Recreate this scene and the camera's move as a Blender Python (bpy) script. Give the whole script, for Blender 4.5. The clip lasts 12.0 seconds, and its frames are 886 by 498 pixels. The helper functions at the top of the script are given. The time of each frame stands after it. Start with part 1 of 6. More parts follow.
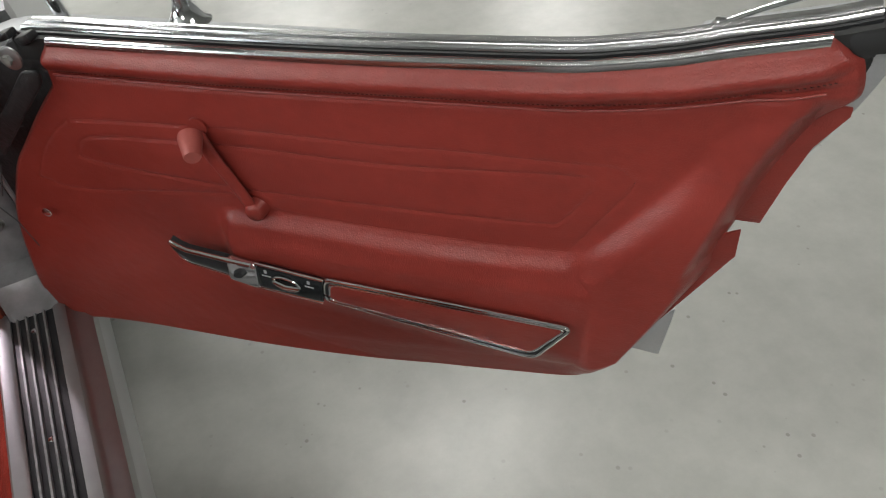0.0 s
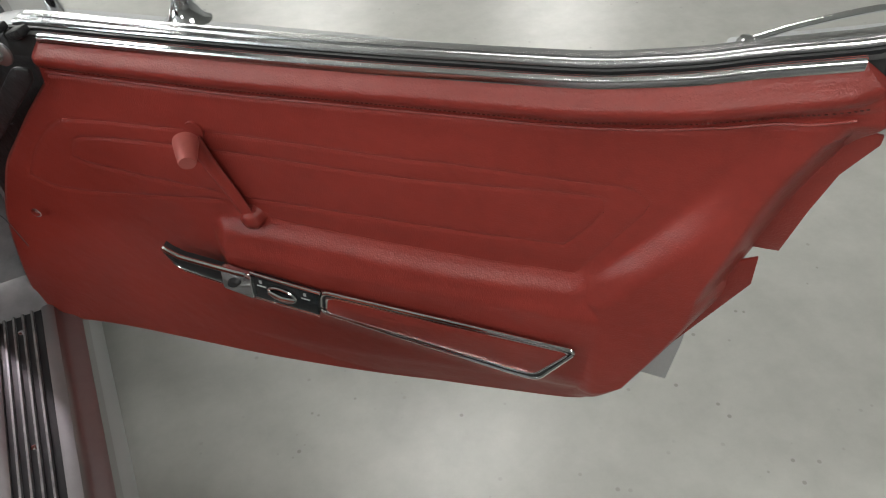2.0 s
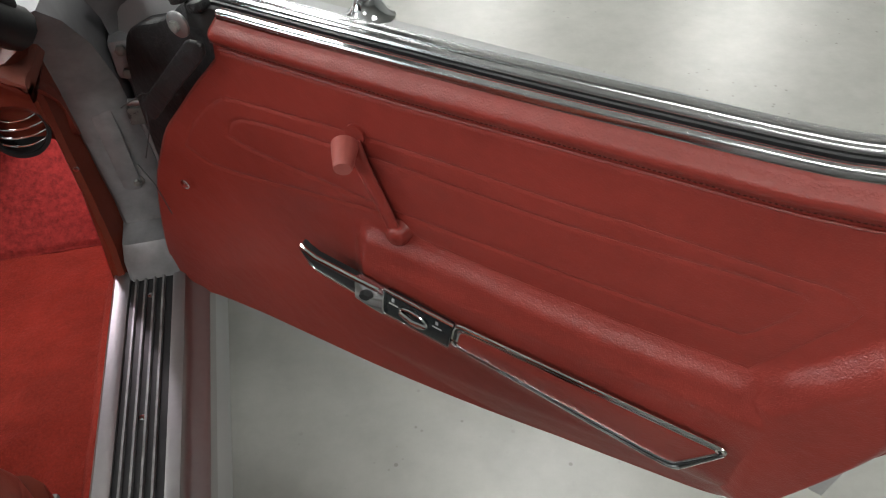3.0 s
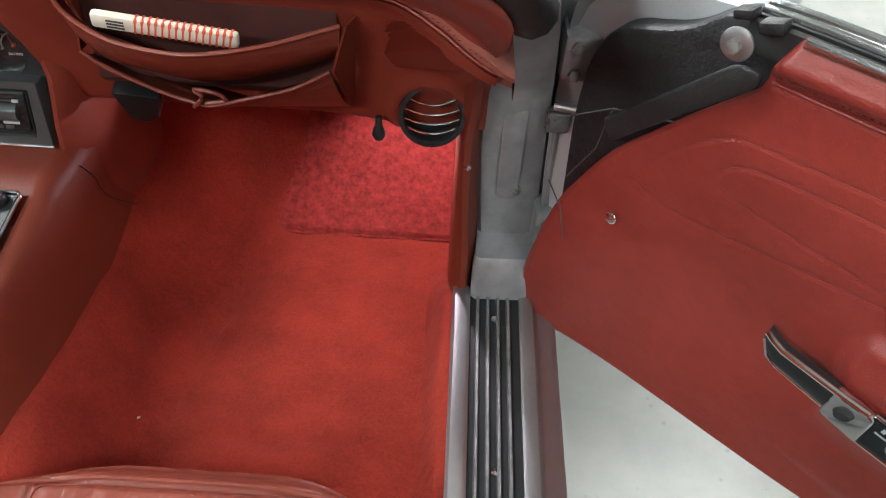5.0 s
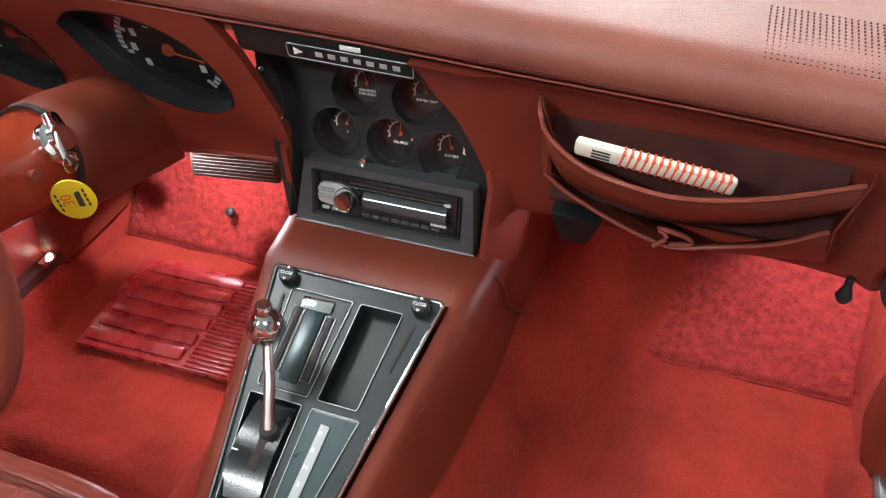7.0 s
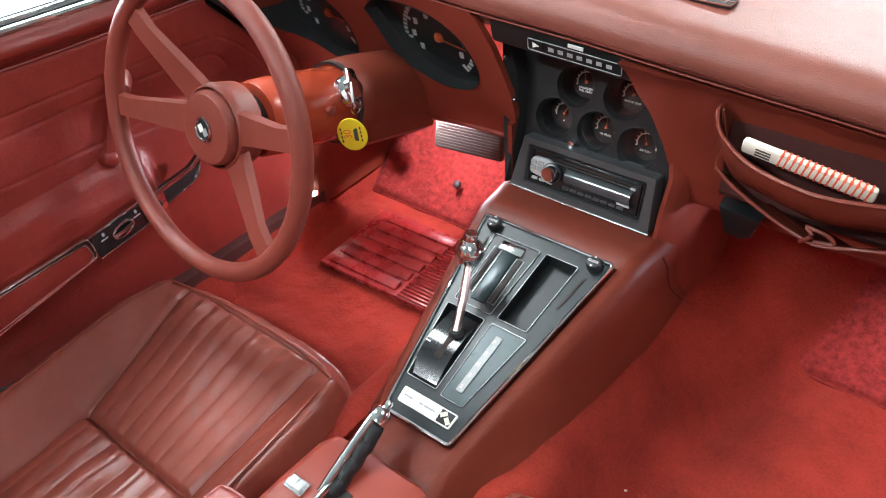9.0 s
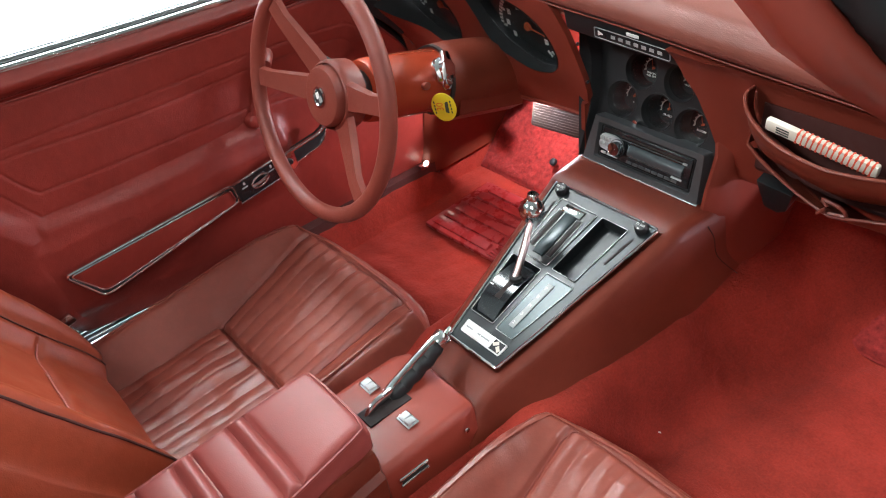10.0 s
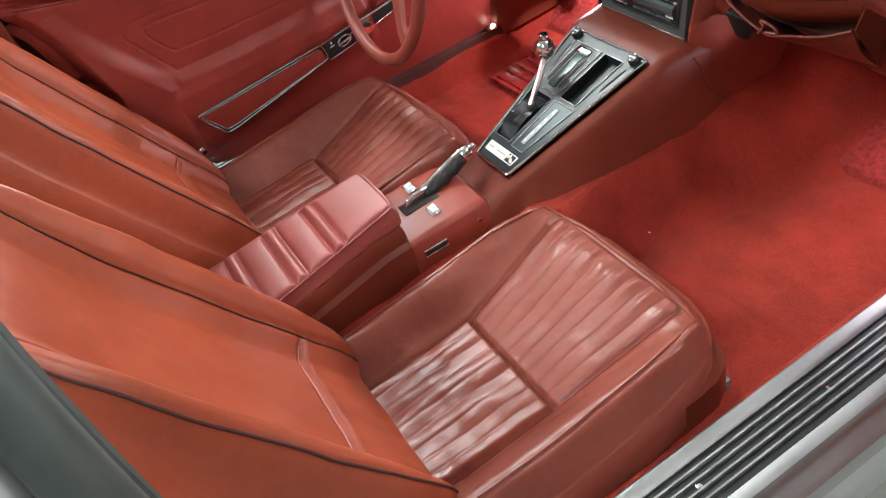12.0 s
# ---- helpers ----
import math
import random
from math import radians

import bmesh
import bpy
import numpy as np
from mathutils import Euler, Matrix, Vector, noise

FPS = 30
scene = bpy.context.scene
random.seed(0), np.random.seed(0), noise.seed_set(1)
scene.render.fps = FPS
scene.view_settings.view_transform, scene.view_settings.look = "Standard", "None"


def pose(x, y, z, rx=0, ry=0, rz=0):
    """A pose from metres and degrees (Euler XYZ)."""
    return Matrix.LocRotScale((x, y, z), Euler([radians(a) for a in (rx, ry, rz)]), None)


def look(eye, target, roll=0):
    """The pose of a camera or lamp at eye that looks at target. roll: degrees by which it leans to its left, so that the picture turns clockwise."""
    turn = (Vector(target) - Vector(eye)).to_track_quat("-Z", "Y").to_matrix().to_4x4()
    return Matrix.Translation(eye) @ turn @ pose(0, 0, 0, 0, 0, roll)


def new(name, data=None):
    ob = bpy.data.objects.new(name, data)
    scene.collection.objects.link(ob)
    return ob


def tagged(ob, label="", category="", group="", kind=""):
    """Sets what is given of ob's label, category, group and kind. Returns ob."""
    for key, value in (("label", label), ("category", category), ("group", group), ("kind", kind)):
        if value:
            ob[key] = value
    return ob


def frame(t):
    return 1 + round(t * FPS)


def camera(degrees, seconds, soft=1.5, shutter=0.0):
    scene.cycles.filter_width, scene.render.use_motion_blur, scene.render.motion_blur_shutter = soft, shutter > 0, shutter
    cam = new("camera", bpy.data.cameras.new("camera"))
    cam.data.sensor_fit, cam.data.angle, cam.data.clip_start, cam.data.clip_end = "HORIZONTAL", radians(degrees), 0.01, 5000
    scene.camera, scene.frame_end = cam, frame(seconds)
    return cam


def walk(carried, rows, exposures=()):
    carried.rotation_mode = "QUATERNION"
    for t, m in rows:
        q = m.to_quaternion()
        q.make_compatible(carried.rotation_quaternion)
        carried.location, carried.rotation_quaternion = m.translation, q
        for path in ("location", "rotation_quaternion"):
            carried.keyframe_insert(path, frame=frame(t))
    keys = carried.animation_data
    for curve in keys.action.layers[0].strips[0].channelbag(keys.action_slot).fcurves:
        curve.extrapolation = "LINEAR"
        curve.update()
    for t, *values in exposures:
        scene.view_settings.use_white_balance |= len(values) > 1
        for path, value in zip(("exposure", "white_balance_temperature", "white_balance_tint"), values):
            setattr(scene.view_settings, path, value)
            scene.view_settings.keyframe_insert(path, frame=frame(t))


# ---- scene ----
cam = camera(58.5, 12.0, soft=1.1)
PATH = [
    (0, (0.977, -1.059, 1.337), (1.536, 0.263, -0.057), -5.4),
    (0.5, (0.977, -1.056, 1.333), (1.536, 0.265, -0.061), -5.3),
    (1, (0.975, -1.053, 1.333), (1.533, 0.265, -0.064), -5.1),
    (1.5, (0.972, -1.045, 1.334), (1.532, 0.264, -0.07), -5.1),
    (2, (0.992, -1.018, 1.325), (1.55, 0.301, -0.071), -3.7),
    (2.5, (1.026, -0.972, 1.304), (1.428, 0.417, -0.077), -3.0),
    (2.7, (1.022, -0.949, 1.306), (1.356, 0.451, -0.082), -2.6),
    (4.3, (0.752, -0.742, 1.272), (0.865, 0.631, -0.177), 2.0),
    (4.4, (0.741, -0.747, 1.262), (0.827, 0.644, -0.173), 2.0),
    (4.5, (0.711, -0.739, 1.268), (0.804, 0.642, -0.176), 3.0),
    (5, (0.608, -0.68, 1.229), (0.608, 0.725, -0.194), 3.4),
    (5.5, (0.504, -0.631, 1.214), (0.407, 0.778, -0.202), 3.5),
    (6, (0.424, -0.607, 1.217), (0.186, 0.788, -0.195), 1.7),
    (6.5, (0.361, -0.584, 1.222), (-0.025, 0.812, -0.157), -0.5),
    (7, (0.337, -0.581, 1.23), (-0.208, 0.811, -0.098), -2.4),
    (7.2, (0.331, -0.587, 1.231), (-0.276, 0.797, -0.079), -2.8),
    (8.8, (0.444, -0.752, 1.278), (-0.524, 0.481, 0.035), -3.4),
    (9, (0.474, -0.776, 1.288), (-0.556, 0.415, 0.054), -3.8),
    (9.5, (0.587, -0.822, 1.32), (-0.573, 0.252, 0.094), -6.1),
    (10, (0.699, -0.825, 1.346), (-0.601, 0.093, 0.135), -8.4),
    (10.5, (0.838, -0.776, 1.365), (-0.625, -0.116, 0.172), -11.3),
    (11, (0.961, -0.745, 1.378), (-0.523, -0.282, 0.12), -14.8),
    (11.5, (1.041, -0.783, 1.398), (-0.425, -0.341, 0.111), -16.9),
    (12, (1.121, -0.838, 1.4), (-0.297, -0.355, 0.076), -18.7),
]
walk(cam, [(t, look(eye, target, roll)) for t, eye, target, roll in PATH],
     exposures=[(0.0, 0.02, 6450, 9), (2.5, 0.02, 6450, 9), (4.3, 0.68, 6200, 6), (7.0, 1.05, 6000, 4), (9.0, 1.18, 5800, 3), (9.5, 1.05, 5850, 3), (10.0, 1.0, 5900, 3), (10.5, 0.88, 6000, 3), (11.0, 1.02, 6100, 3), (12.0, 1.12, 6100, 2)])

# ---- world and lights ----
world = bpy.data.worlds.new("showroom_air")
scene.world = world
world.use_nodes = True
world.node_tree.nodes["Background"].inputs[0].default_value = (0.9, 0.95, 1.0, 1)
world.node_tree.nodes["Background"].inputs[1].default_value = 0.05


def area_lamp(name, m, sx, sy, watts, colour):
    data = bpy.data.lights.new(name, "AREA")
    data.shape, data.size, data.size_y, data.energy, data.color = "RECTANGLE", sx, sy, watts, colour
    ob = new(name, data)
    ob.matrix_world = m
    return ob


CEIL = 4.2
STRIPS = [  # x, y, length, width, watts
    (2.37, 1.95, 1.2, 0.5, 26), (-2.45, 0.05, 1.2, 0.8, 60), (-4.9, 0.7, 1.5, 1.0, 30), (2.4, -2.8, 1.3, 0.6, 38),
    (-2.0, -4.0, 1.3, 0.6, 130), (3.3, 8.6, 1.4, 0.7, 90), (6.4, 7.2, 1.4, 0.7, 90), (-0.4, 6.0, 3.0, 1.0, 270)]
for sx_, sy_, sl_, sw_, watts in STRIPS:
    area_lamp("strip_light", pose(sx_, sy_, CEIL - 0.14), sl_, sw_, watts, (1.0, 0.98, 0.95))
# Added lamp at the unseen west opening, to brighten the driver's side.
area_lamp("added_west_daylight", pose(-7.6, 0.5, 1.8, 0, -90, 0), 3.2, 6.0, 330, (0.88, 0.97, 1.0))


def point_lamp(name, at, watts, colour, radius=0.012):
    data = bpy.data.lights.new(name, "POINT")
    data.energy, data.color, data.shadow_soft_size = watts, colour, radius
    ob = new(name, data)
    ob.location = at
    return ob


point_lamp("courtesy_light_driver", (-0.42, 0.24, 0.612), 4.2, (1.0, 0.88, 0.95), 0.004)
point_lamp("courtesy_light_passenger", (0.572, 0.26, 0.597), 2.1, (1.0, 0.86, 0.95), 0.006)

# ---- materials ----
def nodes_of(name):
    m = bpy.data.materials.new(name)
    m.use_nodes = True
    t = m.node_tree
    return m, t, t.nodes["Principled BSDF"]


def noise_node(t, scale, detail=4.0, rough=0.55, stretch=None):
    co = t.nodes.new("ShaderNodeTexCoord")
    n = t.nodes.new("ShaderNodeTexNoise")
    n.inputs["Scale"].default_value, n.inputs["Detail"].default_value, n.inputs["Roughness"].default_value = scale, detail, rough
    if stretch:
        mp = t.nodes.new("ShaderNodeMapping")
        mp.inputs["Scale"].default_value = stretch
        t.links.new(co.outputs["Object"], mp.inputs[0])
        t.links.new(mp.outputs[0], n.inputs["Vector"])
    else:
        t.links.new(co.outputs["Object"], n.inputs["Vector"])
    return n


def ramp(t, src, stops):
    r = t.nodes.new("ShaderNodeValToRGB")
    e = r.color_ramp.elements
    while len(e) < len(stops):
        e.new(0.5)
    for i, (p, c) in enumerate(stops):
        e[i].position, e[i].color = p, (*c, 1) if len(c) == 3 else c
    t.links.new(src, r.inputs[0])
    return r


def mixc(t, fac, a, b, kind="MIX"):
    m = t.nodes.new("ShaderNodeMix")
    m.data_type, m.blend_type = "RGBA", kind
    for sock, v in ((m.inputs[0], fac), (m.inputs[6], a), (m.inputs[7], b)):
        if hasattr(v, "links"):
            t.links.new(v, sock)
        else:
            sock.default_value = v if isinstance(v, (int, float)) else (*v, 1)
    return m.outputs[2]


def bump(t, b, src, strength, dist, prev=None):
    n = t.nodes.new("ShaderNodeBump")
    n.inputs["Strength"].default_value, n.inputs["Distance"].default_value = strength, dist
    t.links.new(src, n.inputs["Height"])
    if prev:
        t.links.new(prev.outputs[0], n.inputs["Normal"])
    t.links.new(n.outputs[0], b.inputs["Normal"])
    return n


def scaled(c, k):
    return tuple(min(1, v * k) for v in c)


def leather(name, base, rough=0.42, grain=420.0, creases=0.25, wear=0.35, gloss=0.4, pebble=0.30):
    """Grained hide: fine pebble cells, soft creases and rubbed patches."""
    m, t, b = nodes_of(name)
    patch = noise_node(t, 5.0, 5.0, 0.6)
    fine = noise_node(t, 60.0, 3.0)
    col = mixc(t, ramp(t, patch.outputs[0], [(0.35, (0, 0, 0)), (0.7, (1, 1, 1))]).outputs[0], scaled(base, 0.86), scaled(base, 1.15))
    col = mixc(t, wear * 0.4, col, ramp(t, fine.outputs[0], [(0.3, scaled(base, 0.7)), (0.7, scaled(base, 1.3))]).outputs[0])
    t.links.new(col, b.inputs["Base Color"])
    r = ramp(t, patch.outputs[0], [(0.25, (rough - 0.03,) * 3), (0.8, (rough + 0.05,) * 3)])
    t.links.new(r.outputs[0], b.inputs["Roughness"])
    co = t.nodes.new("ShaderNodeTexCoord")
    v = t.nodes.new("ShaderNodeTexVoronoi")
    v.feature, v.inputs["Scale"].default_value = "DISTANCE_TO_EDGE", grain
    t.links.new(co.outputs["Object"], v.inputs["Vector"])
    b1 = bump(t, b, v.outputs["Distance"], pebble, 0.0015)
    cr = noise_node(t, 26.0, 6.0, 0.62)
    bump(t, b, cr.outputs[0], creases, 0.006, b1)
    b.inputs["Specular IOR Level"].default_value = gloss
    return m


def plain(name, base, rough, metal=0.0, vary=0.12, scale=30.0, bumps=0.0, bscale=200.0, coat=0.0, gloss=0.5):
    m, t, b = nodes_of(name)
    n = noise_node(t, scale, 5.0, 0.6)
    c = ramp(t, n.outputs[0], [(0.3, scaled(base, 1 - vary)), (0.72, scaled(base, 1 + vary))])
    t.links.new(c.outputs[0], b.inputs["Base Color"])
    r = ramp(t, n.outputs[0], [(0.3, (max(0.02, rough * (1 - vary)),) * 3), (0.75, (min(1, rough * (1 + 2 * vary)),) * 3)])
    t.links.new(r.outputs[0], b.inputs["Roughness"])
    b.inputs["Metallic"].default_value = metal
    b.inputs["Coat Weight"].default_value = coat
    b.inputs["Specular IOR Level"].default_value = gloss
    if bumps:
        bump(t, b, noise_node(t, bscale, 3.0).outputs[0], bumps, 0.002)
    return m


def carpet_material(name, base, tufts=260.0, depth=0.32):
    m, t, b = nodes_of(name)
    patch = noise_node(t, 4.5, 6.0, 0.62)
    tuft = noise_node(t, tufts, 3.0, 0.7)
    col = mixc(t, ramp(t, patch.outputs[0], [(0.36, (0, 0, 0)), (0.64, (1, 1, 1))]).outputs[0], scaled(base, 0.52), scaled(base, 1.18))
    col = mixc(t, depth, col, ramp(t, tuft.outputs[0], [(0.32, scaled(base, 0.5)), (0.68, scaled(base, 1.3))]).outputs[0])
    t.links.new(col, b.inputs["Base Color"])
    b.inputs["Roughness"].default_value = 0.95
    b.inputs["Sheen Weight"].default_value = 0.15
    b.inputs["Sheen Tint"].default_value = (1, 0.25, 0.2, 1)
    b.inputs["Specular IOR Level"].default_value = 0.15
    b1 = bump(t, b, tuft.outputs[0], 0.55, 0.004)
    bump(t, b, noise_node(t, 40.0, 4.0).outputs[0], 0.5, 0.01, b1)
    return m


def concrete_material():
    m, t, b = nodes_of("polished_concrete")
    big = noise_node(t, 0.8, 6.0, 0.6)
    mid = noise_node(t, 9.0, 6.0, 0.65)
    col = ramp(t, big.outputs[0], [(0.2, (0.365, 0.367, 0.342)), (0.8, (0.41, 0.412, 0.385))]).outputs[0]
    col = mixc(t, 0.55, col, ramp(t, mid.outputs[0], [(0.28, (0.30, 0.302, 0.275)), (0.72, (0.455, 0.457, 0.425))]).outputs[0])
    co = t.nodes.new("ShaderNodeTexCoord")
    v = t.nodes.new("ShaderNodeTexVoronoi")
    v.inputs["Scale"].default_value = 24.0
    t.links.new(co.outputs["Object"], v.inputs["Vector"])
    speck = ramp(t, v.outputs["Distance"], [(0.075, (1, 1, 1)), (0.12, (0, 0, 0))])
    keep = ramp(t, noise_node(t, 3.1, 2.0).outputs[0], [(0.48, (0, 0, 0)), (0.60, (0.7, 0.7, 0.7))])
    col = mixc(t, mixc(t, 1.0, speck.outputs[0], keep.outputs[0], "MULTIPLY"), col, (0.2, 0.19, 0.17))
    t.links.new(col, b.inputs["Base Color"])
    t.links.new(ramp(t, mid.outputs[0], [(0.2, (0.27, 0.27, 0.27)), (0.8, (0.31, 0.31, 0.31))]).outputs[0], b.inputs["Roughness"])
    bump(t, b, noise_node(t, 4.0, 5.0).outputs[0], 0.025, 0.02)
    return m


def glow(name, colour, strength):
    m, t, b = nodes_of(name)
    b.inputs["Base Color"].default_value = (*colour, 1)
    b.inputs["Emission Color"].default_value = (*colour, 1)
    b.inputs["Emission Strength"].default_value = strength
    return m


RED = (0.150, 0.027, 0.014)
M_VINYL = leather("red_vinyl", RED, 0.42, 460.0, 0.14, 0.3, 0.26, 0.2)
M_LEATHER = leather("red_leather", (0.215, 0.050, 0.033), 0.33, 380.0, 0.24, 0.5, 0.42, 0.14)
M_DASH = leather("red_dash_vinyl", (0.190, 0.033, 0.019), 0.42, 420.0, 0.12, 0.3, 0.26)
# Paler than the dash face: the pad's grazing sheen is put into the colour.
M_PAD = leather("pad_vinyl_with_sheen", (0.215, 0.066, 0.047), 0.40, 420.0, 0.10, 0.3, 0.36)
M_DOORV = leather("red_door_vinyl", (0.225, 0.030, 0.022), 0.34, 300.0, 0.32, 0.4, 0.40)
M_PLAST = plain("red_hard_plastic", (0.25, 0.036, 0.020), 0.46, 0, 0.08, 20, 0.05, 300)
M_WHEEL = leather("red_wheel_leather", (0.205, 0.044, 0.030), 0.38, 500.0, 0.08, 0.3)
M_CARPET = carpet_material("red_carpet", (0.295, 0.031, 0.019))
M_MAT = plain("red_rubber_mat", (0.30, 0.027, 0.028), 0.27, 0, 0.12, 30, 0.1, 200)
M_CHROME = plain("chrome", (0.78, 0.79, 0.80), 0.10, 1.0, 0.08, 40)
M_BELT = plain("bright_aluminium", (0.55, 0.55, 0.55), 0.17, 1.0, 0.02, 60)
M_BRUSH = plain("worn_aluminium", (0.36, 0.36, 0.36), 0.47, 1.0, 0.05, 60, 0.03, 300)
M_SHAFT = plain("brushed_steel_shaft", (0.55, 0.44, 0.41), 0.28, 1.0, 0.02, 90)
M_BLACK = plain("black_satin_plastic", (0.016, 0.017, 0.018), 0.42, 0, 0.12, 60, 0.06, 420, gloss=0.35)
M_SURROUND = plain("grey_satin_plastic", (0.055, 0.057, 0.06), 0.38, 0, 0.1, 60, 0.04, 400)
M_TRAY = plain("black_tray_lining", (0.010, 0.012, 0.013), 0.36, 0, 0.15, 90, 0.03, 300, gloss=0.4)
M_PLATE = plain("grey_black_console_plate", (0.016, 0.020, 0.022), 0.34, 0, 0.10, 80, 0.03, 400, gloss=0.35)
M_BOOT = leather("black_creased_vinyl", (0.014, 0.014, 0.015), 0.46, 240.0, 0.9, 0.5, 0.45)
M_GLOSS = plain("black_gloss_plate", (0.010, 0.013, 0.015), 0.20, 0, 0.08, 30, coat=0.3)
M_RUBBER = plain("black_rubber", (0.022, 0.022, 0.022), 0.6, 0, 0.25, 50, 0.08, 400, gloss=0.3)
M_SILVER = plain("silver_paint", (0.46, 0.47, 0.48), 0.40, 0.3, 0.05, 300, coat=0.25)
M_RIB = plain("scuffed_dark_rib", (0.30, 0.30, 0.30), 0.45, 0.8, 0.35, 70, 0.05, 300)
M_JAMB = plain("grey_jamb_paint", (0.25, 0.25, 0.26), 0.42, 0.3, 0.24, 25, 0.05, 90, coat=0.15)
M_GREASE = plain("greasy_hinge_steel", (0.20, 0.20, 0.19), 0.42, 0.5, 0.5, 50, 0.3, 120)
# Near-black in the colour stands in for shade in slots, holes and cavities.
M_DARK = plain("dark_cavity_shade", (0.02, 0.012, 0.011), 0.8, 0, 0.3, 40)
M_WHITE = plain("white_print", (0.85, 0.85, 0.82), 0.5, 0, 0.06, 60)
M_ORANGE = plain("orange_needle", (0.55, 0.10, 0.03), 0.5, 0, 0.05, 60)
M_GREYPRINT = plain("grey_print", (0.35, 0.36, 0.36), 0.5, 0, 0.05, 60)
M_PAPER = plain("white_card", (0.72, 0.66, 0.56), 0.7, 0, 0.06, 40)
M_STRIPE = plain("orange_red_card_stripe", (0.72, 0.10, 0.045), 0.6, 0, 0.08, 40)
M_YELLOW = plain("yellow_plastic_tag", (0.80, 0.62, 0.02), 0.32, 0, 0.05, 40)
M_TAGINK = plain("dark_tag_ink", (0.05, 0.06, 0.05), 0.5, 0, 0.1, 40)
M_TAGRED = plain("orange_tag_ink", (0.75, 0.17, 0.02), 0.5, 0, 0.1, 40)
M_PEDAL = plain("grey_pedal_rubber", (0.085, 0.07, 0.055), 0.6, 0, 0.2, 30, 0.2, 150)
M_CONCRETE = concrete_material()
M_WALL = plain("grey_wall_paint", (0.27, 0.27, 0.26), 0.6, 0, 0.04, 3, 0.05, 60)
M_LCD = plain("radio_display", (0.05, 0.06, 0.065), 0.12, 0, 0.1, 20, coat=0.8)
M_SILKEY = plain("silver_plastic", (0.5, 0.51, 0.52), 0.38, 0.25, 0.05, 60)
M_SLATE = plain("slate_grey_panel", (0.028, 0.045, 0.048), 0.30, 0.2, 0.10, 60, gloss=0.5)
M_COLUMN = plain("bright_red_column_paint", (0.34, 0.045, 0.018), 0.24, 0, 0.08, 25, 0.04, 200)
M_LIDV = leather("pink_red_vinyl", (0.235, 0.043, 0.036), 0.44, 420.0, 0.08, 0.2, 0.45, 0.12)
M_KNOB = plain("pink_red_knob_plastic", (0.34, 0.085, 0.07), 0.40, 0, 0.12, 60, 0.1, 300)
M_PALE = plain("pale_red_welt", (0.42, 0.13, 0.11), 0.5, 0, 0.1, 60)
M_SEAL = plain("grey_door_rubber", (0.05, 0.056, 0.053), 0.5, 0, 0.12, 40, 0.05, 300, gloss=0.35)
M_PILE = carpet_material("red_coarse_pile", (0.245, 0.027, 0.023), 90.0, 0.7)
M_SEATB = leather("orange_red_leather", (0.275, 0.050, 0.022), 0.37, 380.0, 0.24, 0.5, 0.32, 0.18)
M_STITCH = plain("red_thread", (0.19, 0.034, 0.024), 0.7, 0, 0.1, 80)
# Dark red for thread and trim, and for painted shade inside the map pocket.
M_TRIMSHADE = plain("dark_red_trim_and_shade", (0.055, 0.011, 0.008), 0.7, 0, 0.2, 40, 0.1, 200)
M_GLASS, _t, _b = nodes_of("clear_lens")
_b.inputs["Transmission Weight"].default_value, _b.inputs["Roughness"].default_value, _b.inputs["IOR"].default_value = 1.0, 0.03, 1.3
M_LENS = glow("courtesy_lens", (1.0, 0.88, 0.75), 9.0)
M_LIT = glow("light_panel", (1.0, 0.97, 0.92), 9.0)
M_DAY = glow("added_bright_sheet", (0.92, 0.98, 1.0), 7.0)

# ---- mesh helpers ----
V = Vector


def smooth01(x):
    x = max(0.0, min(1.0, x))
    return x * x * (3 - 2 * x)


def part(name, bm, material, parent=None, label="", smooth=True, sharp=40):
    """Links a bmesh as one mesh object under a thing or a part."""
    bmesh.ops.recalc_face_normals(bm, faces=bm.faces[:])
    me = bpy.data.meshes.new(name)
    bm.to_mesh(me)
    bm.free()
    if smooth:
        me.shade_smooth()
        me.set_sharp_from_angle(angle=radians(sharp))
    me.materials.append(material)
    ob = new(name, me)
    if parent:
        ob.parent = parent
    if label:
        tagged(ob, label)
    return ob


def thing(name, label, category, m=None, group="", kind=""):
    ob = new(name)
    ob.empty_display_size = 0.05
    if m is not None:
        ob.matrix_world = m
    return tagged(ob, label, category, group, kind)


def spline(pts, n):
    """Catmull-Rom through the points, n samples."""
    P = [V(p) if len(p) == 3 else V((p[0], p[1], 0)) for p in pts]
    cum = [0.0]
    for a, b in zip(P, P[1:]):
        cum.append(cum[-1] + max(1e-6, (b - a).length))
    out = []
    for k in range(n):
        s = cum[-1] * k / (n - 1)
        i = 0
        while i < len(P) - 2 and s > cum[i + 1]:
            i += 1
        t = (s - cum[i]) / (cum[i + 1] - cum[i])
        p0, p1, p2, p3 = P[max(0, i - 1)], P[i], P[i + 1], P[min(len(P) - 1, i + 2)]
        if i == 0:
            p0 = p1 * 2 - p2
        if i == len(P) - 2:
            p3 = p2 * 2 - p1
        out.append(0.5 * ((2 * p1) + (p2 - p0) * t + (2 * p0 - 5 * p1 + 4 * p2 - p3) * t * t + (3 * p1 - p0 - 3 * p2 + p3) * t ** 3))
    return out


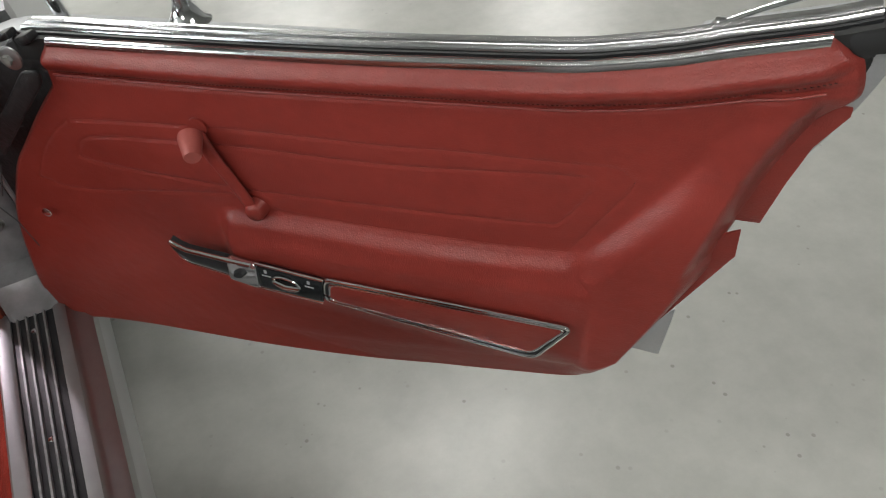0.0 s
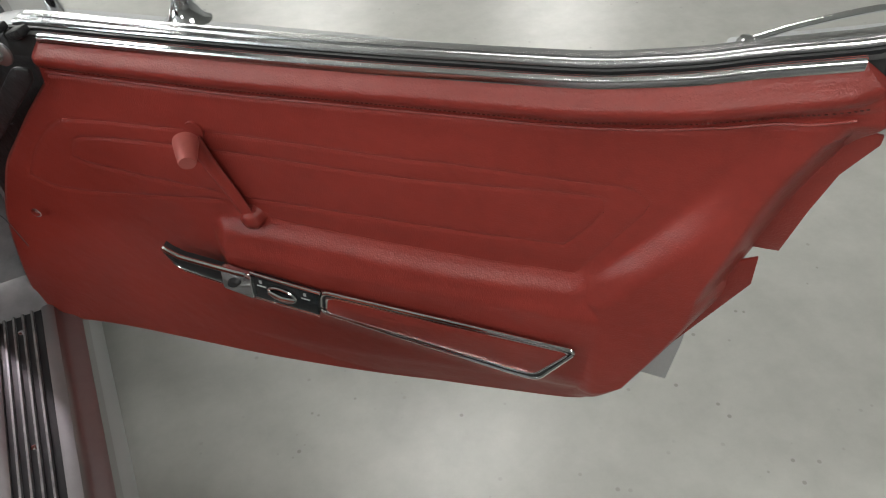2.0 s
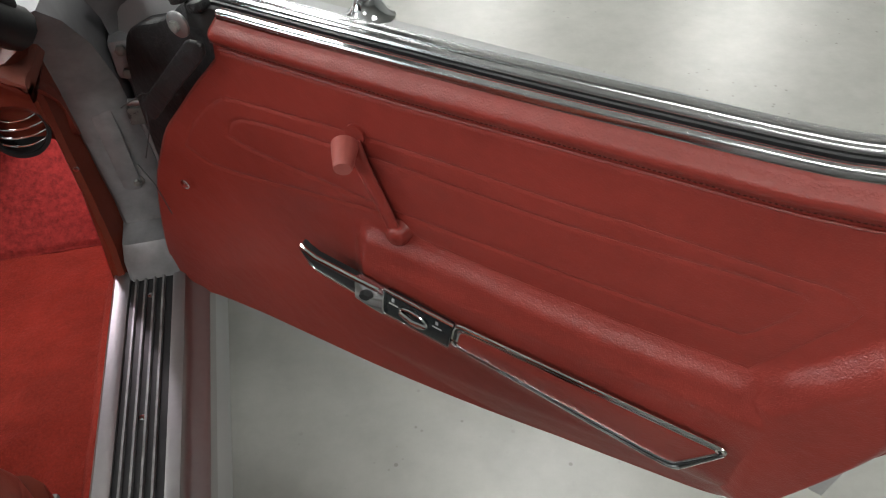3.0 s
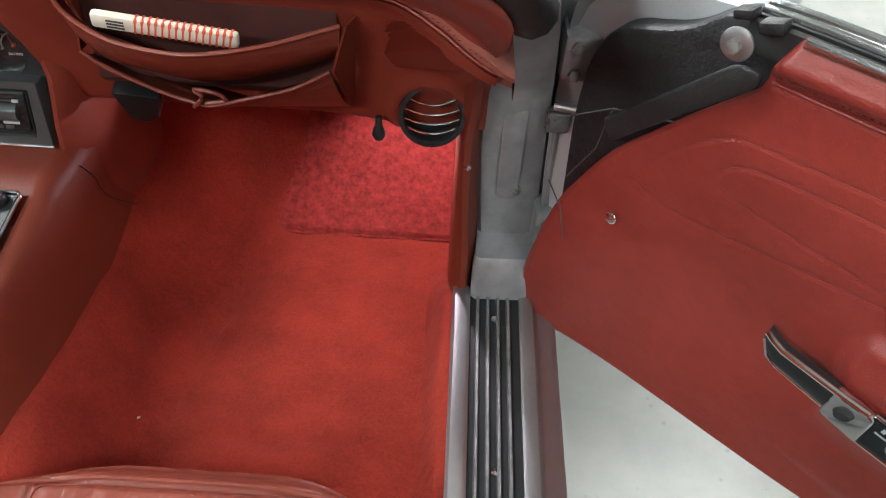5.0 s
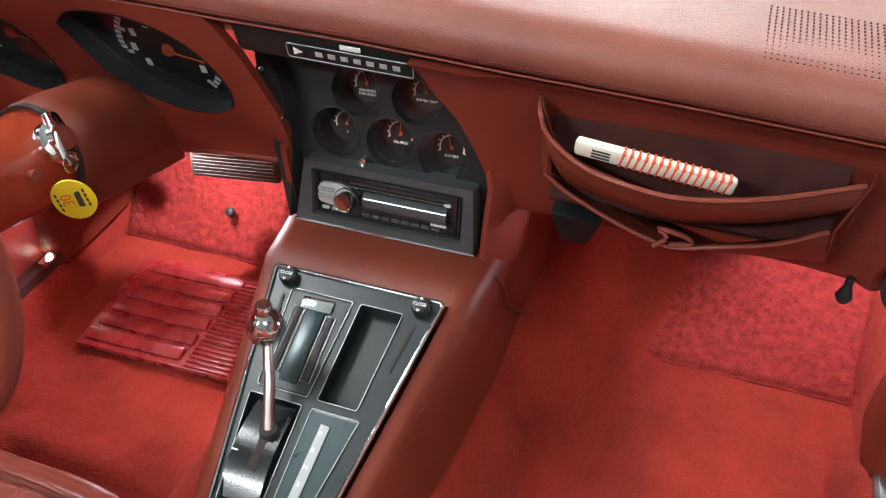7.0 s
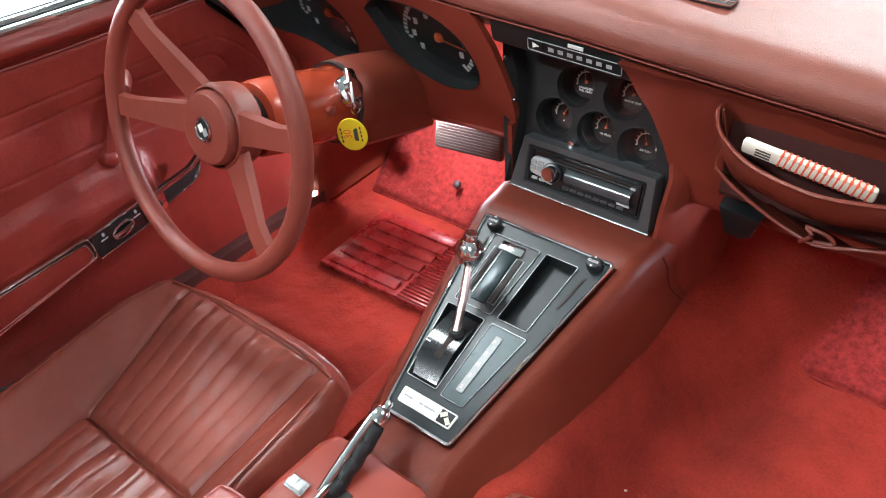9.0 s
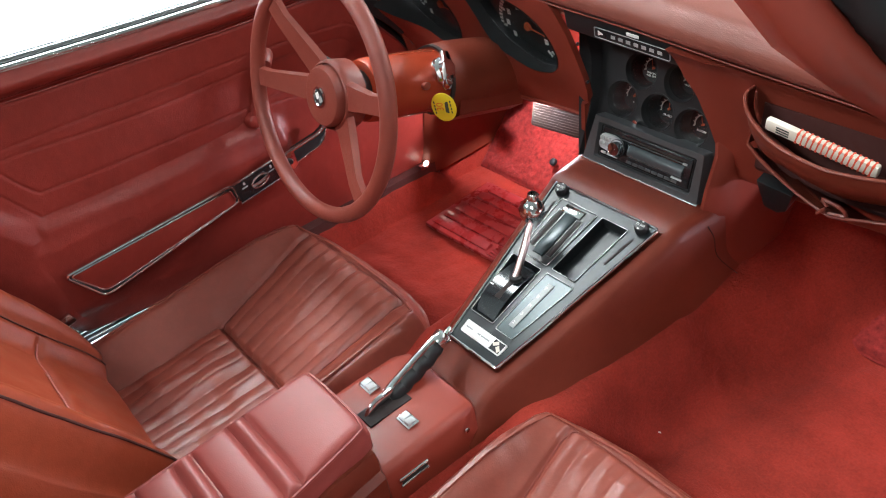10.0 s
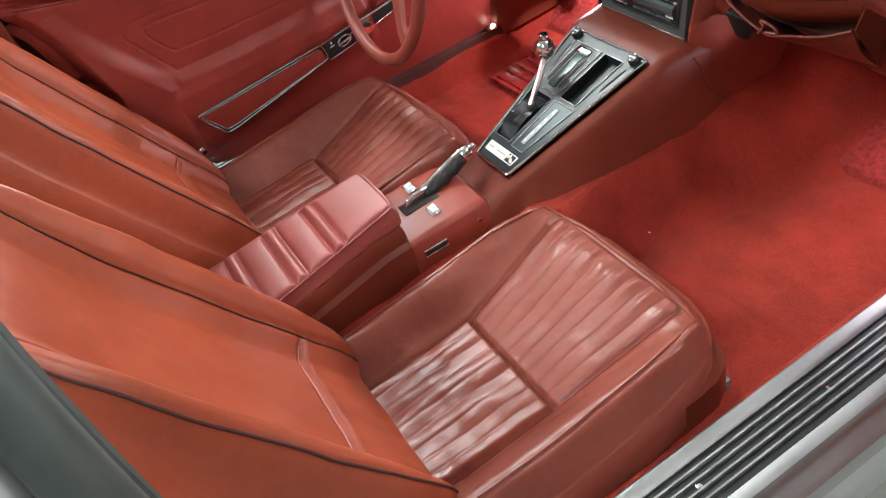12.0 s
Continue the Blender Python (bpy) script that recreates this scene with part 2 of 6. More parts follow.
def loft(rings, closed=True, caps=True):
    bm = bmesh.new()
    R = [[bm.verts.new(p) for p in ring] for ring in rings]
    n = len(R[0])
    for a, b in zip(R, R[1:]):
        for i in range(n if closed else n - 1):
            j = (i + 1) % n
            try:
                bm.faces.new((a[i], a[j], b[j], b[i]))
            except ValueError:
                pass
    if caps and closed:
        bm.faces.new(R[0])
        bm.faces.new(R[-1][::-1])
    return bm


def sheet(nu, nv, fn, back=None, follow=False):
    """A grid surface fn(s, t); with back, a closed body whose far side lies at the offset back, flat or following the grid."""
    bm = bmesh.new()
    G = [[bm.verts.new(fn(i / (nu - 1), j / (nv - 1))) for i in range(nu)] for j in range(nv)]
    for j in range(nv - 1):
        for i in range(nu - 1):
            bm.faces.new((G[j][i], G[j][i + 1], G[j + 1][i + 1], G[j + 1][i]))
    if back is not None:
        rim = [G[0][i] for i in range(nu)] + [G[j][-1] for j in range(1, nv)] + [G[-1][i] for i in range(nu - 2, -1, -1)] + [G[j][0] for j in range(nv - 2, 0, -1)]
        far = [bm.verts.new(v.co + V(back)) for v in rim]
        k = len(rim)
        for i in range(k):
            bm.faces.new((rim[i], rim[(i + 1) % k], far[(i + 1) % k], far[i]))
        if not follow:
            bm.faces.new(far)
            return bm
        pair = dict(zip(rim, far))
        F = [[pair.get(v) or bm.verts.new(v.co + V(back)) for v in row] for row in G]
        for j in range(nv - 1):
            for i in range(nu - 1):
                bm.faces.new((F[j][i], F[j + 1][i], F[j + 1][i + 1], F[j][i + 1]))
    return bm


def tube(path, r, n=10, closed=False, flat=1.0, up=(0, 0, 1)):
    """A round (or flattened) bar along a path; r a number or one per point."""
    P = [V(p) for p in path]
    rings = []
    for i, p in enumerate(P):
        a = P[i - 1] if (i or closed) else P[i]
        b = P[(i + 1) % len(P)] if (i < len(P) - 1 or closed) else P[i]
        d = (b - a).normalized()
        s = d.cross(V(up))
        if s.length < 1e-4:
            s = d.cross(V((1, 0, 0)))
        s.normalize()
        u = s.cross(d)
        rr = r[i] if isinstance(r, (list, tuple)) else r
        rings.append([p + s * math.cos(2 * math.pi * k / n) * rr + u * math.sin(2 * math.pi * k / n) * rr * flat for k in range(n)])
    if closed:
        rings.append(rings[0])
        bm = loft(rings, True, False)
        bmesh.ops.remove_doubles(bm, verts=bm.verts[:], dist=1e-6)
        return bm
    return loft(rings)


def prism(poly, depth, m=None, bevel=0.0, seg=2):
    """A polygon in local xy, raised by depth along z, its edges rounded."""
    bm = bmesh.new()
    lo = [bm.verts.new((p[0], p[1], 0)) for p in poly]
    f = bm.faces.new(lo)
    ext = bmesh.ops.extrude_face_region(bm, geom=[f])
    bmesh.ops.translate(bm, vec=(0, 0, depth), verts=[g for g in ext["geom"] if isinstance(g, bmesh.types.BMVert)])
    bmesh.ops.recalc_face_normals(bm, faces=bm.faces[:])
    if bevel:
        bmesh.ops.bevel(bm, geom=bm.edges[:], offset=bevel, segments=seg, affect="EDGES", profile=0.5)
    if m is not None:
        bmesh.ops.transform(bm, matrix=m, verts=bm.verts[:])
    return bm


def rbox(sx, sy, sz, m=None, bevel=0.003, seg=2):
    bm = bmesh.new()
    bmesh.ops.create_cube(bm, size=1.0)
    bmesh.ops.scale(bm, vec=(sx, sy, sz), verts=bm.verts[:])
    if bevel:
        bmesh.ops.bevel(bm, geom=bm.edges[:], offset=bevel, segments=seg, affect="EDGES", profile=0.5)
    if m is not None:
        bmesh.ops.transform(bm, matrix=m, verts=bm.verts[:])
    return bm


def lathe(profile, n=32, m=None, cap=True):
    """Turns a profile of (radius, height) round local z."""
    rings = [[V((r * math.cos(2 * math.pi * k / n), r * math.sin(2 * math.pi * k / n), z)) for k in range(n)] for r, z in profile]
    bm = loft(rings, True, cap)
    if m is not None:
        bmesh.ops.transform(bm, matrix=m, verts=bm.verts[:])
    return bm


def join(*bms):
    out = bmesh.new()
    for b in bms:
        me = bpy.data.meshes.new("tmp")
        b.to_mesh(me)
        b.free()
        out.from_mesh(me)
        bpy.data.meshes.remove(me)
    return out


def axes(o, x, y, z):
    m = Matrix.Identity(4)
    for i, a in enumerate((x, y, z)):
        a = V(a).normalized()
        m[0][i], m[1][i], m[2][i] = a
    m.translation = o
    return m


def frame_loop(pts, r, m=None, flat=1.0, n=8):
    bm = tube(pts, r, n, True, flat)
    if m is not None:
        bmesh.ops.transform(bm, matrix=m, verts=bm.verts[:])
    return bm


def round_poly(pts, r, n=4):
    """Rounds the corners of a closed polygon of 2D points."""
    out = []
    k = len(pts)
    for i in range(k):
        p, a, b = V((*pts[i][:2], 0)), V((*pts[i - 1][:2], 0)), V((*pts[(i + 1) % k][:2], 0))
        da, db = (a - p), (b - p)
        ra = min(r, da.length * 0.45, db.length * 0.45)
        p1, p2 = p + da.normalized() * ra, p + db.normalized() * ra
        for j in range(n + 1):
            t = j / n
            q = p1 * (1 - t) ** 2 + p * 2 * t * (1 - t) + p2 * t * t
            out.append((q.x, q.y))
    return out


def letters(text, size, m, material, parent, name="lettering", depth=0.0003):
    cu = bpy.data.curves.new(name, "FONT")
    cu.body, cu.size, cu.extrude, cu.align_x, cu.align_y = text, size, depth, "CENTER", "CENTER"
    tmp = bpy.data.objects.new(name, cu)
    scene.collection.objects.link(tmp)
    me = bpy.data.meshes.new_from_object(tmp)
    bpy.data.objects.remove(tmp)
    bpy.data.curves.remove(cu)
    me.materials.clear()
    me.materials.append(material)
    me.transform(m)
    ob = new(name, me)
    ob.parent = parent
    return ob


def interp(x, pts):
    if x <= pts[0][0]:
        return pts[0][1]
    for (x0, y0), (x1, y1) in zip(pts, pts[1:]):
        if x <= x1:
            return y0 + (y1 - y0) * (x - x0) / (x1 - x0)
    return pts[-1][1]


def line_dist(x, y, poly):
    best = 9.0
    for (ax, ay), (bx, by) in zip(poly, poly[1:]):
        dx, dy = bx - ax, by - ay
        t = max(0.0, min(1.0, ((x - ax) * dx + (y - ay) * dy) / (dx * dx + dy * dy + 1e-12)))
        best = min(best, math.hypot(x - ax - t * dx, y - ay - t * dy))
    return best

# ---- showroom ----
floor = tagged(part("floor", rbox(18.5, 20.5, 0.2, pose(0, 0, -0.1), 0), M_CONCRETE, smooth=False), "polished grey concrete showroom floor with dark specks", "floor", kind="structure")
ceiling = tagged(part("ceiling", rbox(18.5, 20.5, 0.2, pose(0, 0, CEIL + 0.1), 0), M_WALL, smooth=False), "plain grey showroom ceiling", "ceiling", kind="structure")
for wn, cx, cy, wx, wy in (("wall_east", 9.1, 0, 0.2, 20.4), ("wall_north", 0, 10.1, 18.0, 0.2), ("wall_south", 0, -10.1, 18.0, 0.2)):
    tagged(part(wn, rbox(wx, wy, CEIL, pose(cx, cy, CEIL / 2), 0), M_WALL, smooth=False), "plain grey painted showroom wall", "wall", kind="structure")
# Unseen opening and glowing sheet, added so the glossy floor reflects white.
west = join(rbox(0.2, 7.6, CEIL, pose(-9.1, -6.4, CEIL / 2), 0), rbox(0.2, 6.4, CEIL, pose(-9.1, 7.0, CEIL / 2), 0), rbox(0.2, 6.4, 0.9, pose(-9.1, 0.6, CEIL - 0.45), 0))
tagged(part("wall_west", west, M_WALL, smooth=False), "grey showroom wall with an added unseen opening", "wall", kind="structure")
tagged(part("backdrop", rbox(0.05, 9.0, 4.6, pose(-10.2, 0.6, 2.2), 0), M_DAY, smooth=False), "unseen glowing sheet added outside the west wall opening", "backdrop", kind="structure")
for sx_, sy_, sl_, sw_, watts in STRIPS:
    fx = thing("ceiling_light", "white rectangular ceiling light fitting, lit", "ceiling light", pose(sx_, sy_, CEIL), "showroom lights")
    part("housing", rbox(sl_ + 0.1, sw_ + 0.1, 0.08, pose(0, 0, -0.04), 0.01), M_WALL, fx)
    part("diffuser", rbox(sl_, sw_, 0.02, pose(0, 0, -0.092), 0.004), M_LIT, fx, "glowing white diffuser")

# ---- car shell: floor pan, sill, jambs, pillars ----
body = thing("sports_car", "silver sports car body shell around the open door", "car")


def footwell(x, y, s=1):
    """Height of the carpet over the floor pan, x outward from the centre line."""
    z = 0.293 + 1.05 * max(0.0, y - 0.268)
    if s > 0:
        edge = interp(y, [(-0.15, 0.235), (0.05, 0.262), (0.20, 0.335), (0.30, 0.385), (0.42, 0.425), (0.6, 0.44)])
        rise = interp(y, [(-0.15, 0.13), (0.05, 0.135), (0.2, 0.17), (0.32, 0.18), (0.5, 0.12)])
        z += rise * smooth01((edge - x) / interp(y, [(0.0, 0.10), (0.25, 0.20)]))
        z -= 0.004 * math.exp(-((x - edge - 0.01) / 0.012) ** 2)
    else:
        z += 0.13 * smooth01((0.235 - x) / 0.10)
    z += 0.060 * smooth01((x - 0.585) / 0.035) * smooth01((0.2 - y) / 0.1)
    z += 0.006 * noise.noise(V((x * 9, y * 9, 1))) + 0.003 * noise.noise(V((x * 30, y * 30, 5)))
    z += 0.015 * smooth01(1 - abs(y + 0.17) / 0.05) * smooth01((0.55 - x) / 0.1) * smooth01((x - 0.26) / 0.08)
    z += 0.30 * smooth01((x - 0.622) / 0.05) * smooth01((y - 0.13) / 0.06)
    return z


def carpet_point(s, a, y):
    x = 0.10 + (0.527 + 0.045 * smooth01((y - 0.13) / 0.05)) * a
    return V((s * x, y, footwell(x, y, s)))


def carpet_side(s):
    n, k = 96, 230
    return sheet(n, k, lambda a, b: carpet_point(s, a, -1.0 + 1.62 * b), (0, 0, -0.03), True)


tagged(part("floor_carpet", carpet_side(1), M_CARPET), "worn red cut-pile carpet in the passenger footwell", "carpet")
tagged(part("floor_carpet", carpet_side(-1), M_CARPET), "worn red cut-pile carpet in the driver footwell", "carpet")


def toe_board(s):
    """Deeper pile on the sloping toe board."""
    def fn(a, b):
        x, y = 0.30 + 0.33 * a, 0.262 + 0.20 * b
        lump = 0.0035 * noise.noise(V((x * 70, y * 70, s))) + 0.0025 * noise.noise(V((x * 150, y * 150, s)))
        edge = smooth01(min(a, 1 - a, b, 1 - b) / 0.05)
        return V((s * x, y - 0.006 * edge, 0.294 + 1.05 * max(0.0, y - 0.268) + (0.010 + lump) * edge))
    return sheet(110, 80, fn, (0, 0.004, -0.012), True)


for s, who in ((1, "passenger"), (-1, "driver")):
    tagged(part("toe_mat", toe_board(s), M_PILE), "coarse red pile carpet on the %s toe board" % who, "carpet")
rear = loft([[V((x, -0.985, 0.28)), V((x, -1.02, 0.50)), V((x, -1.06, 0.62)), V((x, -1.7, 0.66)), V((x, -1.7, 0.2)), V((x, -1.0, 0.2))] for x in (-0.66, -0.3, 0.0, 0.3, 0.66)])
tagged(part("rear_carpet", rear, M_CARPET), "dark red carpet over the shelf behind the seats", "carpet")
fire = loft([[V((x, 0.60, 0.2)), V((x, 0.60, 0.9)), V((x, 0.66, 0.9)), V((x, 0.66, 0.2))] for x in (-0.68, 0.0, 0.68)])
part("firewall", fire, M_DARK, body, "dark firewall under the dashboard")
under = rbox(1.42, 3.0, 0.04, pose(0, -0.4, 0.2), 0.01)
part("floor_pan", under, M_RUBBER, body)


def extrude_y(profile, y0, y1, n=2, warp=None):
    rings = []
    for k in range(n):
        y = y0 + (y1 - y0) * k / (n - 1)
        rings.append([V((x, y, z)) if warp is None else warp(V((x, y, z))) for x, z in profile])
    return loft(rings)


for s, nm in ((1, "passenger"), (-1, "driver")):
    sill = thing("sill_plate", "aluminium door sill plate with black ribbed channel", "sill plate", group="sill plates")
    P = lambda pr: [(s * x, z) for x, z in pr]
    part("inner_strip", extrude_y(P([(0.626, 0.340), (0.626, 0.362), (0.630, 0.366), (0.646, 0.366), (0.652, 0.362), (0.652, 0.340)]), -0.985, 0.10), M_BRUSH, sill, "scuffed bright aluminium strip")
    part("channel", extrude_y(P([(0.652, 0.335), (0.652, 0.357), (0.722, 0.357), (0.722, 0.335)]), -0.985, 0.092), M_BLACK, sill, "black channel")
    for x in (0.663, 0.6775, 0.692, 0.7065):
        part("rib", extrude_y(P([(x - 0.0028, 0.357), (x - 0.0016, 0.3625), (x + 0.0016, 0.3625), (x + 0.0028, 0.357)]), -0.985, 0.092), M_RIB, sill)
    part("outer_strip", extrude_y(P([(0.722, 0.33), (0.722, 0.361), (0.727, 0.363), (0.742, 0.361), (0.746, 0.350), (0.752, 0.346), (0.768, 0.345), (0.777, 0.338), (0.778, 0.30), (0.722, 0.30)]), -0.985, 0.11), M_BRUSH, sill)
    for y in (0.045, -0.195, -0.447):
        part("screw", lathe([(0.001, 0), (0.0055, 0), (0.005, 0.002), (0.0015, 0.0026)], 12, pose(s * 0.687, y, 0.3575)), M_CHROME, sill)
    part("rocker_panel", extrude_y(P([(0.64, 0.12), (0.64, 0.335), (0.765, 0.330), (0.776, 0.30), (0.772, 0.16), (0.75, 0.12)]), -1.0, 0.3), M_SILVER, body, "silver rocker panel under the sill")

    # kick panel and front pillar
    kick = []
    ye = 0.215 if s > 0 else 0.376
    for z, y0, xx in ((0.345, 0.088, 0.640), (0.42, 0.105, 0.640), (0.52, 0.118, 0.634), (0.62, 0.112, 0.632), (0.72, 0.085, 0.640), (0.80, 0.02, 0.648), (0.83, -0.02, 0.650)):
        kick.append([V((s * 0.640, ye, z)), V((s * 0.622, ye - 0.008, z)), V((s * 0.617, y0 + 0.06, z)), V((s * (0.617 + 0.005), y0 + 0.012, z)), V((s * (xx - 0.005), y0, z)), V((s * (xx + 0.004), y0 + 0.003, z)), V((s * (xx + 0.014), y0 + 0.030, z)), V((s * 0.656, ye, z))])
    kp = thing("kick_panel", "red moulded kick panel beside the footwell", "kick panel", group="kick panels")
    part("panel", loft(kick), M_VINYL, kp)
    part("screw", lathe([(0.0045, 0), (0.004, 0.002), (0.001, 0.0025)], 12, axes((s * 0.634, 0.1165, 0.575), (1, 0, 0), (0, 0, 1), (0, -1, 0))), M_CHROME, kp, "small bright screw")
    jamb = []
    for z, y0, xa, xb in ((0.358, 0.082, 0.652, 0.748), (0.395, 0.088, 0.652, 0.748), (0.420, 0.105, 0.655, 0.745), (0.428, 0.150, 0.656, 0.742), (0.47, 0.158, 0.652, 0.740), (0.58, 0.152, 0.645, 0.735), (0.70, 0.128, 0.645, 0.730), (0.78, 0.09, 0.648, 0.722), (0.84, 0.04, 0.652, 0.712), (0.875, 0.0, 0.655, 0.70)):
        jamb.append([V((s * xa, y0 + 0.006, z)), V((s * (xa + 0.006), y0, z)), V((s * (xb - 0.02), y0 + 0.002, z)), V((s * xb, y0 + 0.012, z)), V((s * (xb + 0.004), y0 + 0.10, z)), V((s * xa, y0 + 0.12, z))])
    part("door_jamb", loft(jamb), M_JAMB, body, "grey painted front door jamb")
    part("jamb_groove", prism(round_poly([(-0.016, -0.11), (0.014, -0.11), (0.012, 0.11), (-0.020, 0.11)], 0.012), 0.004, axes((s * 0.693, 0.1485, 0.60), (s, 0, 0), (0, -0.1, 1), (0, -1, -0.1)), 0.0015), M_JAMB, body)
    part("jamb_screw", lathe([(0.011, 0), (0.011, 0.002), (0.006, 0.003), (0.005, 0.010), (0.001, 0.010)], 12, axes((s * 0.701, 0.158, 0.507), (1, 0, 0), (0, 0, 1), (0, -1, 0))), M_GREASE, body)
    # rear jamb, quarter panel
    quarter = []
    for z, xa, xb in ((0.30, 0.66, 0.80), (0.45, 0.66, 0.855), (0.62, 0.66, 0.87), (0.80, 0.66, 0.85), (0.90, 0.66, 0.80), (0.945, 0.66, 0.745)):
        quarter.append([V((s * xa, -1.0, z)), V((s * (xb - 0.03), -0.992, z)), V((s * (xb - 0.006), -1.0, z)), V((s * xb, -1.03, z)), V((s * (xb + 0.015), -1.9, z)), V((s * xa, -1.9, z))])
    part("quarter_panel", loft(quarter), M_SILVER, body, "silver rear quarter panel")

    # front fender and cowl beyond the jamb
    fender = []
    for y in (0.20, 0.5, 1.0, 1.6):
        fender.append([V((s * 0.75, y, 0.25)), V((s * 0.865, y, 0.28)), V((s * 0.885, y, 0.55)), V((s * 0.86, y, 0.76)), V((s * 0.80, y, 0.83)), V((s * 0.70, y, 0.85)), V((s * 0.70, y, 0.25))])
    part("front_fender", loft(fender), M_SILVER, body, "silver front fender")

part("hood", loft([[V((x, y, z)) for x, z in ((-0.70, 0.80), (-0.70, 0.845), (-0.45, 0.862), (-0.2, 0.885), (0.0, 0.89), (0.2, 0.885), (0.45, 0.862), (0.70, 0.845), (0.70, 0.80))] for y in (0.60, 0.9, 1.25, 1.6)]), M_SILVER, body, "silver hood panel")

# ---- roof pillars ----
for s in (1, -1):
    line = spline([(s * 0.648, -0.035, 0.852), (s * 0.612, -0.115, 0.928), (s * 0.579, -0.20, 0.989), (s * 0.53, -0.335, 1.085), (s * 0.497, -0.410, 1.148), (s * 0.455, -0.425, 1.195)], 32)
    pil = thing("windshield_pillar", "red trimmed windshield pillar with black weatherstrip", "pillar", group="windshield pillars")
    trim = []
    for k in range(0, 32, 2):
        p, d = line[k], (line[min(31, k + 2)] - line[max(0, k - 2)]).normalized()
        face = V((-0.35 * s, -0.9, 0.25))
        face = (face - d * face.dot(d)).normalized()
        side = face.cross(d)
        side = side * (s if side.x > 0 else -s)
        hw = 0.025 - 0.006 * smooth01((k - 6) / 14)
        hw *= 0.35 + 0.65 * smooth01((k + 1.0) / 4)
        trim.append([p + side * a * hw + face * b * 0.015 for a, b in ((-1.0, 0.0), (-0.95, 0.5), (-0.75, 0.85), (0.05, 1.15), (0.18, 1.15), (0.8, 0.75), (0.98, 0.4), (1.0, -0.1), (0.8, -0.7), (-0.8, -0.7))])
    part("inner_trim", loft(trim), M_PLAST, pil, "smooth red inner trim", sharp=80)
    strip, lip, rail = [], [], []
    for k, p in enumerate(line):
        d = (line[min(31, k + 1)] - line[max(0, k - 1)]).normalized()
        side = (V((s, 0, 0)) - d * d.x * s).normalized()
        face = side.cross(d) * s
        out_, skin_ = side * 0.6 - face * 0.8, side * 0.8 + face * 0.6
        at = lambda a, b: p + out_ * a + skin_ * b
        strip.append([at(a, b) for a, b in ((0.018, -0.014), (0.018, 0.002), (0.022, 0.006), (0.031, 0.007), (0.034, 0.003), (0.044, 0.003), (0.048, 0.006), (0.058, 0.004), (0.062, -0.004), (0.058, -0.014))])
        lip.append([at(0.062 + 0.008 * math.cos(q), 0.0 + 0.010 * math.sin(q)) for q in [2 * math.pi * w / 10 for w in range(10)]])
        rail.append([at(a, b) for a, b in ((0.070, -0.012), (0.070, 0.004), (0.076, 0.009), (0.084, 0.005), (0.086, -0.004), (0.080, -0.014))])
    part("weatherstrip", loft(strip), M_RUBBER, pil, "black rubber weatherstrip with a shallow channel", sharp=50)
    part("weatherstrip_lip", loft(lip), M_RUBBER, pil)
    part("outer_rail", loft(rail), M_CHROME, pil, "bright drip rail", sharp=50)
    part("frame", tube([p + V((s * 0.03, 0.034, 0.010)) for p in line], 0.026, 10), M_BLACK, pil)
    bp = thing("rear_pillar", "silver rear roof pillar with black rubber door seal", "pillar", group="rear pillars")
    bl = spline([(s * 0.715, -0.985, 0.92), (s * 0.70, -0.99, 1.0), (s * 0.655, -1.0, 1.1), (s * 0.58, -1.01, 1.19), (s * 0.48, -1.02, 1.215)], 16)
    part("post", tube([p + V((-s * 0.012, -0.055, -0.004)) for p in bl], 0.034, 12, flat=0.7), M_SILVER, bp, "silver painted post")
    part("seal", tube(bl, 0.024, 10), M_SEAL, bp, "black ribbed door seal")
    part("seal_lip", tube([p + V((-s * 0.026, 0.012, -0.004)) for p in bl], 0.011, 8), M_SEAL, bp)

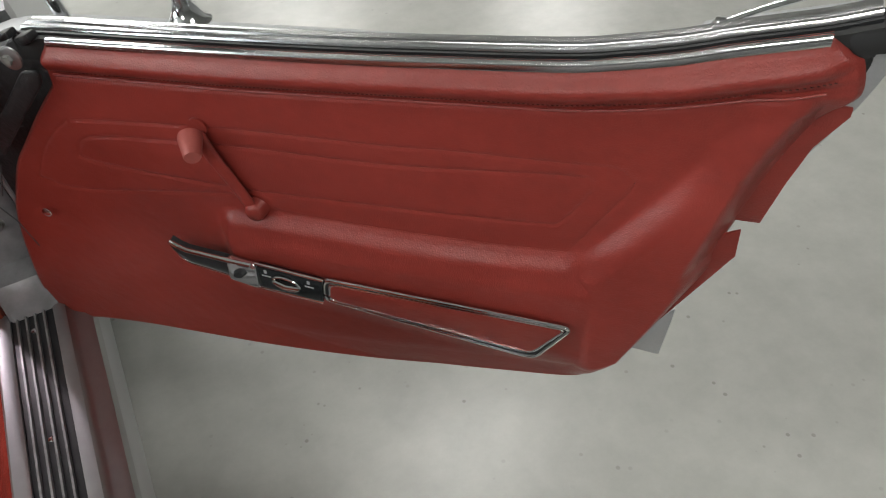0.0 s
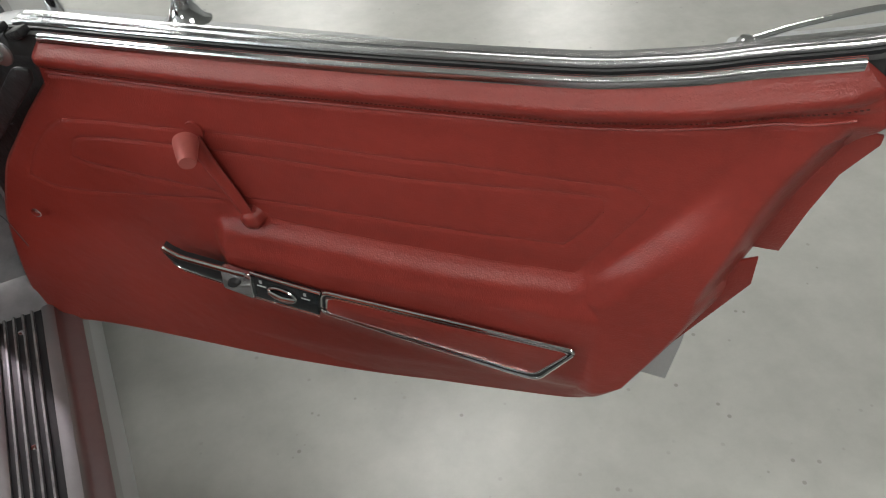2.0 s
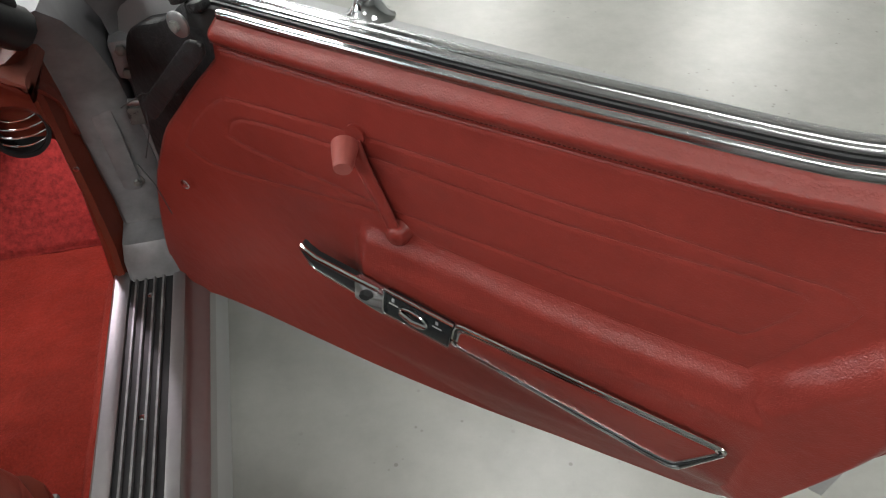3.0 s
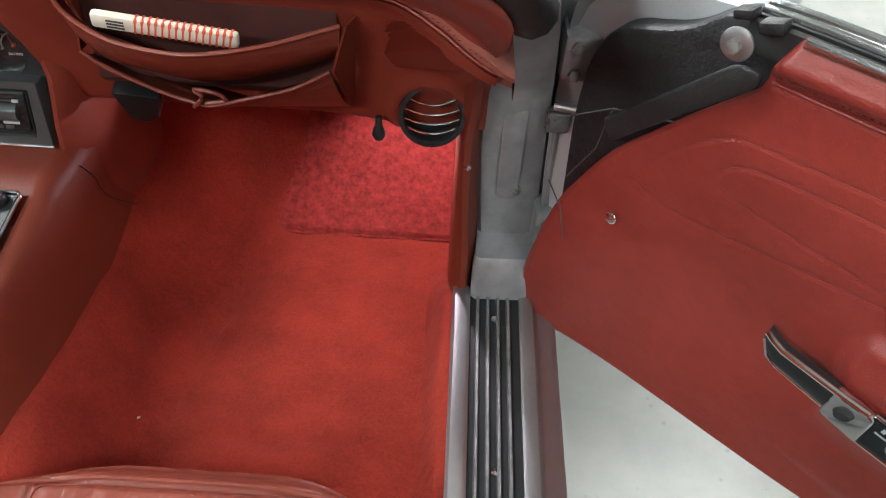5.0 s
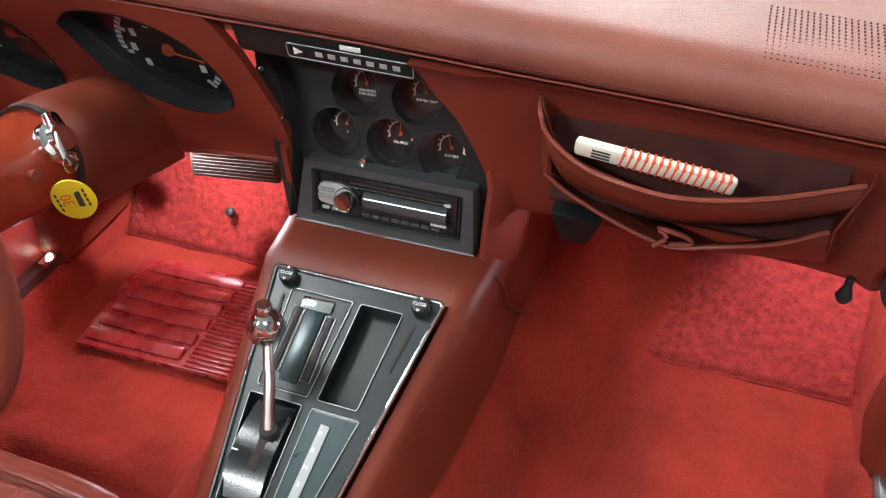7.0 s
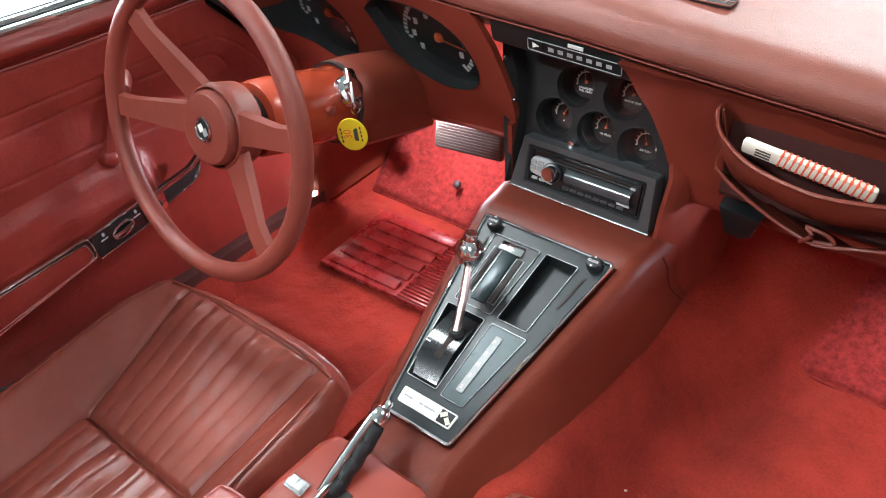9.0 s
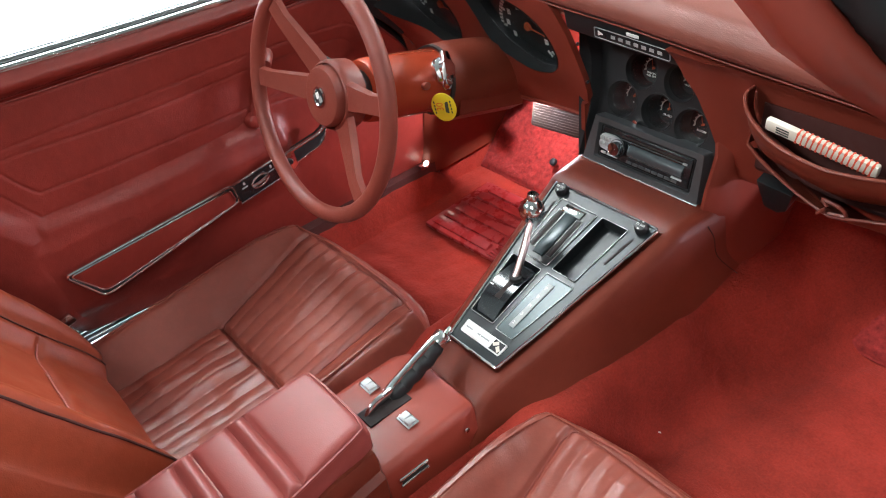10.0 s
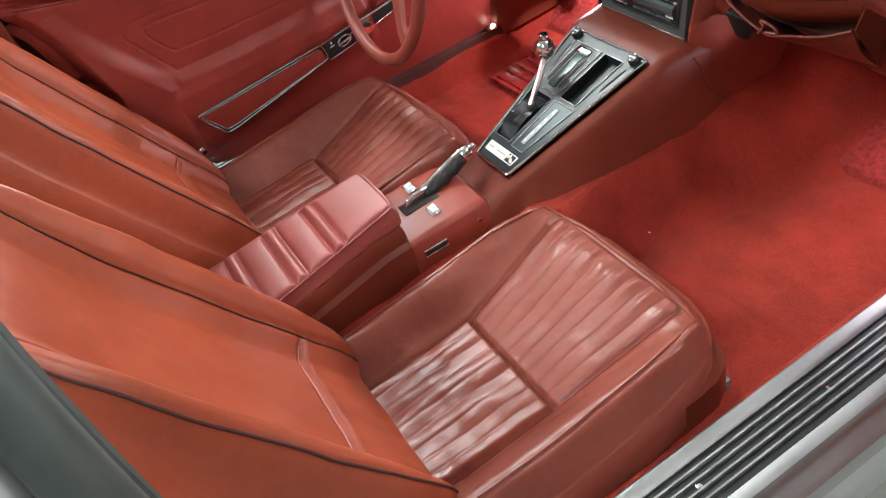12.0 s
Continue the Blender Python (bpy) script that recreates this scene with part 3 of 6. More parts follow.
# ---- front hinges between jamb and doors ----
for s in (1, -1):
    part("hinge_pillar", loft([[V((s * 0.738, y0, z)), V((s * 0.80, y0 + 0.05, z)), V((s * 0.86, y0 + 0.06, z)), V((s * 0.86, y0 + 0.12, z)), V((s * 0.738, y0 + 0.10, z))] for z, y0 in ((0.34, 0.14), (0.50, 0.19), (0.70, 0.175), (0.80, 0.13), (0.85, 0.08))]), M_JAMB, body, "grey hinge pillar")
    for z in (0.455, 0.735):
        hg = part("door_hinge", rbox(0.050, 0.055, 0.062, pose(-s * 0.012, 0.02, 0), 0.008), M_JAMB, body, "grey painted hinge with greasy knuckle")
        hg.matrix_world = pose(s * 0.770, 0.135, z)
        part("knuckle", lathe([(0.001, -0.042), (0.010, -0.040), (0.010, 0.040), (0.001, 0.042)], 14, pose(s * 0.022, -0.012, 0)), M_GREASE, hg)
        part("strap", rbox(0.055, 0.012, 0.040, pose(s * 0.045, -0.02, 0, 0, 0, -s * 30), 0.004), M_GREASE, hg)
        for dz in (-0.018, 0.018):
            part("bolt", lathe([(0.008, 0), (0.008, 0.006), (0.004, 0.008), (0.001, 0.008)], 6, axes((-s * 0.02, -0.008, dz), (1, 0, 0), (0, 0, 1), (0, -1, 0))), M_GREASE, hg)
    chk = thing("door_check_strap", "small grey steel check strap beside the jamb", "check strap")
    part("rod", tube([(s * 0.735, 0.135, 0.665), (s * 0.765, 0.125, 0.668), (s * 0.795, 0.105, 0.668)], 0.006, 10), M_BRUSH, chk)
    part("bracket", rbox(0.03, 0.02, 0.03, pose(s * 0.742, 0.142, 0.64), 0.004), M_GREASE, chk)
    part("edge_strip", tube([(s * 0.748, 0.150, 0.44), (s * 0.746, 0.158, 0.55), (s * 0.742, 0.150, 0.62)], 0.006, 8), M_JAMB, body)

# Added dark strip: stands in for the shade along the driver door's bottom.
tr = thing("sill_dark_cover", "dark strip added over the driver sill to dull its brightness", "sill trim")
part("strip", extrude_y([(-0.618, 0.338), (-0.620, 0.372), (-0.632, 0.376), (-0.658, 0.372), (-0.660, 0.338)], -0.36, 0.12), M_TRIMSHADE, tr)
qt = thing("quarter_trim", "red vinyl trim panel behind the driver door", "trim panel")
part("panel", loft([[V((-0.600, y, 0.33)), V((-0.592, y, 0.60)), V((-0.604, y, 0.90)), V((-0.630, y, 0.975)), V((-0.70, y, 0.98)), V((-0.70, y, 0.33))] for y in (-0.955, -0.975, -1.2, -1.55)]), M_VINYL, qt)
part("jamb_panel", rbox(0.03, 0.24, 0.58, pose(-0.688, -0.87, 0.63), 0.006), M_TRIMSHADE, qt, "dark jamb behind the door edge")

# ---- doors ----
DOOR_TOP = [(0.136, 0.887), (0.233, 0.889), (0.381, 0.893), (0.519, 0.898), (0.635, 0.904), (0.762, 0.912), (0.816, 0.92), (0.868, 0.93), (0.916, 0.943), (0.963, 0.954), (0.997, 0.962)]
DOOR_LEFT = [(-0.102, 0.33), (-0.112, 0.380), (-0.096, 0.480), (-0.074, 0.563), (-0.051, 0.614), (-0.018, 0.674), (0.022, 0.722), (0.062, 0.768), (0.100, 0.808), (0.114, 0.825), (0.120, 0.848), (0.129, 0.872), (0.136, 0.887)]
DOOR_BOT = [(-0.102, 0.33), (-0.054, 0.322), (0.008, 0.334), (0.43, 0.34), (0.593, 0.358), (0.696, 0.371), (0.781, 0.384), (0.812, 0.403), (0.848, 0.451)]
DOOR_RIGHT = [(0.848, 0.451), (0.875, 0.497), (0.939, 0.637), (0.946, 0.683), (0.958, 0.724), (0.985, 0.809), (1.016, 0.879), (1.03, 0.899), (1.034, 0.915), (1.028, 0.94), (1.02, 0.944), (0.997, 0.962)]
EMB_OUT = [(p.x, p.y) for p in spline([(0.015, 0.66), (0.051, 0.715), (0.1, 0.759), (0.14, 0.77), (0.348, 0.781), (0.568, 0.783), (0.626, 0.786), (0.766, 0.787), (0.821, 0.788), (0.844, 0.771), (0.82, 0.726), (0.778, 0.659), (0.758, 0.652), (0.616, 0.648), (0.395, 0.654), (0.334, 0.673), (0.084, 0.644), (0.015, 0.66)], 90)]
EMB_IN = [(p.x, p.y) for p in spline([(0.109, 0.723), (0.146, 0.744), (0.34, 0.754), (0.565, 0.755), (0.767, 0.77), (0.798, 0.764), (0.794, 0.743), (0.763, 0.698), (0.743, 0.693), (0.619, 0.687), (0.403, 0.684), (0.337, 0.684), (0.12, 0.7), (0.109, 0.723)], 80)]
STITCH = [(0.118, 0.842), (0.14, 0.842), (0.223, 0.843), (0.374, 0.845), (0.516, 0.851), (0.635, 0.856), (0.766, 0.862), (0.876, 0.878), (0.974, 0.904), (1.03, 0.922)]


def inside(x, y, poly):
    c = False
    for (ax, ay), (bx, by) in zip(poly, poly[1:]):
        if (ay > y) != (by > y) and x < (bx - ax) * (y - ay) / (by - ay) + ax:
            c = not c
    return c

CREST = [(0.3, 0.63), (0.42, 0.63), (0.517, 0.626), (0.632, 0.623), (0.776, 0.63), (0.839, 0.688), (0.882, 0.748), (0.91, 0.792)]


def door_relief(u, z):
    """How far the panel stands out towards the cabin."""
    arm = smooth01((u - 0.285) / 0.030) * smooth01((0.654 - z) / 0.066) * (0.62 + 0.38 * smooth01((z - 0.47) / 0.15)) * smooth01((z - interp(u, [(0.3, 0.47), (0.45, 0.455), (0.79, 0.40)])) / 0.07)
    crest = math.exp(-(line_dist(u, z, CREST) / 0.014) ** 2) * smooth01((u - 0.30) / 0.02) * (0.3 + 0.7 * smooth01((0.80 - z) / 0.16))
    side = (u - interp(z, [(0.30, 0.80), (0.62, 0.790), (0.70, 0.852), (0.80, 0.918), (0.87, 0.955)]))
    rear = smooth01(side / 0.05 + 0.5) * (1 - 0.6 * smooth01((z - 0.70) / 0.12))
    zs = interp(u, STITCH)
    fade = 1 - smooth01((u - 0.99) / 0.07)
    pad = smooth01((z - zs + 0.006) / 0.034) * fade
    front = smooth01((0.10 - u) / 0.2) * 0.25
    w = -0.022 + 0.022 * max(arm, rear * 0.95, pad * 0.85, front) + 0.006 * crest
    top = interp(u, DOOR_TOP)
    if z > zs:
        k = min(1.0, (z - zs) / max(0.01, top - zs))
        w += 0.006 * fade * math.sin(math.pi * min(1, k * 1.3)) * (k < 0.77) - 0.017 * k ** 1.3
    zb = interp(u, DOOR_BOT)
    w -= 0.004 * (1 - smooth01((z - zb) / 0.12))
    for dz in (0.0, -0.007):
        w -= 0.0016 * fade * math.exp(-((z - zs - dz) / 0.0028) ** 2)
    if z < 0.80:
        for loop, d in ((EMB_OUT, 0.0012), (EMB_IN, 0.0014)):
            r = line_dist(u, z, loop)
            if r < 0.012:
                w -= d * math.exp(-(r / 0.0026) ** 2) * (1 - arm)
    return w


def panel_w(u, z, a, b):
    """The relief, rolled back along the rear and lower edges."""
    roll = min(smooth01((1 - a) / 0.05), max(smooth01(b / 0.13), 1 - smooth01((u - 0.25) / 0.3)))
    if z > 0.86:
        roll = max(roll, smooth01((z - 0.86) / 0.05))
    return -0.034 + (door_relief(u, z) + 0.034) * roll


def coons(s, t, top, bot, left, right):
    n = len(top) - 1

    def at(c, k):
        f = k * n
        i = min(n - 1, int(f))
        return c[i].lerp(c[i + 1], f - i)
    P = at(bot, s) * (1 - t) + at(top, s) * t + at(left, t) * (1 - s) + at(right, t) * s
    return P - (bot[0] * (1 - s) * (1 - t) + bot[-1] * s * (1 - t) + top[0] * (1 - s) * t + top[-1] * s * t)


C_TOP, C_BOT, C_LEFT, C_RIGHT = spline(DOOR_TOP, 161), spline(DOOR_BOT, 161), spline(DOOR_LEFT, 161), spline(DOOR_RIGHT, 161)


def build_door(label, m, s, mirror_and_handle):
    """s = 1: hinged on the car's right; -1: mirrored. Local x runs back from the hinge, y outwards (s = 1)."""
    d = thing("car_door", label, "car door", m, "car doors")
    D = lambda u, w, z: V((u, -s * w, z))
    nu, nv = 430, 250

    def surf(a, b):
        p = coons(a, b, C_TOP, C_BOT, C_LEFT, C_RIGHT)
        e = min(a * 1.0, (1 - a) * 1.0, b * 0.55, (1 - b) * 0.55)
        w = panel_w(p.x, p.y, a, b) - 0.005 * (1 - smooth01(e / 0.010)) ** 2
        return D(p.x, w, p.y)
    panel = part("panel", sheet(nu, nv, surf, D(0, -0.006, 0)), M_DOORV, d, "red grained vinyl door panel with embossed lines", sharp=60)
    # seam, piping and thread
    line = [p for p in spline(STITCH, 90) if 0.122 < p.x < 1.012]
    part("seam_piping", tube([D(p.x, door_relief(p.x, p.y - 0.006) + 0.002, p.y - 0.004) for p in line], 0.0016, 6), M_DOORV, panel)
    for loop in (EMB_OUT, EMB_IN):
        part("emboss_line", tube([D(u, door_relief(u, z) + 0.0002, z) for u, z in loop], 0.00028, 5), M_STITCH, panel, "thin embossed line")
    st = bmesh.new()
    for k, p in enumerate([p for p in spline(STITCH, 360) if 0.122 < p.x < 1.012][::2]):
        mm = Matrix.Translation(D(p.x, door_relief(p.x, p.y + 0.007) + 0.0002, p.y + 0.007))
        bmesh.ops.create_cube(st, size=1.0, matrix=mm @ Matrix.Diagonal((0.0026, 0.0010, 0.0012, 1)))
    part("stitching", st, M_TRIMSHADE, panel, smooth=False)
    # belt mouldings along the window slot
    top = [V((p.x, 0, p.y)) for p in spline([(0.085, DOOR_TOP[0][1] - 0.003)] + DOOR_TOP + [(1.035, DOOR_TOP[-1][1] + 0.012)], 70)]

    def belt(name, prof, mat, lab="", a=0, b=70):
        return part(name, loft([[D(p.x, w, p.z + h) for w, h in prof] for p in top[a:b]]), mat, d, lab)
    belt("inner_belt_moulding", [(-0.0160, -0.006), (-0.0155, 0.000), (-0.0175, 0.003), (-0.0225, 0.003), (-0.0245, 0.001), (-0.0245, -0.008)], M_BELT, "bright inner belt moulding", 4, 67)
    belt("window_slot", [(-0.0240, -0.03), (-0.0240, -0.001), (-0.030, 0.0005), (-0.033, -0.003), (-0.041, -0.003), (-0.046, 0.0005), (-0.046, -0.03)], M_RUBBER, "black felt window slot")
    belt("glass_edge", [(-0.035, -0.02), (-0.035, 0.0015), (-0.039, 0.0015), (-0.039, -0.02)], M_BLACK)
    belt("outer_belt_moulding", [(-0.042, -0.03), (-0.042, 0.0), (-0.045, 0.005), (-0.050, 0.005), (-0.052, -0.001), (-0.055, 0.006), (-0.062, 0.006), (-0.064, 0.0), (-0.068, 0.005), (-0.076, -0.002), (-0.080, -0.010), (-0.080, -0.03)], M_BELT, "bright ribbed outer belt moulding")
    # inner steel box and outer skin
    box = round_poly([(-0.078, 0.36), (-0.090, 0.68), (-0.084, 0.755), (-0.066, 0.796), (-0.045, 0.812), (0.02, 0.835), (0.062, 0.876), (0.12, 0.884), (0.40, 0.885), (0.80, 0.90), (1.02, 0.955), (1.045, 0.93), (1.02, 0.86), (0.92, 0.66), (0.81, 0.44), (0.75, 0.42), (-0.05, 0.36)], 0.03, 4)
    mm = axes(D(0, -0.044, 0), (1, 0, 0), (0, 0, 1), (0, s, 0)) if s > 0 else axes(D(0, -0.044, 0), (1, 0, 0), (0, 0, 1), (0, -1, 0))
    part("inner_shell", prism(box, 0.036, mm, 0.006), M_BOOT, d, "black creased vinyl over the inner door shell")
    skin = spline([(-0.120, 0.36), (-0.140, 0.55), (-0.138, 0.74), (-0.118, 0.795), (-0.06, 0.835), (0.06, 0.862), (0.4, 0.872), (0.8, 0.885), (1.05, 0.945), (1.06, 0.88), (0.98, 0.72), (0.86, 0.50), (0.79, 0.42), (0.5, 0.37), (0.0, 0.33), (-0.115, 0.34)], 90)
    rings = []
    for w, k in ((-0.080, 1.0), (-0.105, 0.998), (-0.130, 0.985), (-0.150, 0.93), (-0.158, 0.85)):
        rings.append([D(0.45 + (p.x - 0.45) * k, w, 0.58 + (p.y - 0.58) * k) for p in skin])
    part("outer_skin", loft(rings), M_SILVER, d, "silver painted outer skin")
    part("guide_rib", prism(round_poly([(-0.030, 0.722), (0.034, 0.787), (0.092, 0.848), (0.118, 0.850), (0.116, 0.832), (0.056, 0.772), (-0.012, 0.700)], 0.008), 0.007, axes(D(0, -0.012, 0), (1, 0, 0), (0, 0, 1), (0, -s, 0)), 0.003, 3), M_BOOT, d, "raised black rib along the panel edge")
    bolt_m = axes(D(0.087, -0.008, 0.866), (1, 0, 0), (0, 0, 1), (0, -s, 0))
    bolt_ = part("cover_bolt", lathe([(0.016, 0.0), (0.016, 0.003), (0.012, 0.005), (0.001, 0.005)], 20, bolt_m), M_BRUSH, d, "round steel cover bolt")
    part("bolt_head", lathe([(0.007, 0.005), (0.007, 0.010), (0.001, 0.011)], 6, bolt_m), M_GREASE, bolt_)
    for bu, bz, bw, bh in ((0.108, 0.886, 0.024, 0.012), (0.080, 0.888, 0.020, 0.010)):
        part("stop_block", rbox(bw, 0.018, bh, Matrix.Translation(D(bu, -0.024, bz)) @ pose(0, 0, 0, 0, -20, 0), 0.003), M_BOOT, d)
    for crease in ([(-0.075, 0.70), (-0.02, 0.74), (0.05, 0.76)], [(-0.02, 0.74), (-0.03, 0.68), (-0.06, 0.62)], [(-0.084, 0.60), (-0.06, 0.57), (-0.045, 0.52)]):
        part("crease", tube([D(u, -0.0078, z) for u, z in crease], 0.0009, 5), M_SURROUND, d, "pale crease in the black shell")
    # rear corner guard and edge tabs
    part("corner_guard", rbox(0.046, 0.045, 0.026, pose(1.032, s * 0.045, 0.957, 0, -12, 0), 0.006), M_RUBBER, d, "black rubber corner guard")
    hm = lambda w: axes(D(0, w, 0), (1, 0, 0), (0, 0, 1), (0, -s, 0))
    for poly in ([(0.887, 0.525), (0.966, 0.671), (0.965, 0.712), (0.911, 0.684), (0.878, 0.623)], [(0.915, 0.727), (0.982, 0.726), (0.996, 0.784), (1.011, 0.834), (1.035, 0.873), (1.035, 0.883), (0.994, 0.886), (0.966, 0.854)]):
        part("edge_tab", prism(poly, 0.004, hm(-0.037), 0.001), M_DOORV, d, "red moulded edge flange")
    part("skin_corner", prism([(0.845, 0.422), (0.917, 0.507), (0.916, 0.487), (0.907, 0.406), (0.898, 0.407), (0.845, 0.415)], 0.003, hm(-0.09), 0.0008), M_SILVER, d, "pale lower corner of the outer skin")
    # pull handle, lock bezel, control plate, lower trim
    pull = part("pull_handle", loft([[D(u, w, z) for w, z in ((0.004, z0), (0.012, z0 + 0.002), (0.016, (z0 + z1) / 2), (0.012, z1 - 0.002), (0.002, z1), (-0.002, (z0 + z1) / 2))] for u, z0, z1 in ((0.226, 0.588, 0.602), (0.234, 0.568, 0.596), (0.248, 0.560, 0.589), (0.30, 0.549, 0.582), (0.312, 0.547, 0.580))]), M_BLACK, d, "black and chrome pull handle")
    part("chrome_edge", tube([D(u, 0.014, z) for u, z in ((0.226, 0.601), (0.234, 0.595), (0.248, 0.588), (0.312, 0.580), (0.345, 0.577))], 0.0038, 8), M_CHROME, pull)
    part("chrome_edge", tube([D(u, 0.012, z) for u, z in ((0.226, 0.589), (0.235, 0.568), (0.248, 0.561), (0.30, 0.550), (0.345, 0.541))], 0.0020, 8), M_CHROME, pull)
    lock = part("lock_bezel", prism(round_poly([(0.305, 0.543), (0.349, 0.532), (0.353, 0.574), (0.309, 0.583)], 0.004), 0.012, hm(0.004), 0.002), M_CHROME, d, "chrome lock bezel")
    part("lock_button", lathe([(0.001, 0.005), (0.006, 0.005), (0.007, 0.002), (0.008, 0.0), (0.008, -0.002)], 20, axes(D(0.326, 0.017, 0.561), (1, 0, 0), (0, 0, 1), (0, -s, 0)) @ pose(0, 0, 0, 0, 0, 20) @ Matrix.Diagonal((1.35, 0.85, 1, 1))), M_BLACK, lock, "black oval lock button")
    ctl = part("control_plate", prism(round_poly([(0.346, 0.534), (0.442, 0.521), (0.448, 0.562), (0.352, 0.576)], 0.003), 0.010, hm(0.002), 0.0015), M_GLOSS, d, "black control plate in chrome edging")
    part("plate_edge", tube([D(u, 0.010, z) for u, z in ((0.310, 0.540), (0.346, 0.532), (0.442, 0.519))], 0.0028, 8), M_CHROME, ctl)
    part("plate_edge", tube([D(u, 0.010, z) for u, z in ((0.350, 0.578), (0.449, 0.564))], 0.0024, 8), M_CHROME, ctl)
    part("plate_edge", tube([D(u, 0.010, z) for u, z in ((0.349, 0.577), (0.345, 0.533))], 0.0018, 8), M_CHROME, ctl)
    ring = [D(0.393 + 0.019 * math.cos(a) , 0.014, 0.5495 - 0.0035 * math.cos(a) + 0.011 * math.sin(a)) for a in [2 * math.pi * k / 24 for k in range(24)]]
    part("control_ring", tube(ring, 0.0022, 8, True), M_CHROME, ctl, "oval chrome control ring")
    part("control_lever", tube([D(0.376, 0.016, 0.553), D(0.395, 0.019, 0.549), D(0.412, 0.016, 0.5455)], 0.0034, 8), M_CHROME, ctl)
    for du in (0.364, 0.427):
        part("print_bar", rbox(0.013, 0.0006, 0.0022, Matrix.Translation(D(du, 0.0124, 0.5545 - (du - 0.39) * 0.14)) @ pose(0, 0, 0, 0, 8, 0), 0), M_GREYPRINT, ctl)
        part("print_bar", rbox(0.004, 0.0006, 0.006, Matrix.Translation(D(du, 0.0124, 0.563 - (du - 0.39) * 0.14)) @ pose(0, 0, 0, 0, 8, 0), 0), M_GREYPRINT, ctl)
    lo = round_poly([(0.449, 0.563), (0.789, 0.543), (0.742, 0.472), (0.715, 0.474), (0.443, 0.523)], 0.012, 5)
    ins = part("trim_insert", prism([(0.615 + (a - 0.615) * 0.975, 0.52 + (b - 0.52) * 0.88) for a, b in lo], 0.006, hm(0.001), 0.002), M_DOORV, d, "red vinyl insert in the lower trim")
    for k, rr, mat in ((1.0, 0.0030, M_CHROME), (0.978, 0.0020, M_BLACK), (0.958, 0.0022, M_CHROME)):
        part("trim_frame", tube([D(0.615 + (a - 0.615) * k, 0.006, 0.52 + (b - 0.52) * (k - (1 - k) * 3)) for a, b in lo], rr, 8, True), mat, ins, "bright trim moulding" if mat is M_CHROME else "black moulding groove")
    # window crank
    ck = part("crank_hub", lathe([(0.020, -0.034), (0.020, -0.026), (0.015, -0.020), (0.014, -0.010), (0.010, -0.006), (0.001, -0.005)], 24, hm(0.0) @ pose(0.360, 0.656, 0)), M_DOORV, d, "red window crank hub")
    arm = [D(0.360, -0.012, 0.656), D(0.345, -0.014, 0.690), D(0.322, -0.014, 0.740), D(0.309, -0.014, 0.776)]
    part("crank_arm", tube(spline(arm, 14), [0.009 + 0.003 * k / 13 for k in range(14)], 12, flat=0.42, up=(0, 1, 0)), M_DOORV, ck, "tapered red crank arm")
    part("crank_knob", lathe([(0.001, -0.006), (0.0180, -0.006), (0.0185, -0.002), (0.0165, 0.012), (0.0130, 0.034), (0.0118, 0.037), (0.001, 0.0375)], 24, hm(0.0) @ pose(0.309, 0.777, 0, 12, 30, 0) @ Matrix.Scale(0.84, 4)), M_KNOB, ck, "tapered pink-red crank knob")
    part("crank_pin", lathe([(0.001, -0.030), (0.013, -0.030), (0.013, -0.018), (0.001, -0.018)], 16, hm(0.0) @ pose(0.310, 0.782, 0)), M_DOORV, ck)
    part("panel_screw", lathe([(0.001, 0.003), (0.004, 0.0025), (0.0075, 0.001), (0.008, 0.0), (0.001, 0.0)], 14, hm(-0.004) @ pose(0.012, 0.603, 0)), M_CHROME, d, "chrome panel screw")
    if mirror_and_handle:
        mir = part("mirror_stalk", lathe([(0.030, 0.0), (0.030, 0.004), (0.022, 0.010), (0.013, 0.030), (0.011, 0.060), (0.014, 0.085)], 20, Matrix.Translation(D(0.268, -0.125, 0.862))), M_CHROME, d, "chrome mirror pedestal")
        part("mirror_head", lathe([(0.001, -0.03), (0.030, -0.028), (0.055, -0.012), (0.062, 0.004), (0.060, 0.01), (0.001, 0.012)], 28, Matrix.Translation(D(0.268, -0.125, 0.985)) @ pose(0, 0, 0, 90, 0, 60) @ Matrix.Diagonal((1.2, 0.8, 1, 1))), M_CHROME, mir, "oval chrome mirror head")
        part("vent_stay", tube([D(0.085, -0.120, 0.845), D(0.075, -0.118, 0.90), D(0.06, -0.115, 0.98)], [0.011, 0.008, 0.007], 10), M_CHROME, d, "slim chrome stay")
        hd = part("outside_handle", tube(spline([D(0.903, -0.098, 0.926), D(0.955, -0.112, 0.943), D(1.020, -0.124, 0.960), D(1.036, -0.116, 0.958), D(1.032, -0.100, 0.950), D(0.960, -0.096, 0.936), D(0.912, -0.095, 0.925)], 40), 0.0042, 10, flat=0.8), M_CHROME, d, "chrome triangular door handle")
        part("handle_base", rbox(0.16, 0.040, 0.010, Matrix.Translation(D(0.968, -0.106, 0.928)) @ pose(0, 0, 0, 0, -13, 0), 0.004), M_SILVER, hd)
        part("handle_pivot", lathe([(0.008, -0.006), (0.009, 0.004), (0.006, 0.008), (0.001, 0.009)], 18, Matrix.Translation(D(0.905, -0.097, 0.924))), M_CHROME, hd)
    return d


build_door("open passenger door, red vinyl panel, chrome trim, silver skin", pose(0.79, 0.01, 0, 0, 0, -42.0), 1, True)
build_door("closed driver door, red vinyl panel with chrome trim", pose(-0.616, 0.075, 0, 0, 0, -90), -1, False)

# ---- dashboard ----
dash = thing("dashboard", "red padded vinyl dashboard with stitched front seam", "dashboard")


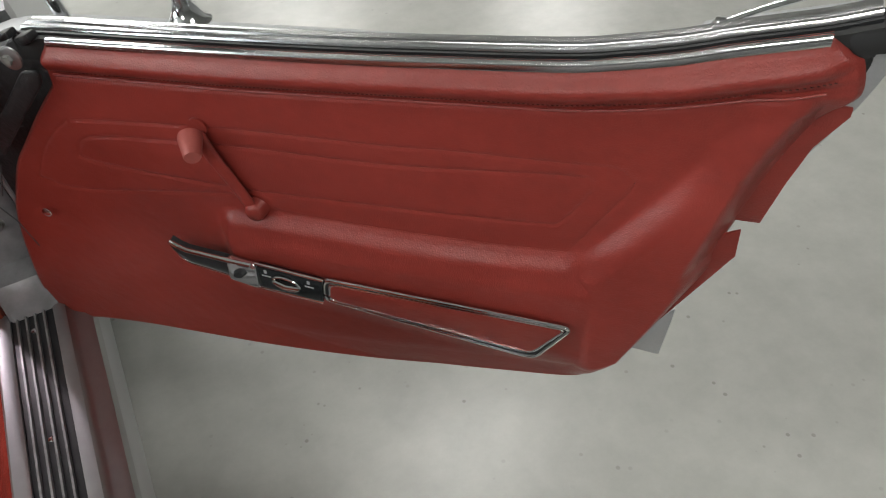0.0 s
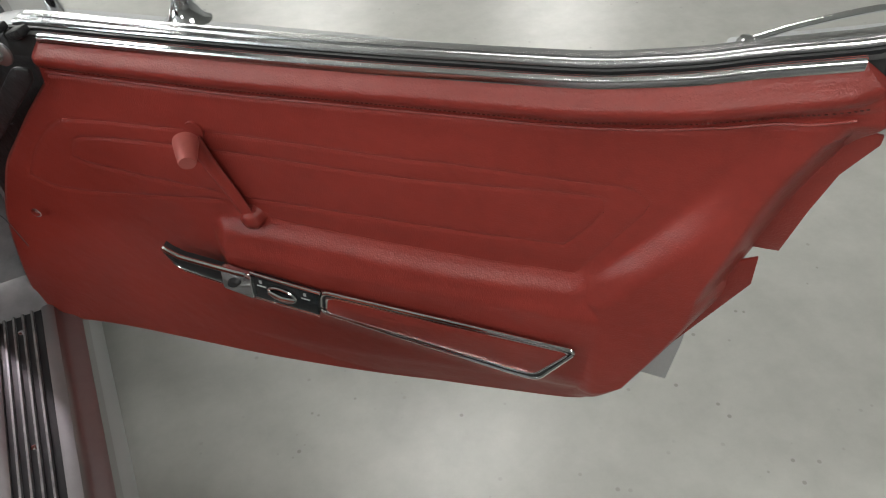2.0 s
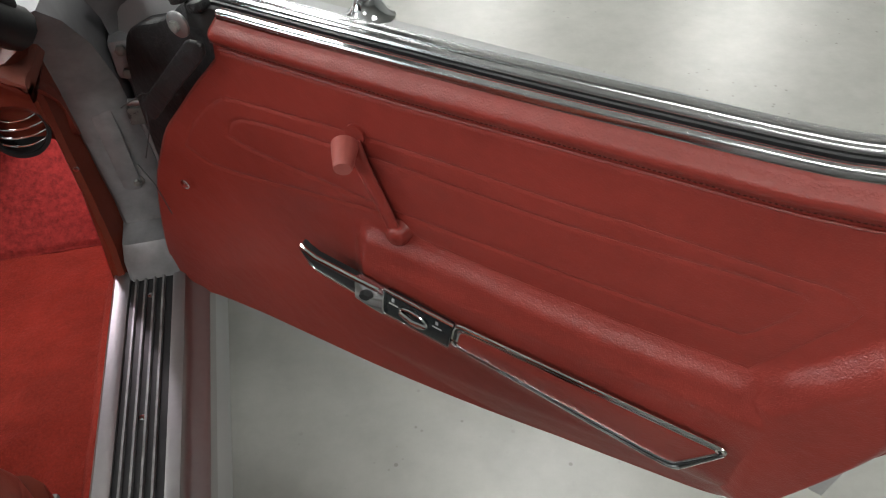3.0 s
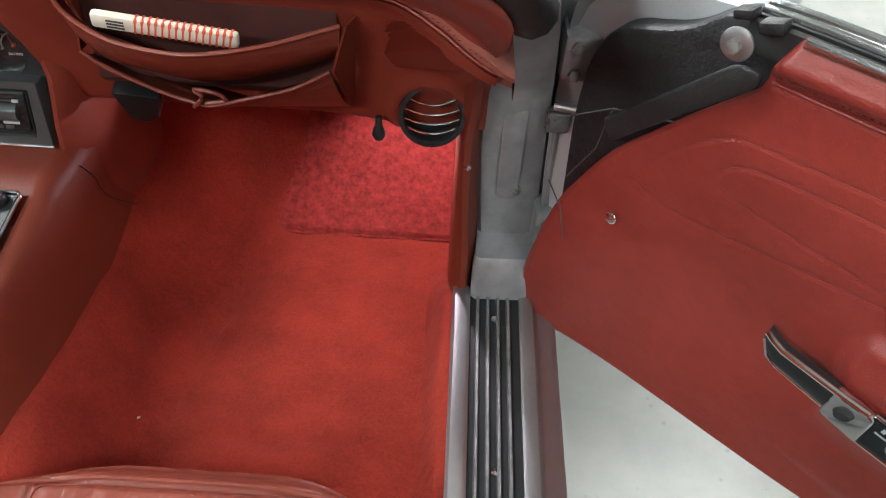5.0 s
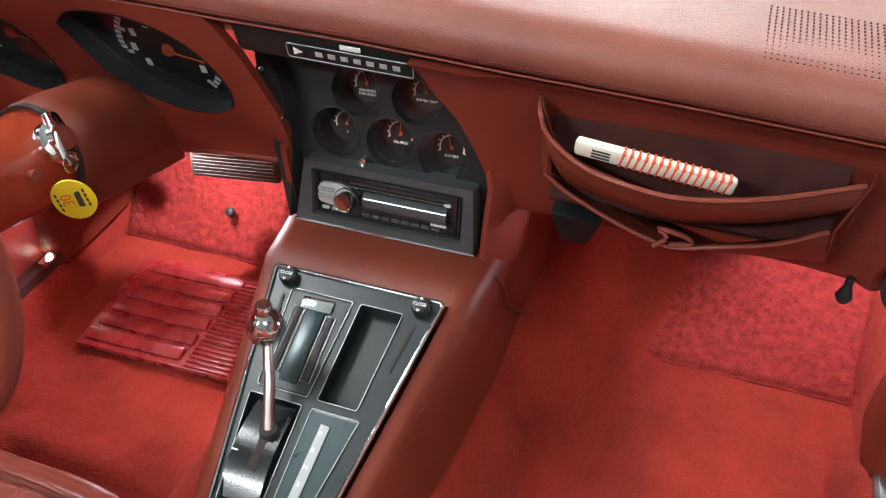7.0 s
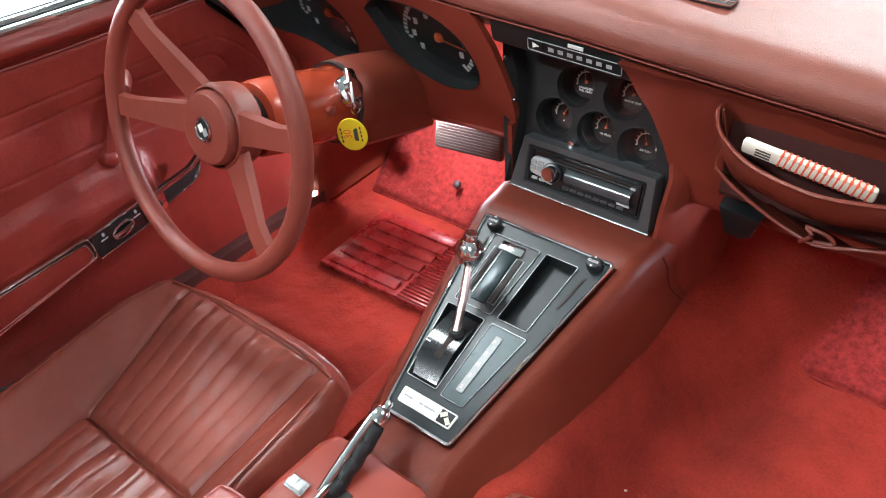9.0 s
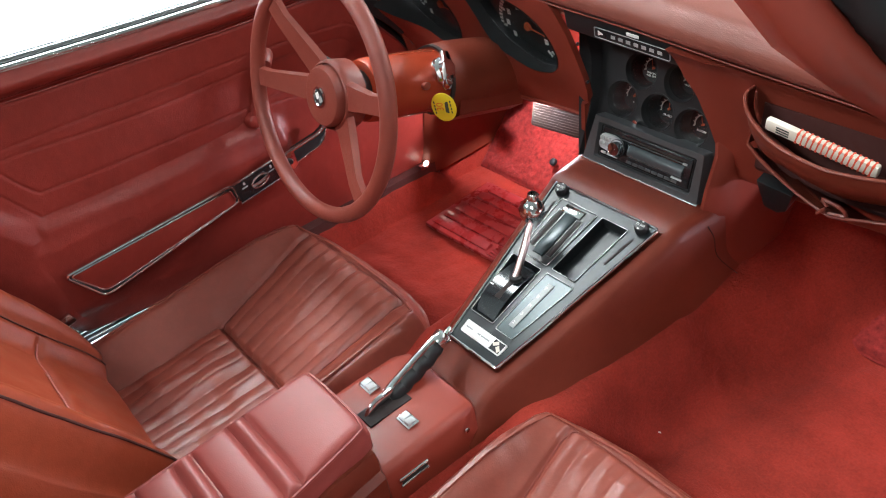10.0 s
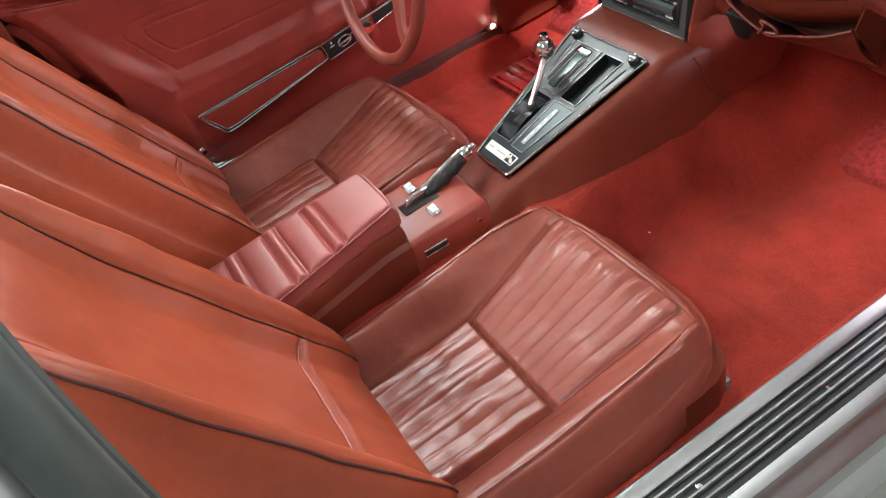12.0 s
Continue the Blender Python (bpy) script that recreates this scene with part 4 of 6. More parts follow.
def end_sweep(x, z):
    """The pad's ends sweep back to the windshield pillars."""
    return -0.085 * smooth01((abs(x) - 0.53) / 0.125) * smooth01((z - 0.66) / 0.16)


SEAM = [(-0.67, 0.835), (-0.60, 0.858), (-0.5, 0.870), (-0.38, 0.873), (-0.26, 0.873), (-0.15, 0.869), (0.0, 0.865), (0.139, 0.857), (0.333, 0.848), (0.5, 0.838), (0.6, 0.822), (0.67, 0.798)]


def seam_z(x):
    return interp(x, SEAM)


PAD = [(0.088, -0.004), (0.074, -0.003), (0.067, 0.001), (0.061, 0.011), (0.062, 0.025), (0.071, 0.039), (0.090, 0.049), (0.14, 0.054), (0.25, 0.060), (0.40, 0.066), (0.56, 0.07)]
pad_line = spline([(y, z) for y, z in PAD], 40)


def pad_fn(a, b):
    x = -0.668 + 1.336 * a
    p = pad_line[min(39, round(b * 39))]
    z = seam_z(x) + p.y
    z -= 0.05 * smooth01((abs(x) - 0.60) / 0.068) ** 2 * smooth01(b / 0.2)
    return V((x, p.x + end_sweep(x, 0.9) * (1 - smooth01((p.x - 0.10) / 0.2)), z + 0.0015 * noise.noise(V((x * 6, b * 5, 2)))))


part("top_pad", sheet(130, 40, pad_fn, (0, 0, -0.02)), M_PAD, dash, "padded red dash top, grazing sheen put into its colour")
part("seam_piping", tube([V((x, 0.068 + end_sweep(x, 0.9), seam_z(x) - 0.002)) for x in [-0.66 + 1.32 * k / 90 for k in range(91)]], 0.0014, 6), M_DASH, dash)
thr = bmesh.new()
for k in range(240):
    x = -0.65 + 1.30 * k / 239
    bmesh.ops.create_cube(thr, size=1.0, matrix=Matrix.Translation((x, 0.0610 + end_sweep(x, 0.9), seam_z(x) + 0.010)) @ Matrix.Diagonal((0.0030, 0.0008, 0.0008, 1)))
part("stitching", thr, M_STITCH, dash, smooth=False)

# passenger half of the face
FACE = [(0.075, 0.842), (0.088, 0.825), (0.096, 0.80), (0.105, 0.765), (0.115, 0.72), (0.126, 0.675), (0.134, 0.645), (0.142, 0.632), (0.165, 0.628), (0.22, 0.64)]
face_line = spline(FACE, 40)


def stack_edge(z):
    return interp(z, [(0.56, 0.120), (0.622, 0.122), (0.682, 0.126), (0.733, 0.114), (0.777, 0.096), (0.803, 0.075), (0.86, 0.045)])


def face_fn(a, b):
    p = face_line[min(39, round(b * 39))]
    x0 = stack_edge(p.y)
    x = x0 + (0.652 - x0) * a
    y = p.x + end_sweep(x, p.y) - 0.012 * smooth01((0.16 - x) / 0.05)
    r = math.hypot(x - 0.585, p.y - 0.655)
    y -= 0.010 * math.exp(-((r - 0.047) / 0.010) ** 2) * smooth01((x - 0.5) / 0.03)
    z = p.y - 0.015 * smooth01((x - 0.42) / 0.2) * smooth01((0.70 - p.y) / 0.06)
    return V((x, y, z + (seam_z(x) - 0.853) * smooth01((p.y - 0.74) / 0.1)))


part("passenger_face", sheet(110, 40, face_fn, (0, 0.02, 0)), M_DASH, dash, "smooth red passenger dash face")

def drop_inside(mesh, holes):
    """Takes away the faces that fill an opening."""
    gone = []
    for f in mesh.faces:
        c = f.calc_center_median()
        if any(inside(c.x, c.y, h + [h[0]]) for h in holes):
            gone.append(f)
    bmesh.ops.delete(mesh, geom=gone, context="FACES_ONLY")


# driver half: pods cut through the face
POD_R = [(-0.392, 0.828), (-0.348, 0.767), (-0.286, 0.736), (-0.240, 0.724), (-0.198, 0.732), (-0.184, 0.752), (-0.187, 0.779), (-0.207, 0.812), (-0.245, 0.838), (-0.30, 0.852), (-0.365, 0.848)]
pod_r = [(p.x, p.y) for p in spline(POD_R + [POD_R[0]], 57)[:-1]]
pod_l = [(x - 0.249, z - 0.012) for x, z in pod_r]
outer = [(-0.668, 0.825), (-0.60, 0.855), (-0.40, 0.871), (-0.185, 0.869), (-0.171, 0.853), (-0.152, 0.816), (-0.140, 0.777), (-0.130, 0.74), (-0.127, 0.709), (-0.130, 0.668), (-0.141, 0.656), (-0.26, 0.651), (-0.346, 0.648), (-0.5, 0.645), (-0.668, 0.640)]


def drv_y(x, z):
    y = 0.115 - 0.22 * (z - 0.66)
    y -= 0.024 * math.exp(-((x + 0.355) / 0.085) ** 2 - ((z - 0.69) / 0.06) ** 2)
    return y + end_sweep(x, z)


bm = bmesh.new()
loops = []
for poly in (outer, pod_r, pod_l):
    if poly is outer:
        pts = []
        for i, p in enumerate(poly):
            q = poly[(i + 1) % len(poly)]
            for k in range(8):
                pts.append((p[0] + (q[0] - p[0]) * k / 8, p[1] + (q[1] - p[1]) * k / 8))
        poly = pts
    vs = [bm.verts.new((x, z, 0)) for x, z in poly]
    loops.append([bm.edges.new((vs[i], vs[(i + 1) % len(vs)])) for i in range(len(vs))])
bmesh.ops.triangle_fill(bm, use_beauty=True, edges=[e for l in loops for e in l])
drop_inside(bm, (pod_r, pod_l))
for _ in range(3):
    long_edges = [e for e in bm.edges if e.calc_length() > 0.03]
    if long_edges:
        bmesh.ops.subdivide_edges(bm, edges=long_edges, cuts=1)
bmesh.ops.triangulate(bm, faces=bm.faces[:])
for v in bm.verts:
    x, z = v.co.x, v.co.y
    v.co = V((x, drv_y(x, z), z))
ext = bmesh.ops.extrude_face_region(bm, geom=bm.faces[:])
bmesh.ops.translate(bm, vec=(0, 0.012, 0), verts=[g for g in ext["geom"] if isinstance(g, bmesh.types.BMVert)])
part("driver_face", bm, M_DASH, dash, "red driver dash face with two gauge pods")
lipf = loft([[V((x, drv_y(x, z + 0.004), z + 0.004)), V((x, drv_y(x, z) - 0.003, z)), V((x, drv_y(x, z) + 0.002, z - 0.006)), V((x, 0.145, z - 0.010)), V((x, 0.30, z - 0.02)), V((x, 0.30, z + 0.01))] for x, z in ((-0.660, 0.641), (-0.56, 0.643), (-0.47, 0.646), (-0.42, 0.647), (-0.38, 0.648), (-0.355, 0.648), (-0.33, 0.649), (-0.29, 0.650), (-0.24, 0.652), (-0.2, 0.654), (-0.134, 0.658))])
part("driver_lower_edge", lipf, M_DASH, dash)
part("stack_cheek", loft([[V((xe, yf, z)), V((xe + 0.006, yf - 0.001, z)), V((xe + 0.020, yf + 0.014, z)), V((xe + 0.030, yf + 0.05, z)), V((xe + 0.034, 0.36, z)), V((xe, 0.36, z))] for z, xe, yf in ((0.36, 0.150, 0.175), (0.43, 0.142, 0.15), (0.50, 0.134, 0.115), (0.56, 0.126, 0.092), (0.594, 0.1225, 0.085), (0.622, 0.1225, 0.091), (0.682, 0.126, 0.105), (0.72, 0.118, 0.114))]), M_DASH, dash, "red cheek flowing from the dash to the console")
part("stack_cheek", loft([[V((-0.128, 0.098, z)), V((-0.134, 0.096, z)), V((-0.150, 0.12, z)), V((-0.150, 0.34, z)), V((-0.128, 0.34, z))] for z in (0.58, 0.63, 0.69)]), M_DASH, dash)


def gauge_dial(parent, cx, cz, y, r, n_ticks, a0, a1, needle, slant=0.0, major=5):
    """Printed ticks, numerals as bars and a needle on a dial in the plane facing back; slant leans the dial."""
    mt = axes((cx, y, cz), (1, 0, 0), (0, slant, 1), (0, -1, slant))
    tk = bmesh.new()
    for k in range(n_ticks):
        a = radians(a0 + (a1 - a0) * k / (n_ticks - 1))
        l = 0.16 if k % major == 0 else 0.09
        mm = mt @ Matrix.Translation((math.cos(a) * r * (0.80 - l / 2), math.sin(a) * r * (0.80 - l / 2), 0.0008)) @ Matrix.Rotation(a, 4, "Z") @ Matrix.Diagonal((r * l, r * 0.06, 0.0004, 1))
        bmesh.ops.create_cube(tk, size=1.0, matrix=mm)
    part("tick_marks", tk, M_WHITE, parent, smooth=False)
    a = radians(needle)
    nd = bmesh.new()
    bmesh.ops.create_cube(nd, size=1.0, matrix=mt @ Matrix.Translation((math.cos(a) * r * 0.3, math.sin(a) * r * 0.3, 0.003)) @ Matrix.Rotation(a, 4, "Z") @ Matrix.Diagonal((r * 0.62, r * 0.028, 0.0008, 1)))
    bmesh.ops.create_cone(nd, cap_ends=True, segments=14, radius1=r * 0.10, radius2=r * 0.08, depth=0.004, matrix=mt @ Matrix.Translation((0, 0, 0.002)))
    part("needle", nd, M_ORANGE, parent, "orange needle", smooth=False)
    return mt


for pod, dx, dz, nm in ((pod_r, -0.285, 0.785, "tachometer"), (pod_l, -0.534, 0.773, "speedometer")):
    g = thing("instrument_dial", "large black instrument dial with white markings, recessed in the dash", "instrument dial", group="driver dials")
    inner = [(x + (dx - x) * 0.07, z + (dz - z) * 0.07) for x, z in pod]
    part("bezel", loft([[V((x, drv_y(x, z) - 0.003, z)) for x, z in pod], [V((x + (dx - x) * 0.02, drv_y(x, z) + 0.004, z + (dz - z) * 0.02)) for x, z in pod], [V((x, 0.157 - 0.22 * (z - 0.66), z)) for x, z in inner]], True, False), M_BLACK, g, "black tapered bezel")
    part("dial_face", loft([[V((x, 0.155 - 0.22 * (z - 0.66), z)) for x, z in inner], [V((x, 0.162 - 0.22 * (z - 0.66), z)) for x, z in inner]]), M_TRAY, g, "matt black dial face", sharp=20)
    mt = gauge_dial(g, dx, dz, 0.1535 - 0.22 * (dz - 0.66), 0.088, 41, 225, -45, -10, -0.22)
    for k in range(8):
        a = radians(220 - 255 * k / 7)
        part("numeral_bar", rbox(0.008, 0.011, 0.0004, mt @ Matrix.Translation((math.cos(a) * 0.050, math.sin(a) * 0.038, 0.001)), 0), M_WHITE, g, smooth=False)
    lens = part("lens", loft([[V((x, 0.135 - 0.22 * (z - 0.66), z)) for x, z in inner], [V((x, 0.1365 - 0.22 * (z - 0.66), z)) for x, z in inner]]), M_GLASS, g, "clear lens", sharp=20)
    lens.visible_shadow = False

# defroster slots and speaker grilles on the pad
for gx, gy, w, h in ((0.065, 0.158, 0.18, 0.026),):
    vg = thing("defroster_vent", "black slotted defroster vent in the dash top", "vent")
    part("well", rbox(w, h, 0.004, pose(gx, gy, seam_z(gx) + 0.0525), 0.001), M_DARK, vg)
    for k in range(9):
        part("slat", rbox(0.0025, h * 0.9, 0.003, pose(gx - w / 2 + w * (k + 0.5) / 9, gy, seam_z(gx) + 0.0540), 0.0006), M_BLACK, vg)
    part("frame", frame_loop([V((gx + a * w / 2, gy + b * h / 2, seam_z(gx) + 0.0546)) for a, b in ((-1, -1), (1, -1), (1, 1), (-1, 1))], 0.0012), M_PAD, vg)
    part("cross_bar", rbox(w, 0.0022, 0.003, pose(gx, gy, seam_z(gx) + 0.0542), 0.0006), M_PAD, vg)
holes = bmesh.new()
for i in range(30):
    for j in range(17):
        x, y = 0.378 + 0.0054 * i, 0.076 + 0.0062 * j
        bmesh.ops.create_cone(holes, cap_ends=True, segments=6, radius1=0.0009, radius2=0.0009, depth=0.0012, matrix=pose(x, y, seam_z(x) + interp(y, PAD) + 0.0005))
spk = tagged(part("speaker_grille", holes, M_DARK, smooth=False), "fine perforated speaker grille in the dash top", "speaker grille", kind="stuff")

# ---- map pocket with its papers ----
pk = thing("map_pocket", "red vinyl map pocket sagging open on the dash face", "map pocket")


def pocket_flap(pts_top, pts_bot, thick):
    T, B = spline(pts_top, 40), spline(pts_bot, 40)
    return sheet(40, 12, lambda a, b: T[min(39, round(a * 39))].lerp(B[min(39, round(a * 39))], b) + V((0, -0.010 * math.sin(math.pi * b), 0)), (0, thick, 0))


UP = [(0.186, 0.088, 0.822), (0.194, 0.054, 0.826), (0.205, 0.046, 0.806), (0.245, 0.036, 0.784), (0.30, 0.028, 0.777), (0.345, 0.026, 0.778), (0.41, 0.038, 0.785), (0.486, 0.064, 0.798)]
LOW = [(0.199, 0.066, 0.748), (0.225, 0.066, 0.728), (0.28, 0.062, 0.704), (0.326, 0.056, 0.694), (0.345, 0.054, 0.696), (0.38, 0.052, 0.708), (0.43, 0.056, 0.722), (0.472, 0.066, 0.740)]
part("upper_flap", pocket_flap(UP, [(0.192, 0.095, 0.758), (0.205, 0.086, 0.744), (0.22, 0.078, 0.732), (0.25, 0.070, 0.730), (0.30, 0.066, 0.722), (0.345, 0.064, 0.721), (0.41, 0.070, 0.732), (0.482, 0.088, 0.748)], 0.004), M_VINYL, pk, "folded upper pocket flap")
part("lower_flap", pocket_flap(LOW, [(0.200, 0.108, 0.722), (0.225, 0.110, 0.700), (0.28, 0.112, 0.680), (0.326, 0.114, 0.664), (0.345, 0.114, 0.662), (0.38, 0.114, 0.660), (0.43, 0.114, 0.658), (0.486, 0.116, 0.660)], 0.004), M_VINYL, pk, "lower pocket flap")
for P in (UP, LOW):
    part("edge_binding", tube([p + V((0, -0.002, 0.001)) for p in spline(P, 50)], 0.0024, 6), M_LEATHER, pk)
part("corner_fold", tube(spline([(0.318, 0.050, 0.694), (0.330, 0.048, 0.710), (0.320, 0.052, 0.716), (0.346, 0.050, 0.714), (0.354, 0.052, 0.704), (0.332, 0.050, 0.700)], 24), 0.0026, 6), M_LEATHER, pk, "crumpled binding fold")
part("side_gusset", sheet(6, 8, lambda a, b: V((0.474, 0.064, 0.742)).lerp(V((0.490, 0.066, 0.797)), b).lerp(V((0.486, 0.114, 0.662)).lerp(V((0.498, 0.098, 0.795)), b), a), (0.003, 0, 0)), M_VINYL, pk)
part("side_gusset", sheet(6, 8, lambda a, b: V((0.199, 0.066, 0.748)).lerp(V((0.205, 0.070, 0.790)), b).lerp(V((0.190, 0.100, 0.735)).lerp(V((0.186, 0.095, 0.815)), b), a), (-0.003, 0, 0)), M_VINYL, pk)
# The pocket's inner shade is painted in with the darker red.
part("inside", loft([[V((x, 0.094, 0.80)), V((x, 0.090, 0.70)), V((x, 0.098, 0.69)), V((x, 0.102, 0.80))] for x in (0.20, 0.335, 0.478)]), M_TRIMSHADE, pk, "pocket lining, shade of the opening put into its dark red")
part("snap", lathe([(0.006, 0), (0.006, 0.002), (0.003, 0.004), (0.001, 0.004)], 14, axes((0.337, 0.055, 0.745), (1, 0, 0), (0, 0, 1), (0, -1, 0.2))), M_CHROME, pk, "chrome snap button")
bk = thing("folded_booklet", "white booklet with orange-red striped edge tucked in the pocket", "booklet", axes((0.305, 0.052, 0.790), (0.993, 0.0, -0.119), (0.0, 1, 0.2), (0.119, -0.2, 0.97)))
part("cover", rbox(0.152, 0.011, 0.019, None, 0.004), M_PAPER, bk, "cream card cover")
for k in range(15):
    part("stripe", rbox(0.0042, 0.0118, 0.0198, pose(-0.030 + 0.0070 * k, 0, 0, 0, 8, 0), 0.002), M_STRIPE, bk, "orange-red stripe")
for k in range(3):
    part("print_bar", rbox(0.018, 0.0004, 0.0022, pose(-0.050, -0.0057, 0.004 - 0.004 * k), 0), M_TAGINK, bk, smooth=False)

# ---- round air vent, hood hook, under-dash block ----
for s in (1,):
    av = thing("air_vent", "round chrome air vent with curved slats in the dash", "air vent")
    mt = axes((0.585, 0.118, 0.655), (1, 0.05, 0), (0, 0.22, 1), (0.05, -1, 0.22))
    part("cup", lathe([(0.001, -0.03), (0.036, -0.028), (0.038, 0.004), (0.034, 0.006), (0.033, -0.022), (0.001, -0.022)], 36, mt), M_TRAY, av, "dark vent cup")
    part("ring", lathe([(0.036, 0.002), (0.041, 0.004), (0.041, 0.009), (0.036, 0.010), (0.034, 0.006)], 40, mt, False), M_BLACK, av)
    for k in range(4):
        h = -0.017 + 0.0125 * k
        half = math.sqrt(max(0.0, 0.034 ** 2 - h * h)) * 0.98
        pts = [mt @ V((half * a, h + 0.006 * (a * a - 1), 0.008 - 0.004 * a * a)) for a in [-1 + i / 6 for i in range(13)]]
        part("slat", tube(pts, 0.0015, 8), M_CHROME, av, "curved chrome slat")
hk = thing("release_pull", "small black pull knob under the dash edge", "pull knob")
part("stem", tube([(0.519, 0.120, 0.645), (0.519, 0.118, 0.632)], 0.0045, 10), M_BLACK, hk)
part("knob", lathe([(0.001, -0.012), (0.006, -0.011), (0.009, -0.004), (0.006, 0.006), (0.004, 0.010)], 14, pose(0.519, 0.118, 0.624)), M_BLACK, hk)
blk = tagged(part("connector_block", prism([(-0.028, 0.026), (0.030, 0.020), (0.018, -0.020), (0.004, -0.030), (-0.018, -0.026)], 0.03, axes((0.228, 0.135, 0.655), (1, 0, 0), (0, -0.3, 1), (0, -1, -0.3)), 0.003), M_TRAY), "black plastic block under the dash edge", "connector block")
# Unseen blocker, added so the passenger lamp leaves a dark triangle by the tunnel.
ad = thing("light_block_duct", "unseen dark duct added to cut off the passenger courtesy light", "air duct")
part("duct", loft([[V((0.548 - 0.15 * k, 0.24, 0.568)), V((0.548 - 0.15 * k, 0.45, 0.568)), V((0.545 - 0.15 * k, 0.46, 0.592)), V((0.545 - 0.15 * k, 0.235, 0.592))] for k in (0.0, 0.05, 0.5, 0.95, 1.0)]), M_BLACK, ad)
part("collar", rbox(0.03, 0.20, 0.036, pose(0.41, 0.345, 0.582), 0.006), M_BLACK, ad)
# Unseen strip and plate, added to cast a shadow band across the driver footwell.
lb = thing("lamp_shadow_strip", "unseen dark strip added to shade the driver courtesy light", "bracket")
part("strip", rbox(0.12, 0.016, 0.003, pose(-0.42, 0.2265, 0.582, 0, 0, 4), 0.001), M_BLACK, lb)
for bx_ in (-0.474, -0.366):
    part("hanger", rbox(0.003, 0.110 if bx_ < -0.45 else 0.010, 0.084 if bx_ < -0.45 else 0.050, pose(bx_, 0.275 if bx_ < -0.45 else 0.229, 0.588 if bx_ < -0.45 else 0.606), 0.0008), M_BLACK, lb)

# ---- centre stack ----
stack = thing("gauge_cluster", "black centre gauge cluster with five round gauges", "gauge cluster")


def sy(z):
    return 0.088 + 0.24 * (z - 0.594)


ST = axes((0, 0.088, 0.594), (1, 0, 0), (0, 0.2334, 0.9724), (0, -0.9724, 0.2334))
S = lambda x, h, o=0.0: ST @ V((x, h, o))
GAUGES = ((-0.077, 0.116, "amp"), (-0.005, 0.114, "oil"), (0.062, 0.108, "bat"), (-0.050, 0.171, "fuel"), (0.027, 0.172, "temp"))
bm = bmesh.new()
loops = []
for poly in ([(p.x, p.y) for p in spline([(-0.133, 0.0), (0.120, 0.0), (0.122, 0.05), (0.124, 0.10), (0.117, 0.17), (0.09, 0.27), (-0.04, 0.27), (-0.20, 0.27), (-0.156, 0.17), (-0.14, 0.10), (-0.135, 0.05), (-0.133, 0.0)], 60)[:-1]],) + tuple([(gx + 0.0305 * math.cos(2 * math.pi * k / 36), gh + 0.0305 * math.sin(2 * math.pi * k / 36)) for k in range(36)] for gx, gh, nm in GAUGES):
    vs = [bm.verts.new((x, h, 0)) for x, h in poly]
    loops += [bm.edges.new((vs[q], vs[(q + 1) % len(vs)])) for q in range(len(vs))]
bmesh.ops.triangle_fill(bm, use_beauty=True, edges=loops)
drop_inside(bm, [[(gx + 0.0305 * math.cos(2 * math.pi * k / 36), gh + 0.0305 * math.sin(2 * math.pi * k / 36)) for k in range(36)] for gx, gh, nm in GAUGES])
ext = bmesh.ops.extrude_face_region(bm, geom=bm.faces[:])
bmesh.ops.translate(bm, vec=(0, 0, -0.004), verts=[g for g in ext["geom"] if isinstance(g, bmesh.types.BMVert)])
bmesh.ops.transform(bm, matrix=ST @ pose(0, 0, -0.020), verts=bm.verts[:])
part("panel", bm, M_BLACK, stack, "satin black panel", sharp=30)
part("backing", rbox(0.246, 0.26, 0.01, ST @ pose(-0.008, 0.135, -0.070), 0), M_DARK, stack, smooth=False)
part("side_cheek", loft([[S(-0.131, 0.0, 0.004), S(-0.126, 0.09, -0.002), S(-0.138, 0.17, 0.0), S(-0.172, 0.25, 0.010)], [S(-0.126, 0.0, -0.026), S(-0.122, 0.09, -0.026), S(-0.130, 0.17, -0.026), S(-0.158, 0.25, -0.026)], [S(-0.15, 0.0, -0.04), S(-0.15, 0.09, -0.04), S(-0.16, 0.17, -0.04), S(-0.20, 0.25, -0.04)]], True, True), M_BLACK, stack)
for k, (gx, gh, nm) in enumerate(GAUGES):
    cup = part("gauge", lathe([(0.001, -0.036), (0.0245, -0.036), (0.0280, -0.006), (0.0305, 0.001), (0.0325, 0.0008), (0.0325, -0.002), (0.031, -0.006)], 36, ST @ pose(gx, gh, -0.020), False), M_BLACK, stack, "round recessed gauge")
    c = S(gx, gh, -0.0555)
    gauge_dial(cup, c.x, c.z, c.y, 0.0235, 11, 200 - 20 * (k == 0), -20, 90 if k == 1 else (70 if k == 0 else 110), 0.24, 5)
    mt = ST @ pose(gx, gh, -0.0545)
    part("scale_arc", tube([mt @ V((0.0155 * math.cos(a), 0.0155 * math.sin(a), 0.0)) for a in [radians(200 - 220 * q / 24) for q in range(25)]], 0.0010, 5), M_WHITE, cup)
    text = {"oil": "OIL PRESS", "bat": "BATTERY", "fuel": "UNLEADED\nFUEL ONLY", "temp": "WATER TEMP", "amp": "0"}[nm]
    letters(text, 0.0044, mt @ pose(0, -0.0115, 0), M_WHITE, cup)
    ln = part("lens", lathe([(0.001, 0.0), (0.027, 0.0), (0.027, 0.001), (0.001, 0.001)], 30, ST @ pose(gx, gh, -0.030)), M_GLASS, cup, "clear gauge lens")
    ln.visible_shadow = False
part("reset_knob", lathe([(0.004, 0), (0.005, 0.012), (0.001, 0.013)], 14, ST @ pose(-0.036, 0.088, -0.02)), M_CHROME, stack)
